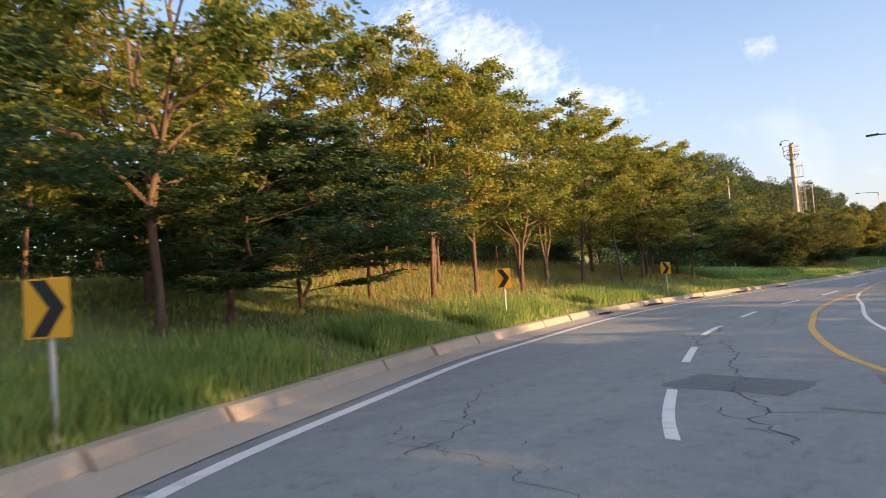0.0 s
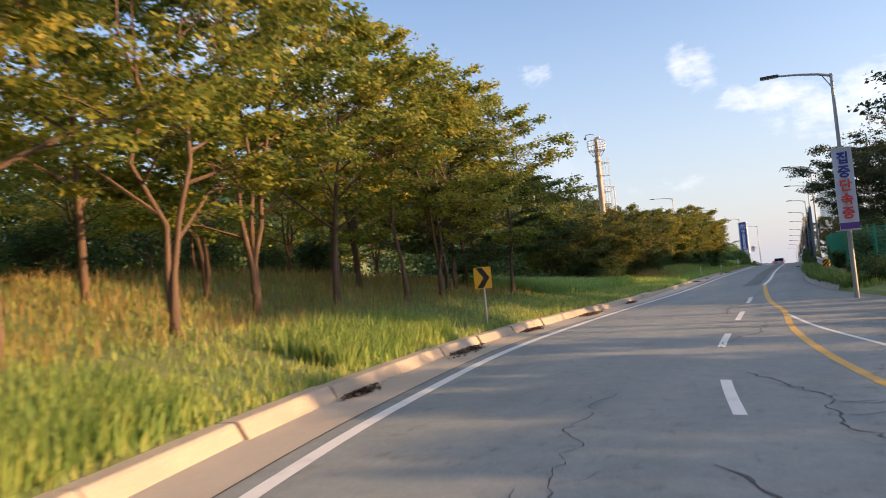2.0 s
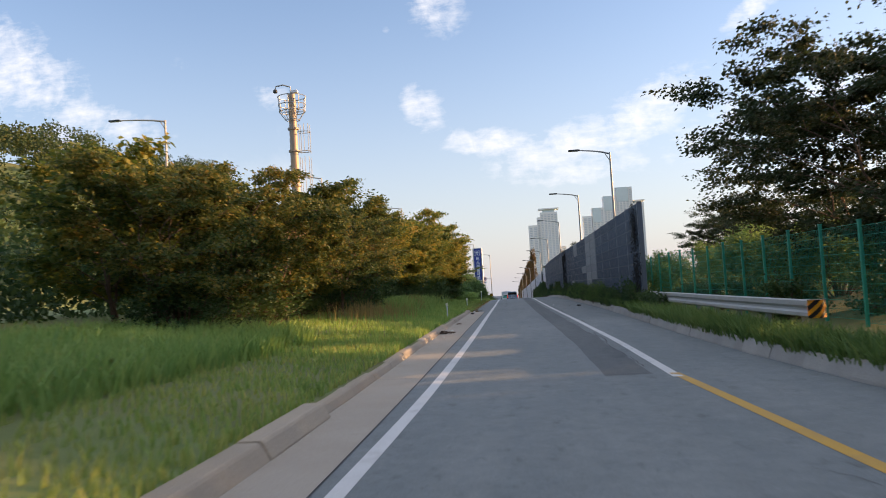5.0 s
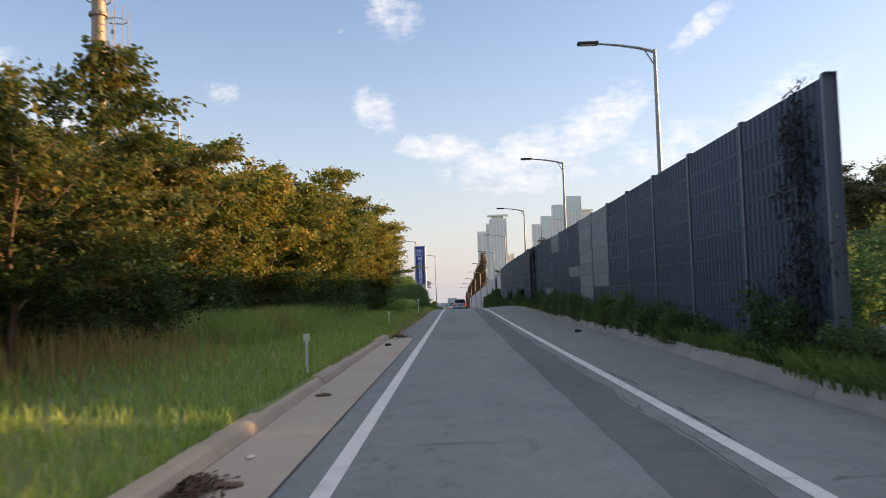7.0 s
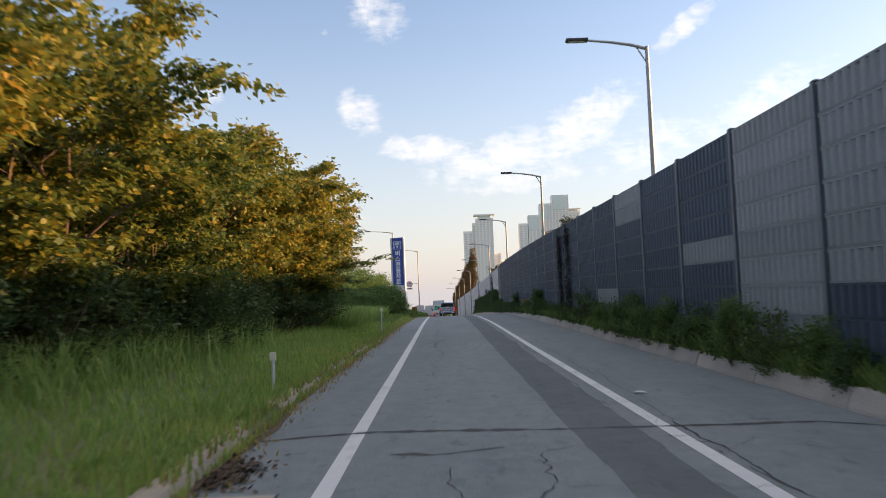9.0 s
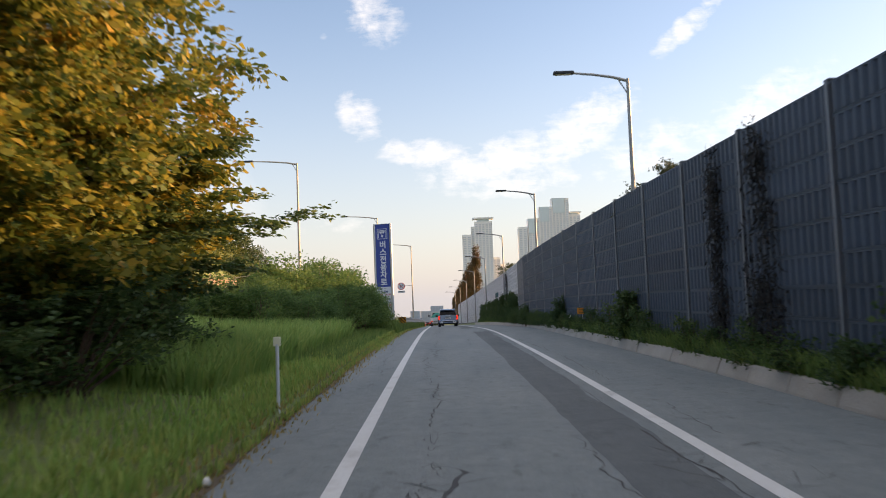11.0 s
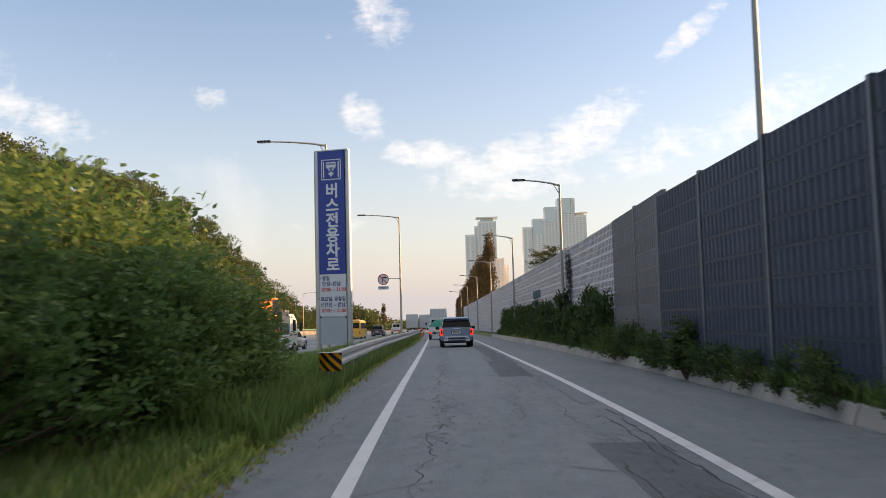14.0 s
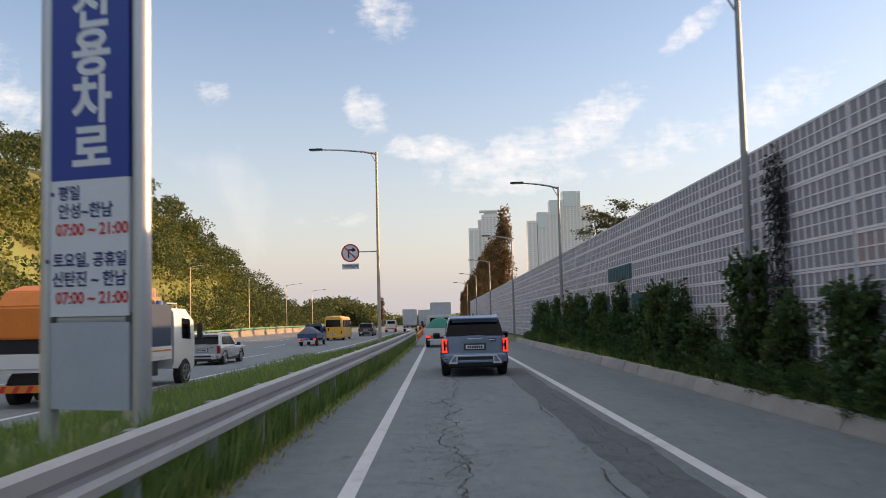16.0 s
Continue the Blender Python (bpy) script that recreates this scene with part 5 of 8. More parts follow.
def guard_rail(name, label, pts, post_step=2.0, side=1, cap=True):
    """A W-beam rail on posts along points (x, y, z of the beam's middle)."""
    ob = holder(name, label, "guard rail", kind="structure")
    prof = [(-0.03, 0.158), (0.055, 0.172), (0.088, 0.145), (0.09, 0.055), (0.05, 0.005), (0.05, -0.04), (0.082, -0.08), (0.084, -0.145), (0.045, -0.17)]
    bm = bmesh.new()
    rings = []
    pts = [Vector(p) for p in pts]
    fine = []
    for a, b in zip(pts, pts[1:]):
        n = max(1, int((b - a).length / 1.0))
        fine += [a.lerp(b, k / n) for k in range(n)]
    fine.append(pts[-1])
    for p in fine:
        rings.append([bm.verts.new((p.x + side * (u + 0.06), p.y, p.z + v)) for u, v in prof] + [bm.verts.new((p.x + side * (u + 0.052), p.y, p.z + v)) for u, v in prof[::-1]])
    for r0, r1 in zip(rings, rings[1:]):
        n = len(r0)
        for j in range(n):
            bm.faces.new((r0[j], r1[j], r1[(j + 1) % n], r0[(j + 1) % n]))
    bmesh.ops.recalc_face_normals(bm, faces=bm.faces)
    part("beam", bm, STEEL, ob, "", 28)
    bm = bmesh.new()
    box(bm, (0.11, 0.11, 1.1), (0, 0, -0.55 + 0.16), bevel=0.008)
    box(bm, (0.08, 0.1, 0.2), (side * 0.05, 0, 0))
    data = bpy.data.meshes.new("post")
    bm.to_mesh(data)
    bm.free()
    data.materials.append(POLE)
    run = 0.6
    for a, b in zip(pts, pts[1:]):
        while run < (b - a).length:
            piece("post", data, ob, Matrix.Translation(a.lerp(b, run / (b - a).length)))
            run += post_step
        run -= (b - a).length
    return ob


def striped_end(parent, at, size=(0.44, 0.34), yaw=0.0, mirror=1):
    """The yellow and black striped hood on a rail's end, rounded towards traffic."""
    hood = new("end_hood")
    hood.parent = parent
    hood.matrix_basis = Matrix.Translation(at) @ Matrix.Rotation(radians(yaw), 4, "Z")
    w, h = size
    def sheet(name, material, polys, lift):
        bm = bmesh.new()
        for poly in polys:
            n = 8
            # cut the polygon's span into columns that follow the rounded front
            xs = sorted(p[0] for p in poly)
            for k in range(n):
                x0, x1 = xs[0] + (xs[-1] - xs[0]) * k / n, xs[0] + (xs[-1] - xs[0]) * (k + 1) / n
                q = []
                for x in (x0, x1):
                    lo, hi = [], []
                    for a, b in zip(poly, poly[1:] + poly[:1]):
                        if a[0] != b[0] and min(a[0], b[0]) - 1e-9 <= x <= max(a[0], b[0]) + 1e-9:
                            lo.append(a[1] + (b[1] - a[1]) * (x - a[0]) / (b[0] - a[0]))
                    if len(lo) < 2:
                        continue
                    q.append((x, min(lo), max(lo)))
                if len(q) < 2:
                    continue
                ring = []
                for x, zlo, zhi in q:
                    c = -0.10 * math.cos(min(1.5, abs(x) / (w / 2) * 1.5)) - lift
                    ring += [(x, c, zlo), (x, c, zhi)]
                vs = [bm.verts.new(p) for p in (ring[0], ring[2], ring[3], ring[1])]
                try:
                    bm.faces.new(vs)
                except ValueError:
                    pass
        bmesh.ops.solidify(bm, geom=bm.faces[:], thickness=0.004)
        ob = mesh_object(name, bm, material)
        ob.parent = hood
    sheet("hood_sheet", mat("sign_yellow", (0.80, 0.42, 0.02), 0.5, scale=3, vary=0.25), [[(-w / 2, -h / 2), (w / 2, -h / 2), (w / 2, h / 2), (-w / 2, h / 2)]], 0.0)
    stripes = []
    for k in range(-3, 4):
        c = k * 0.19
        poly = [(c - 0.05 - mirror * h / 2, h / 2), (c + 0.05 - mirror * h / 2, h / 2), (c + 0.05 + mirror * h / 2, -h / 2), (c - 0.05 + mirror * h / 2, -h / 2)]
        clipped = clip_x(poly, -w / 2, w / 2)
        if len(clipped) > 2:
            stripes.append(clipped)
    sheet("stripe_print", mat("sign_black", (0.015, 0.015, 0.016), 0.5, scale=3, vary=0.2), stripes, 0.006)
    bm = bmesh.new()
    box(bm, (w, 0.12, 0.006), (0, -0.03, h / 2))
    ob = mesh_object("hood_top", bm, STEEL)
    ob.parent = hood
    return hood


def clip_x(poly, lo, hi):
    for bound, keep in ((lo, 1), (hi, -1)):
        out = []
        for a, b in zip(poly, poly[1:] + poly[:1]):
            ia, ib = keep * (a[0] - bound) >= 0, keep * (b[0] - bound) >= 0
            if ia:
                out.append(a)
            if ia != ib:
                u = (bound - a[0]) / (b[0] - a[0])
                out.append((bound, a[1] + (b[1] - a[1]) * u))
        poly = out
    return poly


def rails():
    pts = [(KL(y) + 0.1, y, GRADE(y) + 0.74) for y in (155.9, 160, 166, 172, 180, 190, 200, 210, 222)]
    r = guard_rail("guard_rail", "galvanised W-beam guard rail along the grass strip", pts)
    striped_end(r, (pts[0][0] + 0.1, 155.85, pts[0][2]), (0.46, 0.36), -8)
    pts = [(-5.75, 62.8, 1.12), (-5.95, 68, 1.16), (-6.0, 74, 1.2), (-6.05, 78.6, 1.22)]
    r = guard_rail("guard_rail", "galvanised W-beam guard rail before a green mesh fence", pts, side=-1)
    striped_end(r, (-5.8, 62.7, 1.12), (0.36, 0.34), 10, -1)
    # median rail beyond the motorway
    pts = [(XWAY_R(y) - 23, y, xway_z(y) + 0.75) for y in range(150, 400, 25)]
    m = holder("median_barrier", "low concrete motorway barrier with a green rail", "barrier", kind="structure")
    bm = bmesh.new()
    prev = None
    for x, y, z in pts:
        ring = [bm.verts.new((x + dx, y, z + dz)) for dx, dz in ((0.3, -0.8), (0.1, -0.5), (0.08, 0.15), (-0.08, 0.15), (-0.1, -0.5), (-0.3, -0.8))]
        if prev:
            for j in range(5):
                bm.faces.new((prev[j], ring[j], ring[j + 1], prev[j + 1]))
        prev = ring
    part("wall", bm, CONCRETE, m)
    bm = bmesh.new()
    tube(bm, [(x + 0.1, y, z + 0.38) for x, y, z in pts], 0.14, 6)
    part("rail", bm, mat("rail_green", (0.10, 0.24, 0.17), 0.5), m)


sound_barrier()
lamps()
rails()

# ---- signs, posts, mast, fence, towers ----
SIGN_YELLOW = mat("sign_yellow", (0.80, 0.42, 0.02), 0.5, scale=3, vary=0.25)
SIGN_BLACK = mat("sign_black", (0.015, 0.015, 0.016), 0.5, scale=3, vary=0.2)
SIGN_BLUE = mat("sign_blue", (0.025, 0.055, 0.30), 0.45, scale=1.5, vary=0.15)
SIGN_WHITE = mat("sign_white", (0.66, 0.69, 0.74), 0.5, scale=1.5, vary=0.15)
SIGN_RED = mat("sign_red", (0.55, 0.03, 0.03), 0.5, scale=3, vary=0.15)
SIGN_GREY = mat("sign_grey", (0.42, 0.47, 0.54), 0.5, 0.1, scale=1.2, vary=0.25, fine=16)
ALU = mat("sign_aluminium", (0.55, 0.56, 0.57), 0.4, 0.6, scale=2, vary=0.2)


def prism(bm, outline, y0, y1):
    """An outline in x and z, thick from y0 to y1."""
    a = [bm.verts.new((x, y0, z)) for x, z in outline]
    b = [bm.verts.new((x, y1, z)) for x, z in outline]
    bm.faces.new(a)
    bm.faces.new(b[::-1])
    n = len(a)
    for i in range(n):
        bm.faces.new((a[i], b[i], b[(i + 1) % n], a[(i + 1) % n]))
    bmesh.ops.recalc_face_normals(bm, faces=bm.faces)
    return bm


def rounded(w, h, r, n=4):
    pts = []
    for cx, cz, a0 in ((w / 2 - r, h / 2 - r, 0), (-w / 2 + r, h / 2 - r, 90), (-w / 2 + r, -h / 2 + r, 180), (w / 2 - r, -h / 2 + r, 270)):
        pts += [(cx + r * math.cos(radians(a0 + 90 * k / n)), cz + r * math.sin(radians(a0 + 90 * k / n))) for k in range(n + 1)]
    return pts


def words(text, size, at, material, parent, name="lettering", squeeze=1.0, bold=0.0):
    """Built-in lettering as a thin mesh on a board that faces -y."""
    cu = bpy.data.curves.new(name, "FONT")
    cu.body, cu.size, cu.align_x, cu.align_y, cu.extrude, cu.offset = text, size, "CENTER", "CENTER", 0.002, bold
    cu.resolution_u = 3
    tmp = bpy.data.objects.new(name, cu)
    scene.collection.objects.link(tmp)
    bpy.context.view_layer.update()
    me = bpy.data.meshes.new_from_object(tmp.evaluated_get(bpy.context.evaluated_depsgraph_get()))
    bpy.data.objects.remove(tmp)
    me.materials.clear()
    me.materials.append(material)
    ob = new(name, me)
    ob.parent = parent
    ob.matrix_basis = Matrix.Translation(at) @ Matrix.Rotation(radians(90), 4, "X") @ Matrix.Diagonal((squeeze, 1, 1, 1))
    return ob


def chevron_sign(x, y, z, yaw, drop):
    """A yellow bend marker with a black arrow; z is the board's middle, drop the way down to the ground."""
    s = holder("chevron_sign", "yellow road bend sign with a black arrow on a grey post", "road sign", "bend signs", at=pose(x, y, z, 0, 0, yaw))
    bm = prism(bmesh.new(), rounded(0.47, 0.58, 0.035), -0.012, 0.0)
    board = part("board", bm, SIGN_YELLOW, s, "yellow board")
    bm = bmesh.new()
    for sign in (1, -1):
        prism(bm, [(-0.17, sign * 0.27), (0.0, sign * 0.27), (0.185, 0), (0.02, 0)], -0.017, -0.0125)
    part("arrow", bm, SIGN_BLACK, board, "black arrow")
    bm = tube(bmesh.new(), [(0, 0.04, -drop - 0.15), (0, 0.04, 0.2)], 0.032, 10)
    part("post", bm, STEEL, s, "grey steel post", 50)
    bm = bmesh.new()
    for z2 in (-0.15, 0.15):
        box(bm, (0.3, 0.03, 0.04), (0, 0.012, z2))
    part("bracket", bm, STEEL, s)


chevron_sign(-5.94, 4.68, 1.71, 36, 1.15)
chevron_sign(-11.92, 20.2, 1.81, 24, 1.05)
chevron_sign(-14.44, 36.82, 1.84, 12, 1.2)


COLLAR_DARK = mat("collar_dark", (0.10, 0.095, 0.09), 0.7, 0.2, scale=5, vary=0.4)


def bus_lane_sign():
    s = holder("bus_lane_sign", "tall blue and white bus lane pylon sign on steel columns", "road sign", at=pose(-17.52, 172.28, 0, 0, 0, -15))
    lo, top, mid, w = 0.5, 8.5, 3.38, 1.16
    cols = []
    for x in (-0.69, 0.69):
        bm = tube(bmesh.new(), [(x, 0.1, -0.5), (x, 0.1, top + 0.02)], 0.115, 14)
        cols.append(part("column", bm, ALU, s, "pale steel column", 50))
    bm = box(bmesh.new(), (1.5, 0.26, 0.05), (0, 0.1, top + 0.03), bevel=0.01)
    part("cap", bm, ALU, s)
    bm = box(bmesh.new(), (w, 0.22, top - mid), (0, 0.1, (top + mid) / 2))
    blue = part("blue_panel", bm, SIGN_BLUE, s, "blue upper panel")
    bm = box(bmesh.new(), (w, 0.22, mid - 1.66), (0, 0.1, (mid + 1.66) / 2 - 0.003))
    white = part("white_panel", bm, SIGN_WHITE, s, "white timetable panel")
    bm = tube(bmesh.new(), [(-0.62, 0.1, 1.62), (0.62, 0.1, 1.62)], 0.075, 10)
    part("cross_bar", bm, ALU, s, "weathered cross bar", 50)
    for x in (-0.56, 0.56):
        part("bar_collar", tube(bmesh.new(), [(x - 0.04, 0.1, 1.62), (x + 0.04, 0.1, 1.62)], 0.095, 12), COLLAR_DARK, s, "rust-darkened collar", 50)
    bm = box(bmesh.new(), (w, 0.2, 1.58 - lo), (0, 0.1, (1.58 + lo) / 2))
    part("blank_panel", bm, SIGN_GREY, s, "blank grey lower panel")
    f = -0.0125
    # bus pictogram in a frame
    bm = bmesh.new()
    c = 7.72
    for dx, dz, ww, hh in ((0, 0.41, 0.86, 0.035), (0, -0.41, 0.86, 0.035), (-0.42, 0, 0.035, 0.82), (0.42, 0, 0.035, 0.82)):
        box(bm, (ww, 0.006, hh), (dx, f, c + dz))
    for dx in (-0.33, 0.33):
        box(bm, (0.05, 0.006, 0.66), (dx, f, c))
    prism(bm, [(x, z + c + 0.2) for x, z in rounded(0.44, 0.22, 0.03)], f - 0.003, f + 0.003)
    for dx in (-0.14, 0.14):
        box(bm, (0.09, 0.006, 0.05), (dx, f, c + 0.065))
    prism(bm, [(-0.06, c - 0.09), (0.06, c - 0.09), (0.06, c - 0.14), (0.14, c - 0.14), (0, c - 0.31), (-0.14, c - 0.14), (-0.06, c - 0.14)], f - 0.003, f + 0.003)
    part("pictogram", bm, SIGN_WHITE, blue, "white bus and arrow pictogram")
    bm = bmesh.new()
    for k in range(5):
        box(bm, (0.06, 0.004, 0.06), (-0.16 + 0.08 * k, f - 0.005, c + 0.23))
    part("window_print", bm, SIGN_BLUE, blue)
    for k, ch in enumerate("버스전용차로"):
        words(ch, 0.64, (0.03, f, 6.80 - 0.613 * k), SIGN_WHITE, blue, bold=0.02)
    navy = mat("sign_navy", (0.02, 0.035, 0.15), 0.5)
    for k, ch in enumerate("전용"):
        words(ch, 0.13, (-0.08 + 0.16 * k, f, c + 0.0), SIGN_WHITE, blue, bold=0.003)
    for text, z, size, m, dx in (("• 평일", 3.2, 0.2, navy, -0.36), ("안성~한남", 2.97, 0.21, navy, -0.06), ("07:00 ~ 21:00", 2.74, 0.21, SIGN_RED, 0.04),
                                 ("• 토요일, 공휴일", 2.35, 0.2, navy, -0.05), ("신탄진 ~ 한남", 2.11, 0.21, navy, 0), ("07:00 ~ 21:00", 1.88, 0.21, SIGN_RED, 0.04)):
        words(text, size, (dx, f, z), m, white, squeeze=0.92, bold=0.005)


bus_lane_sign()


def no_turn_sign():
    s = holder("no_turn_sign", "round white turn-ban sign with a red rim", "road sign", at=pose(-17.7, 198.2, 3.85, 0, 0, 0))
    ring = [(0.42 * math.cos(2 * math.pi * k / 28), 0.42 * math.sin(2 * math.pi * k / 28)) for k in range(28)]
    disc = part("disc", prism(bmesh.new(), ring, -0.01, 0.0), SIGN_WHITE, s, "white disc")
    bm = bmesh.new()
    for k in range(28):
        a, b = ring[k], ring[(k + 1) % 28]
        prism(bm, [a, b, (b[0] * 0.84, b[1] * 0.84), (a[0] * 0.84, a[1] * 0.84)], -0.015, -0.0105)
    part("rim", bm, SIGN_RED, disc, "red rim")
    bm = bmesh.new()
    box(bm, (0.07, 0.004, 0.34), (-0.08, -0.0125, -0.06))
    box(bm, (0.22, 0.004, 0.07), (0.0, -0.0125, 0.14))
    prism(bm, [(0.1, 0.26), (0.26, 0.14), (0.1, 0.02)], -0.0145, -0.0105)
    part("arrow", bm, SIGN_BLACK, disc, "black turn arrow")
    bm = box(bmesh.new(), (0.74, 0.004, 0.055), (0, -0.018, 0), turn=Matrix.Rotation(radians(45), 4, "Y"))
    part("slash", bm, SIGN_RED, disc)
    plate = part("plate", box(bmesh.new(), (0.78, 0.012, 0.26), (0, -0.005, -0.62)), SIGN_WHITE, s, "small white plate")
    for k, ch in enumerate("우회전금지"):
        words(ch, 0.15, (-0.28 + 0.14 * k, -0.0135, -0.62), SIGN_BLACK, plate, bold=0.004)
    bm = tube(bmesh.new(), [(0.3, 0.02, 0.05), (1.28, 0.02, 0.05)], 0.03, 8)
    part("bracket", bm, STEEL, s)


no_turn_sign()


def marker_post(x, y, top, label="white delineator post on the grass verge"):
    g = land_z(x, y)
    s = holder("delineator_post", label, "marker post", "delineator posts", at=pose(x, y, g))
    h = max(0.55, top - g)
    part("post", tube(bmesh.new(), [(0, 0, -0.1), (0, 0, h - 0.1)], 0.027, 8), SIGN_WHITE, s, "", 50)
    part("head", box(bmesh.new(), (0.11, 0.04, 0.14), (0, 0, h - 0.06), bevel=0.012), mat("marker_head", (0.82, 0.80, 0.62), 0.5), s)


marker_post(-14.52, 82.3, 1.33)
marker_post(-14.78, 120.5, 1.72)
marker_post(-14.9, 101.5, 1.3)
marker_post(-7.1, 158.5, 1.3, "white delineator post among barrier weeds")
marker_post(-7.05, 142.5, 1.3, "white delineator post among barrier weeds")

plate = holder("orange_plate", "small orange plate on a stake among weeds", "sign plate", at=pose(-6.98, 139.6, GRADE(139.6), 0, 0, 4))
part("board", box(bmesh.new(), (0.44, 0.012, 0.25), (0, 0, 1.0), bevel=0.004), mat("orange_board", (0.75, 0.28, 0.03), 0.6, scale=4, vary=0.25), plate)
part("stake", box(bmesh.new(), (0.04, 0.03, 1.2), (0, 0.024, 0.4)), STEEL, plate)
bm = bmesh.new()
for k in range(3):
    box(bm, (0.3, 0.003, 0.02), (0, -0.0085, 0.94 + 0.06 * k))
part("bar_print", bm, mat("bar_brown", (0.25, 0.08, 0.02), 0.7), plate)


def banner():
    s = holder("lamp_banner", "tall white vertical banner hung on a lamp pole", "banner", at=pose(-5.19 - 0.3, 47.52, 0, 0, 0, 12))
    lo, hi = 2.35, 5.2
    bm = bmesh.new()
    rows = []
    for k in range(13):
        z = lo + (hi - lo) * k / 12
        rows.append([bm.verts.new((x, -0.02 * math.sin(k * 0.9) - 0.015 * math.sin(5 * x + k), z)) for x in np.linspace(0.02, 0.66, 5)])
    for a, b in zip(rows, rows[1:]):
        for j in range(4):
            bm.faces.new((a[j], a[j + 1], b[j + 1], b[j]))
    bmesh.ops.solidify(bm, geom=bm.faces[:], thickness=0.004)
    cloth = part("cloth", bm, mat("banner_cloth", (0.62, 0.64, 0.72), 0.8, scale=2, vary=0.15), s, "white banner cloth", 60)
    navy, red = mat("banner_navy", (0.03, 0.05, 0.25), 0.7), mat("banner_red", (0.6, 0.06, 0.05), 0.7)
    for k, m in enumerate((navy, navy, red, red, red)):
        z = 4.82 - 0.475 * k
        words("집중단속중"[k], 0.44, (0.34, -0.045, z), m, cloth, bold=0.014)
    part("foot_band", box(bmesh.new(), (0.62, 0.004, 0.22), (0.34, -0.045, lo + 0.15)), mat("banner_violet", (0.12, 0.06, 0.28), 0.7), cloth)
    bm = bmesh.new()
    for z in (lo, hi):
        tube(bm, [(-0.1, 0, z), (0.7, 0, z)], 0.018, 6)
    part("rod", bm, STEEL, s)


banner()


def mast():
    x, y = -25.4, 97.2
    g = land_z(x, y)
    s = holder("camera_mast", "tall rusty steel camera mast with a ring platform and ladder cage", "mast", at=pose(x, y, 0))
    rust = mat("mast_steel", (0.40, 0.30, 0.21), 0.6, 0.4, scale=1.2, vary=0.5, second=(0.25, 0.22, 0.2), mixture=0.45, sharp=0.3)
    part("pole", tube(bmesh.new(), [(0, 0, g - 0.2), (0, 0, 8), (0, 0, 15.5)], [0.34, 0.29, 0.24], 14), rust, s, "", 50)
    for z in (6.9, 9.3, 11.6, 13.1):
        part("flange", tube(bmesh.new(), [(0, 0, z), (0, 0, z + 0.12)], 0.36, 14), rust, s)
    bm = bmesh.new()
    for z, r in ((13.75, 0.45), (14.3, 0.85), (14.75, 0.9), (15.3, 0.92)):
        ring = [(r * math.cos(2 * math.pi * k / 16), r * math.sin(2 * math.pi * k / 16), z) for k in range(17)]
        tube(bm, ring, 0.03, 5, caps=False)
    for k in range(8):
        a = 2 * math.pi * k / 8
        tube(bm, [(0.45 * math.cos(a), 0.45 * math.sin(a), 13.75), (0.85 * math.cos(a), 0.85 * math.sin(a), 14.3), (0.92 * math.cos(a), 0.92 * math.sin(a), 15.3)], 0.028, 5)
        tube(bm, [(0, 0, 14.3), (0.85 * math.cos(a), 0.85 * math.sin(a), 14.3)], 0.02, 4)
    part("platform", bm, POLE, s)
    bm = tube(bmesh.new(), [(0, 0, 15.5), (-0.05, -0.1, 15.95), (-0.5, -0.2, 16.1), (-0.95, -0.3, 16.0), (-1.0, -0.3, 15.8)], 0.045, 6)
    arm = part("camera_arm", bm, POLE, s)
    bm = bmesh.new()
    bmesh.ops.create_uvsphere(bm, u_segments=12, v_segments=8, radius=0.15, matrix=Matrix.Translation((-1.0, -0.3, 15.68)))
    part("camera_dome", bm, DARK, arm, "", 60)
    part("floodlight", box(bmesh.new(), (0.5, 0.3, 0.18), (0.2, -0.1, 15.62), bevel=0.02), SIGN_WHITE, s)
    bm = bmesh.new()
    for lo, hi in ((6.0, 7.0), (7.2, 11.2), (11.5, 13.4)):
        for dx, dy in ((0.45, -0.22), (0.45, 0.22), (1.05, -0.25), (1.05, 0.25), (0.8, -0.36)):
            tube(bm, [(dx, dy, lo), (dx, dy, hi)], 0.022, 4)
        for z in np.arange(lo + 0.1, hi, 1.3):
            tube(bm, [(0.3, -0.2, z), (0.8, -0.38, z), (1.08, -0.2, z), (1.08, 0.2, z), (0.8, 0.38, z), (0.3, 0.2, z)], 0.024, 4)
    part("ladder_cage", bm, POLE, s)


mast()


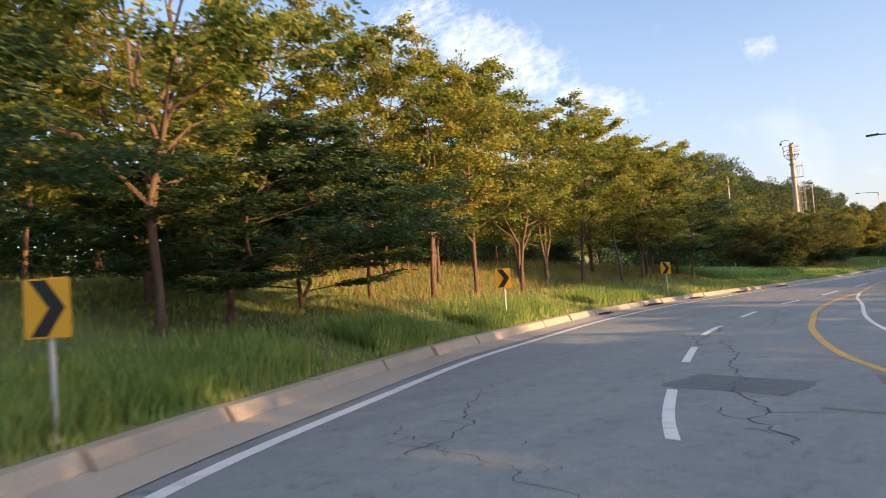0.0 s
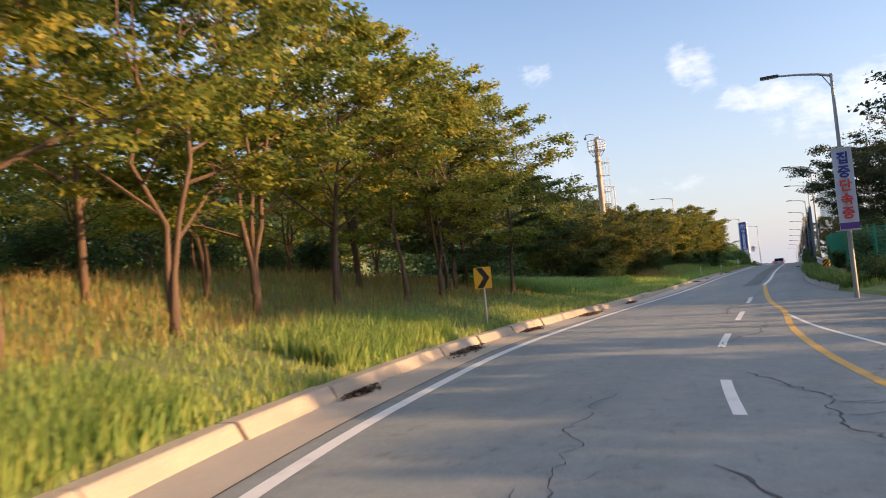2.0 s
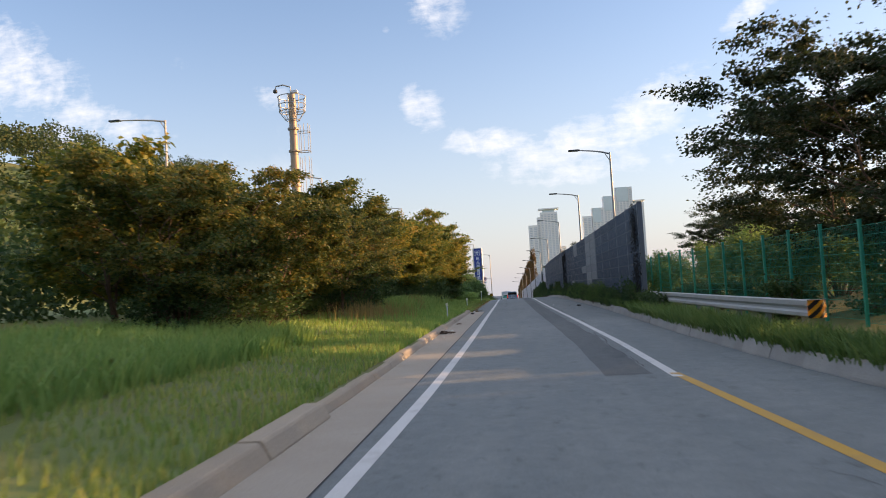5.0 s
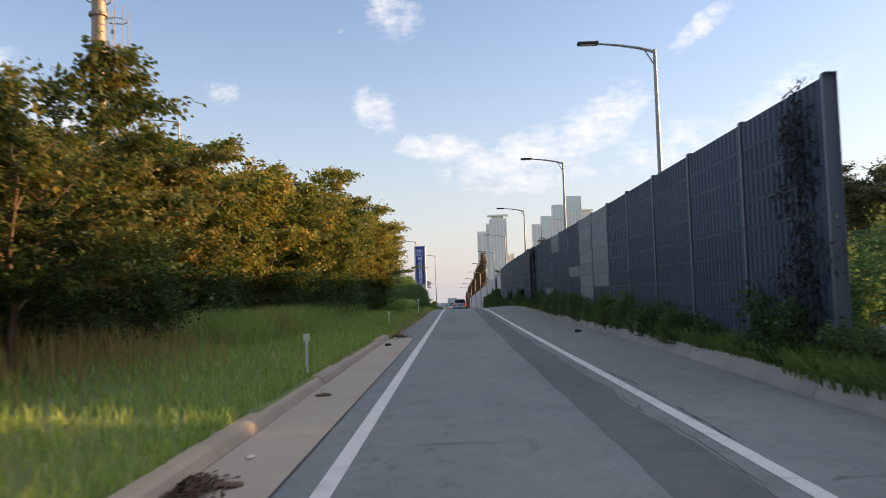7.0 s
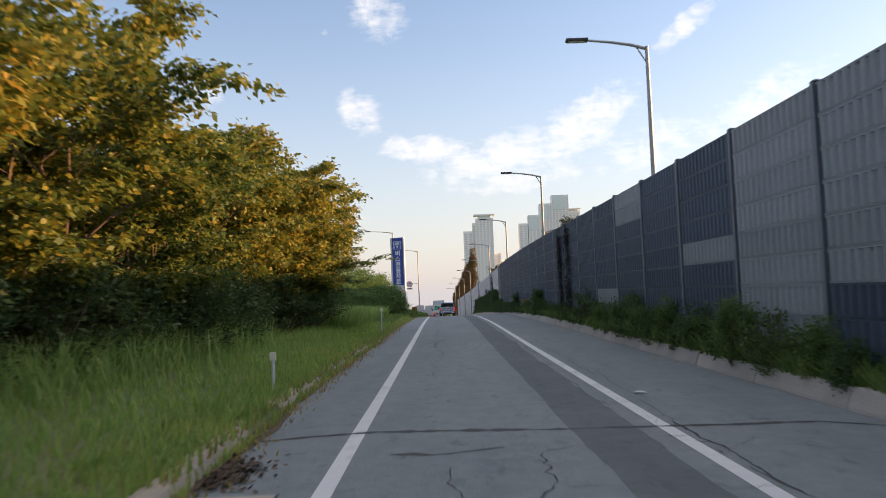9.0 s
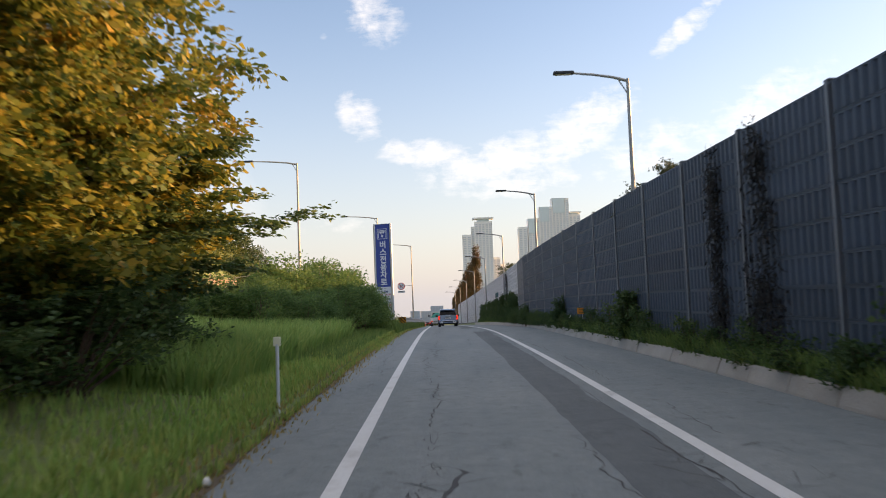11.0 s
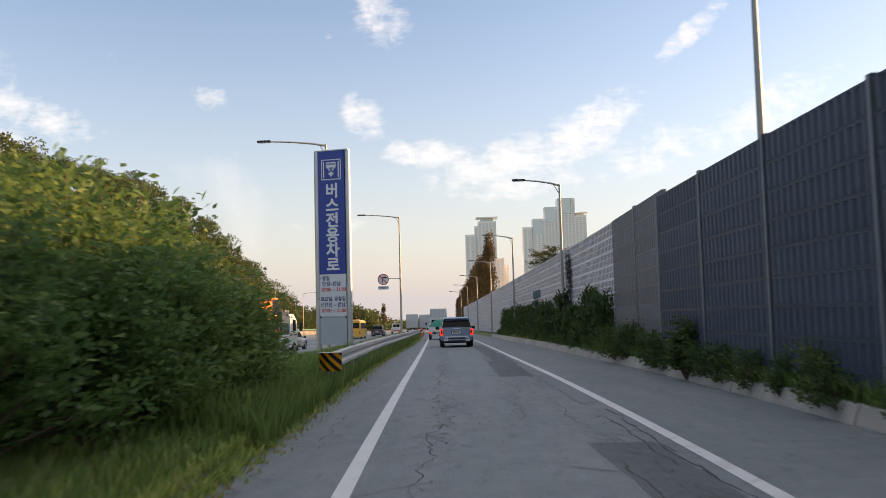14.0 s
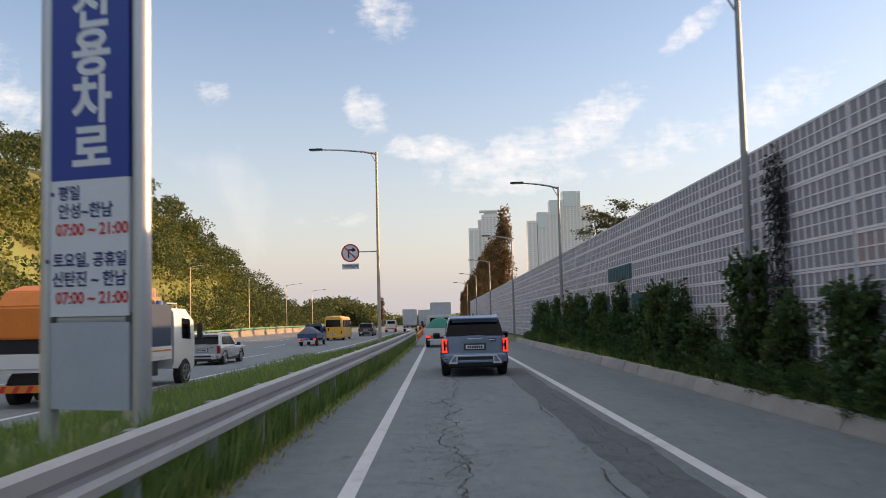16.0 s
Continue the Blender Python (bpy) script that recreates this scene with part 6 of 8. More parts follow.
def mesh_fence():
    f = holder("mesh_fence", "green welded mesh fence on square posts", "fence", kind="structure")
    green = mat("fence_green", (0.04, 0.30, 0.20), 0.5, 0.1, scale=2, vary=0.2)
    pts = [(-3.2, 48.0), (-4.0, 54), (-4.4, 60), (-4.75, 67), (-5.0, 74), (-5.15, 82), (-5.2, 92)]
    run = [Vector((*p, 0)) for p in pts]
    post = bpy.data.meshes.new("post")
    bm = box(bmesh.new(), (0.06, 0.06, 2.2), (0, 0, 1.0))
    box(bm, (0.07, 0.07, 0.03), (0, 0, 2.1))
    bm.to_mesh(post)
    bm.free()
    post.materials.append(green)
    panel = bpy.data.meshes.new("mesh_panel")
    bm = bmesh.new()
    n = 2.0
    for k in range(21):
        y = -n / 2 + n * k / 20
        box(bm, (0.005, 0.005, 1.9), (0, y, 1.05))
    for k in range(11):
        box(bm, (0.008, n, 0.008), (0.004, 0, 0.1 + 1.9 * k / 10))
    bm.to_mesh(panel)
    bm.free()
    panel.materials.append(green)
    for a, b in zip(run, run[1:]):
        k = int(round((b - a).length / 2.0))
        yaw = math.atan2(b.y - a.y, b.x - a.x) - math.pi / 2
        for i in range(k):
            p, q = a.lerp(b, i / k), a.lerp(b, (i + 0.5) / k)
            piece("post", post, f, Matrix.Translation((p.x, p.y, land_z(p.x, p.y))) @ Matrix.Rotation(yaw, 4, "Z"))
            piece("mesh_panel", panel, f, Matrix.Translation((q.x, q.y, land_z(q.x, q.y))) @ Matrix.Rotation(yaw, 4, "Z") @ Matrix.Diagonal((1, (b - a).length / k / 2.0, 1, 1)))


mesh_fence()


# ---- distant towers, aerial haze lightened into their wall and window colours ----
TOWER = mat("tower_paint_hazed", (0.88, 0.86, 0.84), 0.8, scale=0.02, vary=0.12, fine=0.2)
TOWER_GREEN = mat("tower_green_hazed", (0.66, 0.73, 0.75), 0.6, scale=0.02, vary=0.12, fine=0.2)
GLASS_HAZED = mat("tower_glass_hazed", (0.60, 0.62, 0.66), 0.3, scale=0.05, vary=0.3)


def apartment_tower(x0, x1, top, y, crown=0, green=False, depth=24):
    w = x1 - x0
    t = holder("apartment_tower", "tall apartment tower far beyond the road, paled for haze", "building", "distant apartment towers", at=pose((x0 + x1) / 2, y, 0))
    bm = box(bmesh.new(), (w, depth, top + 48), (0, depth / 2, (top - 48) / 2))
    part("wall", bm, TOWER, t)
    cols = max(2, int(w / 5.5))
    floors = int((top - 12) / 3.1)
    step = w / cols
    for c in range(cols):
        bm = bmesh.new()
        for k in range(floors):
            box(bm, (step * 0.62, 0.5, 1.7), (-w / 2 + step * (c + 0.5), -0.1, top - 5 - 3.1 * k))
        part("window_column", bm, GLASS_HAZED, t)
    for c in range(cols + 1):
        part("pier", box(bmesh.new(), (0.7, 1.2, top + 40), (-w / 2 + step * c, -0.3, (top - 40) / 2)), TOWER, t)
    if crown:
        part("crown", box(bmesh.new(), (w * 1.22, depth * 1.1, 2.2), (0, depth / 2, top + crown)), TOWER, t)
        part("crown_core", box(bmesh.new(), (w * 0.7, depth * 0.7, crown), (0, depth / 2, top + crown / 2)), TOWER_GREEN, t)
    if green:
        part("top_block", box(bmesh.new(), (w * 0.72, 1.4, 26), (-w * 0.1, -0.6, top - 13)), TOWER_GREEN, t, "greenish glazed top")
    return t


for x0, x1, top, y, crown, green in ((14, 30, 112, 1450, 0, False), (30, 41, 126, 1452, 0, False), (36, 66, 134, 1448, 6, False), (67, 79, 72, 1470, 0, False), (80, 88, 60, 1480, 0, False),
                                     (112, 127, 122, 1450, 0, False), (129, 149, 136, 1452, 0, True), (150, 172, 156, 1455, 0, True), (173, 202, 171, 1460, 0, True), (203, 222, 142, 1465, 4, False)):
    apartment_tower(x0, x1, top, y, crown, green)


def far_hills():
    # the blue-grey base colour carries the haze of distance
    hill = mat("hill_far", (0.33, 0.38, 0.45), 0.95, scale=0.004, vary=0.3)
    for name, y, x0, x1, high, seed in (("far_hill", 2300, -900, 600, -50, 3),):
        bm = bmesh.new()
        rows = []
        for i in range(61):
            x = x0 + (x1 - x0) * i / 60
            h = -130 + (high + 130) * (0.72 + 0.16 * noise.noise(Vector((x * 0.006, seed, 0))) + 0.14 * noise.noise(Vector((x * 0.03, seed, 5)))) * math.sin(math.pi * i / 60) ** 0.4
            rows.append([bm.verts.new(p) for p in ((x, y - 400, -130), (x, y - 150, -130 + (h + 130) * 0.6), (x, y, h), (x, y + 300, -130))])
        for a, b in zip(rows, rows[1:]):
            for j in range(3):
                bm.faces.new((a[j], b[j], b[j + 1], a[j + 1]))
        ob = thing(name, bm, hill, "distant hill on the horizon, paled blue-grey for haze", "hill", kind="structure", smooth_angle=60)


far_hills()

# ---- vehicles ----
def car_paint(name, colour, rough=0.28, metal=0.35):
    return mat(name, colour, rough, metal, scale=1.2, vary=0.04, fine=400, coat=0.6)


CAR_GLASS = mat("car_glass", (0.008, 0.009, 0.012), 0.06, 0.0, scale=2, vary=0.1, spec=0.4)
RUBBER = mat("tyre_rubber", (0.018, 0.018, 0.019), 0.9, scale=8, vary=0.3)
RIM = mat("wheel_rim", (0.38, 0.39, 0.40), 0.35, 0.8, scale=6, vary=0.2)
PLASTIC = mat("black_plastic", (0.025, 0.025, 0.027), 0.6, scale=6, vary=0.25)
SILVER = mat("silver_trim", (0.66, 0.66, 0.66), 0.35, 0.5, scale=4, vary=0.15)
LAMP_RED = mat("tail_lamp", (0.65, 0.03, 0.015), 0.25, emit=1.1, scale=6, vary=0.2)
LAMP_DIM = mat("tail_lamp_dim", (0.35, 0.015, 0.012), 0.25, scale=6, vary=0.2)
PLATE = mat("number_plate", (0.72, 0.74, 0.74), 0.5, scale=6, vary=0.08)
CHASSIS = mat("chassis_black", (0.02, 0.02, 0.021), 0.8, scale=4, vary=0.3)


def wheel(parent, x, y, r=0.36, w=0.24, side=1, double=False):
    hub = new("wheel")
    hub.parent = parent
    hub.matrix_basis = Matrix.Translation((x, y, r))
    bm = bmesh.new()
    prof = [(-w / 2, r * 0.62), (-w / 2, r * 0.93), (-w / 2 + 0.03, r), (w / 2 - 0.03, r), (w / 2, r * 0.93), (w / 2, r * 0.62)]
    rings = [[bm.verts.new((px, pr * math.cos(2 * math.pi * k / 20), pr * math.sin(2 * math.pi * k / 20))) for k in range(20)] for px, pr in prof]
    for a, b in zip(rings, rings[1:]):
        for k in range(20):
            bm.faces.new((a[k], b[k], b[(k + 1) % 20], a[(k + 1) % 20]))
    bm.faces.new(rings[0])
    bm.faces.new(rings[-1][::-1])
    bmesh.ops.recalc_face_normals(bm, faces=bm.faces)
    part("tyre", bm, RUBBER, hub, "", 40)
    bm = bmesh.new()
    f = side * (w / 2 + 0.004)
    for k in range(5):
        a = 2 * math.pi * k / 5
        box(bm, (0.03, r * 0.16, r * 0.56), (f, -math.sin(a) * r * 0.3, math.cos(a) * r * 0.3), turn=Matrix.Rotation(a, 4, "X"))
    tube(bm, [(f - 0.01 * side, 0, 0), (f + 0.012 * side, 0, 0)], r * 0.16, 10)
    ring = [(f, r * 0.58 * math.cos(2 * math.pi * k / 20), r * 0.58 * math.sin(2 * math.pi * k / 20)) for k in range(21)]
    tube(bm, ring, 0.025, 5, caps=False)
    part("rim", bm, RIM, hub)


def shell(name, sections, material, parent, label="", cap=True):
    """A body lofted along y: sections of (y, right-hand outline from bottom to top), mirrored."""
    bm = bmesh.new()
    rings = []
    for y, half in sections:
        rings.append([bm.verts.new((x, y, z)) for x, z in half] + [bm.verts.new((-x, y, z)) for x, z in half[::-1]])
    n = len(rings[0])
    for a, b in zip(rings, rings[1:]):
        for k in range(n):
            bm.faces.new((a[k], b[k], b[(k + 1) % n], a[(k + 1) % n]))
    if cap:
        bm.faces.new(rings[0])
        bm.faces.new(rings[-1][::-1])
    bmesh.ops.recalc_face_normals(bm, faces=bm.faces)
    ob = part(name, bm, material, parent, label, 38)
    return ob


def quad_panel(name, corners, thick, material, parent, label=""):
    """A thin panel between four corners."""
    bm = bmesh.new()
    vs = [bm.verts.new(c) for c in corners]
    bm.faces.new(vs)
    bmesh.ops.solidify(bm, geom=bm.faces[:], thickness=thick)
    bmesh.ops.recalc_face_normals(bm, faces=bm.faces)
    return part(name, bm, material, parent, label)


def plate_with_bars(parent, x, y, z, w=0.52, h=0.11, facing=-1):
    p = part("number_plate", box(bmesh.new(), (w, 0.012, h), (x, y, z), bevel=0.003), PLATE, parent, "white number plate")
    bm = bmesh.new()
    for k in range(7):
        box(bm, (w * 0.09, 0.003, h * 0.62), (x - w * 0.36 + w * 0.12 * k, y + facing * 0.0085, z))
    part("print", bm, SIGN_BLACK, p)


def suv(name, label, at, paint, length=4.7, width=1.89, height=1.71, rear="boxy", lit=True):
    """A sport utility car, its rear bumper at y = 0 and its nose towards +y."""
    c = holder(name, label, "car", at=at)
    h = width / 2
    shell("body", [
        (0.03, [(h * 0.80, 0.50), (h * 0.90, 0.55), (h * 0.93, 0.80), (h * 0.92, 1.00), (h * 0.86, 1.10)]),
        (0.16, [(h * 0.84, 0.36), (h * 0.97, 0.50), (h * 0.99, 0.80), (h * 0.97, 1.02), (h * 0.90, 1.14)]),
        (0.60, [(h * 0.86, 0.32), (h * 1.0, 0.50), (h * 1.0, 0.82), (h * 0.98, 1.02), (h * 0.91, 1.12)]),
        (2.2, [(h * 0.86, 0.28), (h * 0.98, 0.45), (h * 0.98, 0.78), (h * 0.96, 0.98), (h * 0.90, 1.06)]),
        (3.6, [(h * 0.86, 0.30), (h * 0.99, 0.48), (h * 1.0, 0.78), (h * 0.96, 0.96), (h * 0.86, 1.04)]),
        (length - 0.2, [(h * 0.80, 0.34), (h * 0.95, 0.48), (h * 0.95, 0.75), (h * 0.90, 0.92), (h * 0.78, 0.98)]),
        (length, [(h * 0.70, 0.42), (h * 0.80, 0.50), (h * 0.82, 0.72), (h * 0.78, 0.86), (h * 0.66, 0.92)]),
    ], paint, c)
    top = height - 0.05
    shell("cabin", [
        (0.12, [(h * 0.90, 1.06), (h * 0.885, 1.10), (h * 0.88, 1.12), (h * 0.60, 1.125)]),
        (0.42, [(h * 0.91, 1.08), (h * 0.80, 1.50), (h * 0.76, top - 0.03), (h * 0.66, top)]),
        (0.9, [(h * 0.91, 1.06), (h * 0.80, 1.52), (h * 0.76, top), (h * 0.64, top + 0.035)]),
        (2.3, [(h * 0.90, 1.03), (h * 0.80, 1.50), (h * 0.75, top - 0.01), (h * 0.62, top + 0.02)]),
        (2.75, [(h * 0.89, 1.02), (h * 0.80, 1.42), (h * 0.74, top - 0.12), (h * 0.60, top - 0.08)]),
        (3.55, [(h * 0.86, 1.0), (h * 0.84, 1.02), (h * 0.80, 1.04), (h * 0.60, 1.05)]),
    ], paint, c)
    # glass
    quad_panel("rear_window", [(-h * 0.87, 0.105, 1.14), (h * 0.87, 0.105, 1.14), (h * 0.755, 0.385, top - 0.07), (-h * 0.755, 0.385, top - 0.07)], 0.02, CAR_GLASS, c, "dark rear window")
    for s in (-1, 1):
        quad_panel("side_window", [(s * h * 0.915, 0.62, 1.10), (s * h * 0.905, 2.9, 1.08), (s * h * 0.80, 2.35, 1.52), (s * h * 0.805, 0.85, 1.53)], 0.015, CAR_GLASS, c)
        part("roof_rail", tube(bmesh.new(), [(s * h * 0.70, 0.5, top + 0.0), (s * h * 0.71, 0.7, top + 0.07), (s * h * 0.71, 2.1, top + 0.07), (s * h * 0.70, 2.3, top)], 0.022, 6), SILVER, c, "silver roof rail")
        m = new("mirror")
        m.parent = c
        part("mirror_cap", box(bmesh.new(), (0.22, 0.16, 0.19), (s * (h + 0.14), 2.75, 1.10), bevel=0.05), PLASTIC, m, "black mirror cap")
        part("mirror_glass", box(bmesh.new(), (0.16, 0.006, 0.12), (s * (h + 0.13), 2.664, 1.08)), CAR_GLASS, m)
        part("mirror_stalk", box(bmesh.new(), (0.12, 0.05, 0.05), (s * (h - 0.02), 2.76, 1.04)), PLASTIC, m)
        lamp = part("tail_light", box(bmesh.new(), (0.17, 0.14, 0.40), (s * h * 0.905, 0.045, 0.87), bevel=0.025), LAMP_DIM, c, "dark red tail light housing")
        bm = bmesh.new()
        for dx, dz, ww, hh in ((0.0, 0.165, 0.15, 0.05), (0.0, -0.165, 0.15, 0.05), (s * 0.055, 0, 0.045, 0.36), (-s * 0.045, -0.09, 0.04, 0.11), (-s * 0.045, 0.09, 0.04, 0.09)):
            box(bm, (ww, 0.02, hh), (s * h * 0.905 + dx, -0.028, 0.87 + dz), bevel=0.006)
        part("light_strip", bm, LAMP_RED if lit else LAMP_DIM, lamp, "glowing red strip")
        part("lens_insert", box(bmesh.new(), (0.055, 0.012, 0.20), (s * (h * 0.905 + 0.006), -0.026, 0.87), bevel=0.004), CAR_GLASS, lamp, "smoked lens insert")
        part("reflector", box(bmesh.new(), (0.10, 0.02, 0.03), (s * h * 0.86, -0.047, 0.50)), LAMP_DIM, c)
        for y in (0.86, 3.72):
            wheel(c, s * (h - 0.13), y, 0.36, 0.25, s)
            arch = tube(bmesh.new(), [(s * (h - 0.02), y + 0.43 * math.cos(a), 0.36 + 0.43 * math.sin(a)) for a in np.linspace(-0.1, math.pi + 0.1, 14)], 0.045, 6)
            part("wheel_arch", arch, PLASTIC, c, "black plastic wheel arch", 50)
    # tailgate relief, spoiler, bumper
    gate = part("tailgate", box(bmesh.new(), (h * 1.58, 0.05, 0.47), (0, 0.03, 0.88), bevel=0.02), paint, c)
    part("raised_panel", prism(bmesh.new(), [(-0.42, 0.97), (0.42, 0.97), (0.36, 1.12), (0.22, 1.15), (-0.22, 1.15), (-0.36, 1.12)], -0.022, 0.12), paint, gate)
    # thin black sheet paints in the recess's shade
    part("plate_recess", box(bmesh.new(), (0.62, 0.012, 0.19), (0, 0.004, 0.83), bevel=0.004), PLASTIC, gate, "flat black plate painting the shade of the number plate recess")
    for s in (-1, 1):
        part("crease", prism(bmesh.new(), [(s * 0.36, 0.94), (s * 0.47, 0.94), (s * 0.37, 0.73), (s * 0.31, 0.73)], -0.026, 0.02), paint, gate)
    part("spoiler", box(bmesh.new(), (h * 1.46, 0.30, 0.05), (0, 0.36, top + 0.0), bevel=0.02, turn=Matrix.Rotation(radians(13), 4, "X")), paint, c)
    part("brake_light", box(bmesh.new(), (0.5, 0.012, 0.025), (0, 0.225, top - 0.025)), LAMP_DIM, c)
    part("antenna", prism(bmesh.new(), [(-0.02, top + 0.03), (0.02, top + 0.03), (0.012, top + 0.11), (-0.012, top + 0.11)], 0.6, 0.78), PLASTIC, c, "shark-fin antenna")
    part("bumper", box(bmesh.new(), (h * 1.90, 0.20, 0.26), (0, 0.05, 0.53), bevel=0.06), paint, c, "painted rear bumper")
    part("bumper_slot", box(bmesh.new(), (1.0, 0.03, 0.085), (0, -0.046, 0.515), bevel=0.008), PLASTIC, c, "black slot in the bumper")
    part("valance", box(bmesh.new(), (h * 1.62, 0.14, 0.14), (0, 0.06, 0.36), bevel=0.03), PLASTIC, c, "black lower valance")
    skid = part("skid_plate", box(bmesh.new(), (1.06, 0.05, 0.045), (0, -0.058, 0.585), bevel=0.012), SILVER, c, "silver skid plate")
    part("lower_bar", box(bmesh.new(), (1.02, 0.05, 0.07), (0, -0.054, 0.43), bevel=0.012), paint, skid)
    for s in (-1, 1):
        part("corner_trim", prism(bmesh.new(), [(s * 0.50, 0.608), (s * 0.60, 0.608), (s * 0.75, 0.40), (s * 0.75, 0.365), (s * 0.50, 0.365)], -0.075, -0.02), SILVER, skid, "silver corner trim")
        part("corner_panel", prism(bmesh.new(), [(s * 0.535, 0.575), (s * 0.585, 0.575), (s * 0.685, 0.42), (s * 0.535, 0.42)], -0.079, -0.05), paint, skid)
    part("sill", box(bmesh.new(), (h * 1.9, 2.3, 0.14), (0, 2.3, 0.33), bevel=0.03), PLASTIC, c)
    part("underbody", box(bmesh.new(), (h * 1.5, length - 0.5, 0.12), (0, length / 2, 0.30)), CHASSIS, c)
    plate_with_bars(c, 0, -0.012, 0.83)
    part("badge", box(bmesh.new(), (0.42, 0.01, 0.026), (0, -0.026, 1.06)), SILVER, c)
    handle = part("handle_plate", box(bmesh.new(), (0.24, 0.03, 0.09), (0.47, -0.004, 1.02), bevel=0.015), PLASTIC, c, "black side-hinge handle")
    part("handle_grip", box(bmesh.new(), (0.17, 0.02, 0.03), (0.49, -0.022, 1.02), bevel=0.006), SILVER, handle)
    part("wiper", box(bmesh.new(), (0.42, 0.012, 0.02), (0.12, 0.13, 1.20), turn=Matrix.Rotation(0.12, 4, "Y")), PLASTIC, c)
    return c


def light_truck(name, label, at, paint, load="tarp", tarp=None, length=5.1):
    """A one-ton flatbed truck, tail at y = 0."""
    c = holder(name, label, "truck", at=at)
    w = 0.87
    cab0, cab1 = 3.1, length
    shell("cab", [
        (cab0, [(w * 0.94, 0.55), (w, 0.75), (w, 1.25), (w * 0.90, 1.88), (w * 0.80, 1.97)]),
        (cab0 + 1.0, [(w * 0.94, 0.50), (w, 0.70), (w, 1.25), (w * 0.90, 1.88), (w * 0.78, 1.98)]),
        (cab1 - 0.55, [(w * 0.94, 0.45), (w, 0.65), (w, 1.22), (w * 0.90, 1.80), (w * 0.76, 1.86)]),
        (cab1 - 0.08, [(w * 0.9, 0.40), (w * 0.98, 0.6), (w * 0.98, 1.12), (w * 0.96, 1.16), (w * 0.9, 1.18)]),
        (cab1, [(w * 0.86, 0.42), (w * 0.94, 0.6), (w * 0.94, 1.0), (w * 0.92, 1.05), (w * 0.88, 1.08)]),
    ], paint, c)
    quad_panel("rear_window", [(-w * 0.7, cab0 - 0.008, 1.32), (w * 0.7, cab0 - 0.008, 1.32), (w * 0.66, cab0 - 0.008, 1.78), (-w * 0.66, cab0 - 0.008, 1.78)], 0.012, CAR_GLASS, c)
    for s in (-1, 1):
        quad_panel("side_window", [(s * w * 1.006, cab0 + 0.15, 1.28), (s * w * 1.006, cab1 - 0.3, 1.24), (s * w * 0.93, cab1 - 0.6, 1.76), (s * w * 0.93, cab0 + 0.15, 1.78)], 0.012, CAR_GLASS, c)
        part("mirror", box(bmesh.new(), (0.14, 0.07, 0.28), (s * (w + 0.22), cab1 - 0.45, 1.45), bevel=0.02), PLASTIC, c)
        part("side_board", box(bmesh.new(), (0.035, 3.0, 0.36), (s * (w - 0.01), 1.52, 0.98), bevel=0.006), paint, c)
        part("tail_light", box(bmesh.new(), (0.24, 0.04, 0.11), (s * w * 0.78, -0.01, 0.66), bevel=0.01), LAMP_RED, c, "red tail light")
        for y in (0.95, 4.2):
            wheel(c, s * (w - 0.14), y, 0.32, 0.2, s)
        part("mud_flap", box(bmesh.new(), (0.24, 0.012, 0.34), (s * (w - 0.15), 0.5, 0.38)), PLASTIC, c)
    part("bed", box(bmesh.new(), (w * 2, 3.05, 0.09), (0, 1.52, 0.78), bevel=0.01), paint, c)
    part("tailboard", box(bmesh.new(), (w * 2, 0.035, 0.36), (0, 0.015, 0.98), bevel=0.006), paint, c)
    part("chassis", box(bmesh.new(), (0.8, length - 0.6, 0.2), (0, length / 2, 0.55)), CHASSIS, c)
    part("rear_bar", box(bmesh.new(), (w * 1.7, 0.08, 0.10), (0, 0.02, 0.5), bevel=0.01), SILVER, c)
    plate_with_bars(c, 0, -0.03, 0.64, 0.42, 0.16)
    bm = bmesh.new()
    for x in (-w * 0.85, 0, w * 0.85):
        tube(bm, [(x, 3.0, 0.8), (x, 3.0, 1.85)], 0.025, 6)
    tube(bm, [(-w * 0.85, 3.0, 1.85), (w * 0.85, 3.0, 1.85)], 0.025, 6)
    part("headboard", bm, paint, c)
    if load == "tarp":
        bm = bmesh.new()
        rng = np.random.default_rng(3)
        rows = []
        for i in range(9):
            rows.append([])
            for j in range(9):
                u, v = j / 8 * 2 - 1, i / 8
                z = 1.16 + 0.62 * (1 - abs(u) ** 2.2) * (0.55 + 0.45 * math.sin(math.pi * min(1, v * 0.9 + 0.15))) + rng.normal() * 0.02
                rows[-1].append(bm.verts.new((u * w * 0.94, 0.05 + v * 2.85, z if 0 < i < 8 else 1.1)))
        for a, b in zip(rows, rows[1:]):
            for j in range(8):
                bm.faces.new((a[j], a[j + 1], b[j + 1], b[j]))
        part("tarpaulin", bm, tarp or mat("tarp_green", (0.03, 0.22, 0.17), 0.75, scale=2, vary=0.4, fine=14), c, "green tarpaulin over the load", 70)
    return c


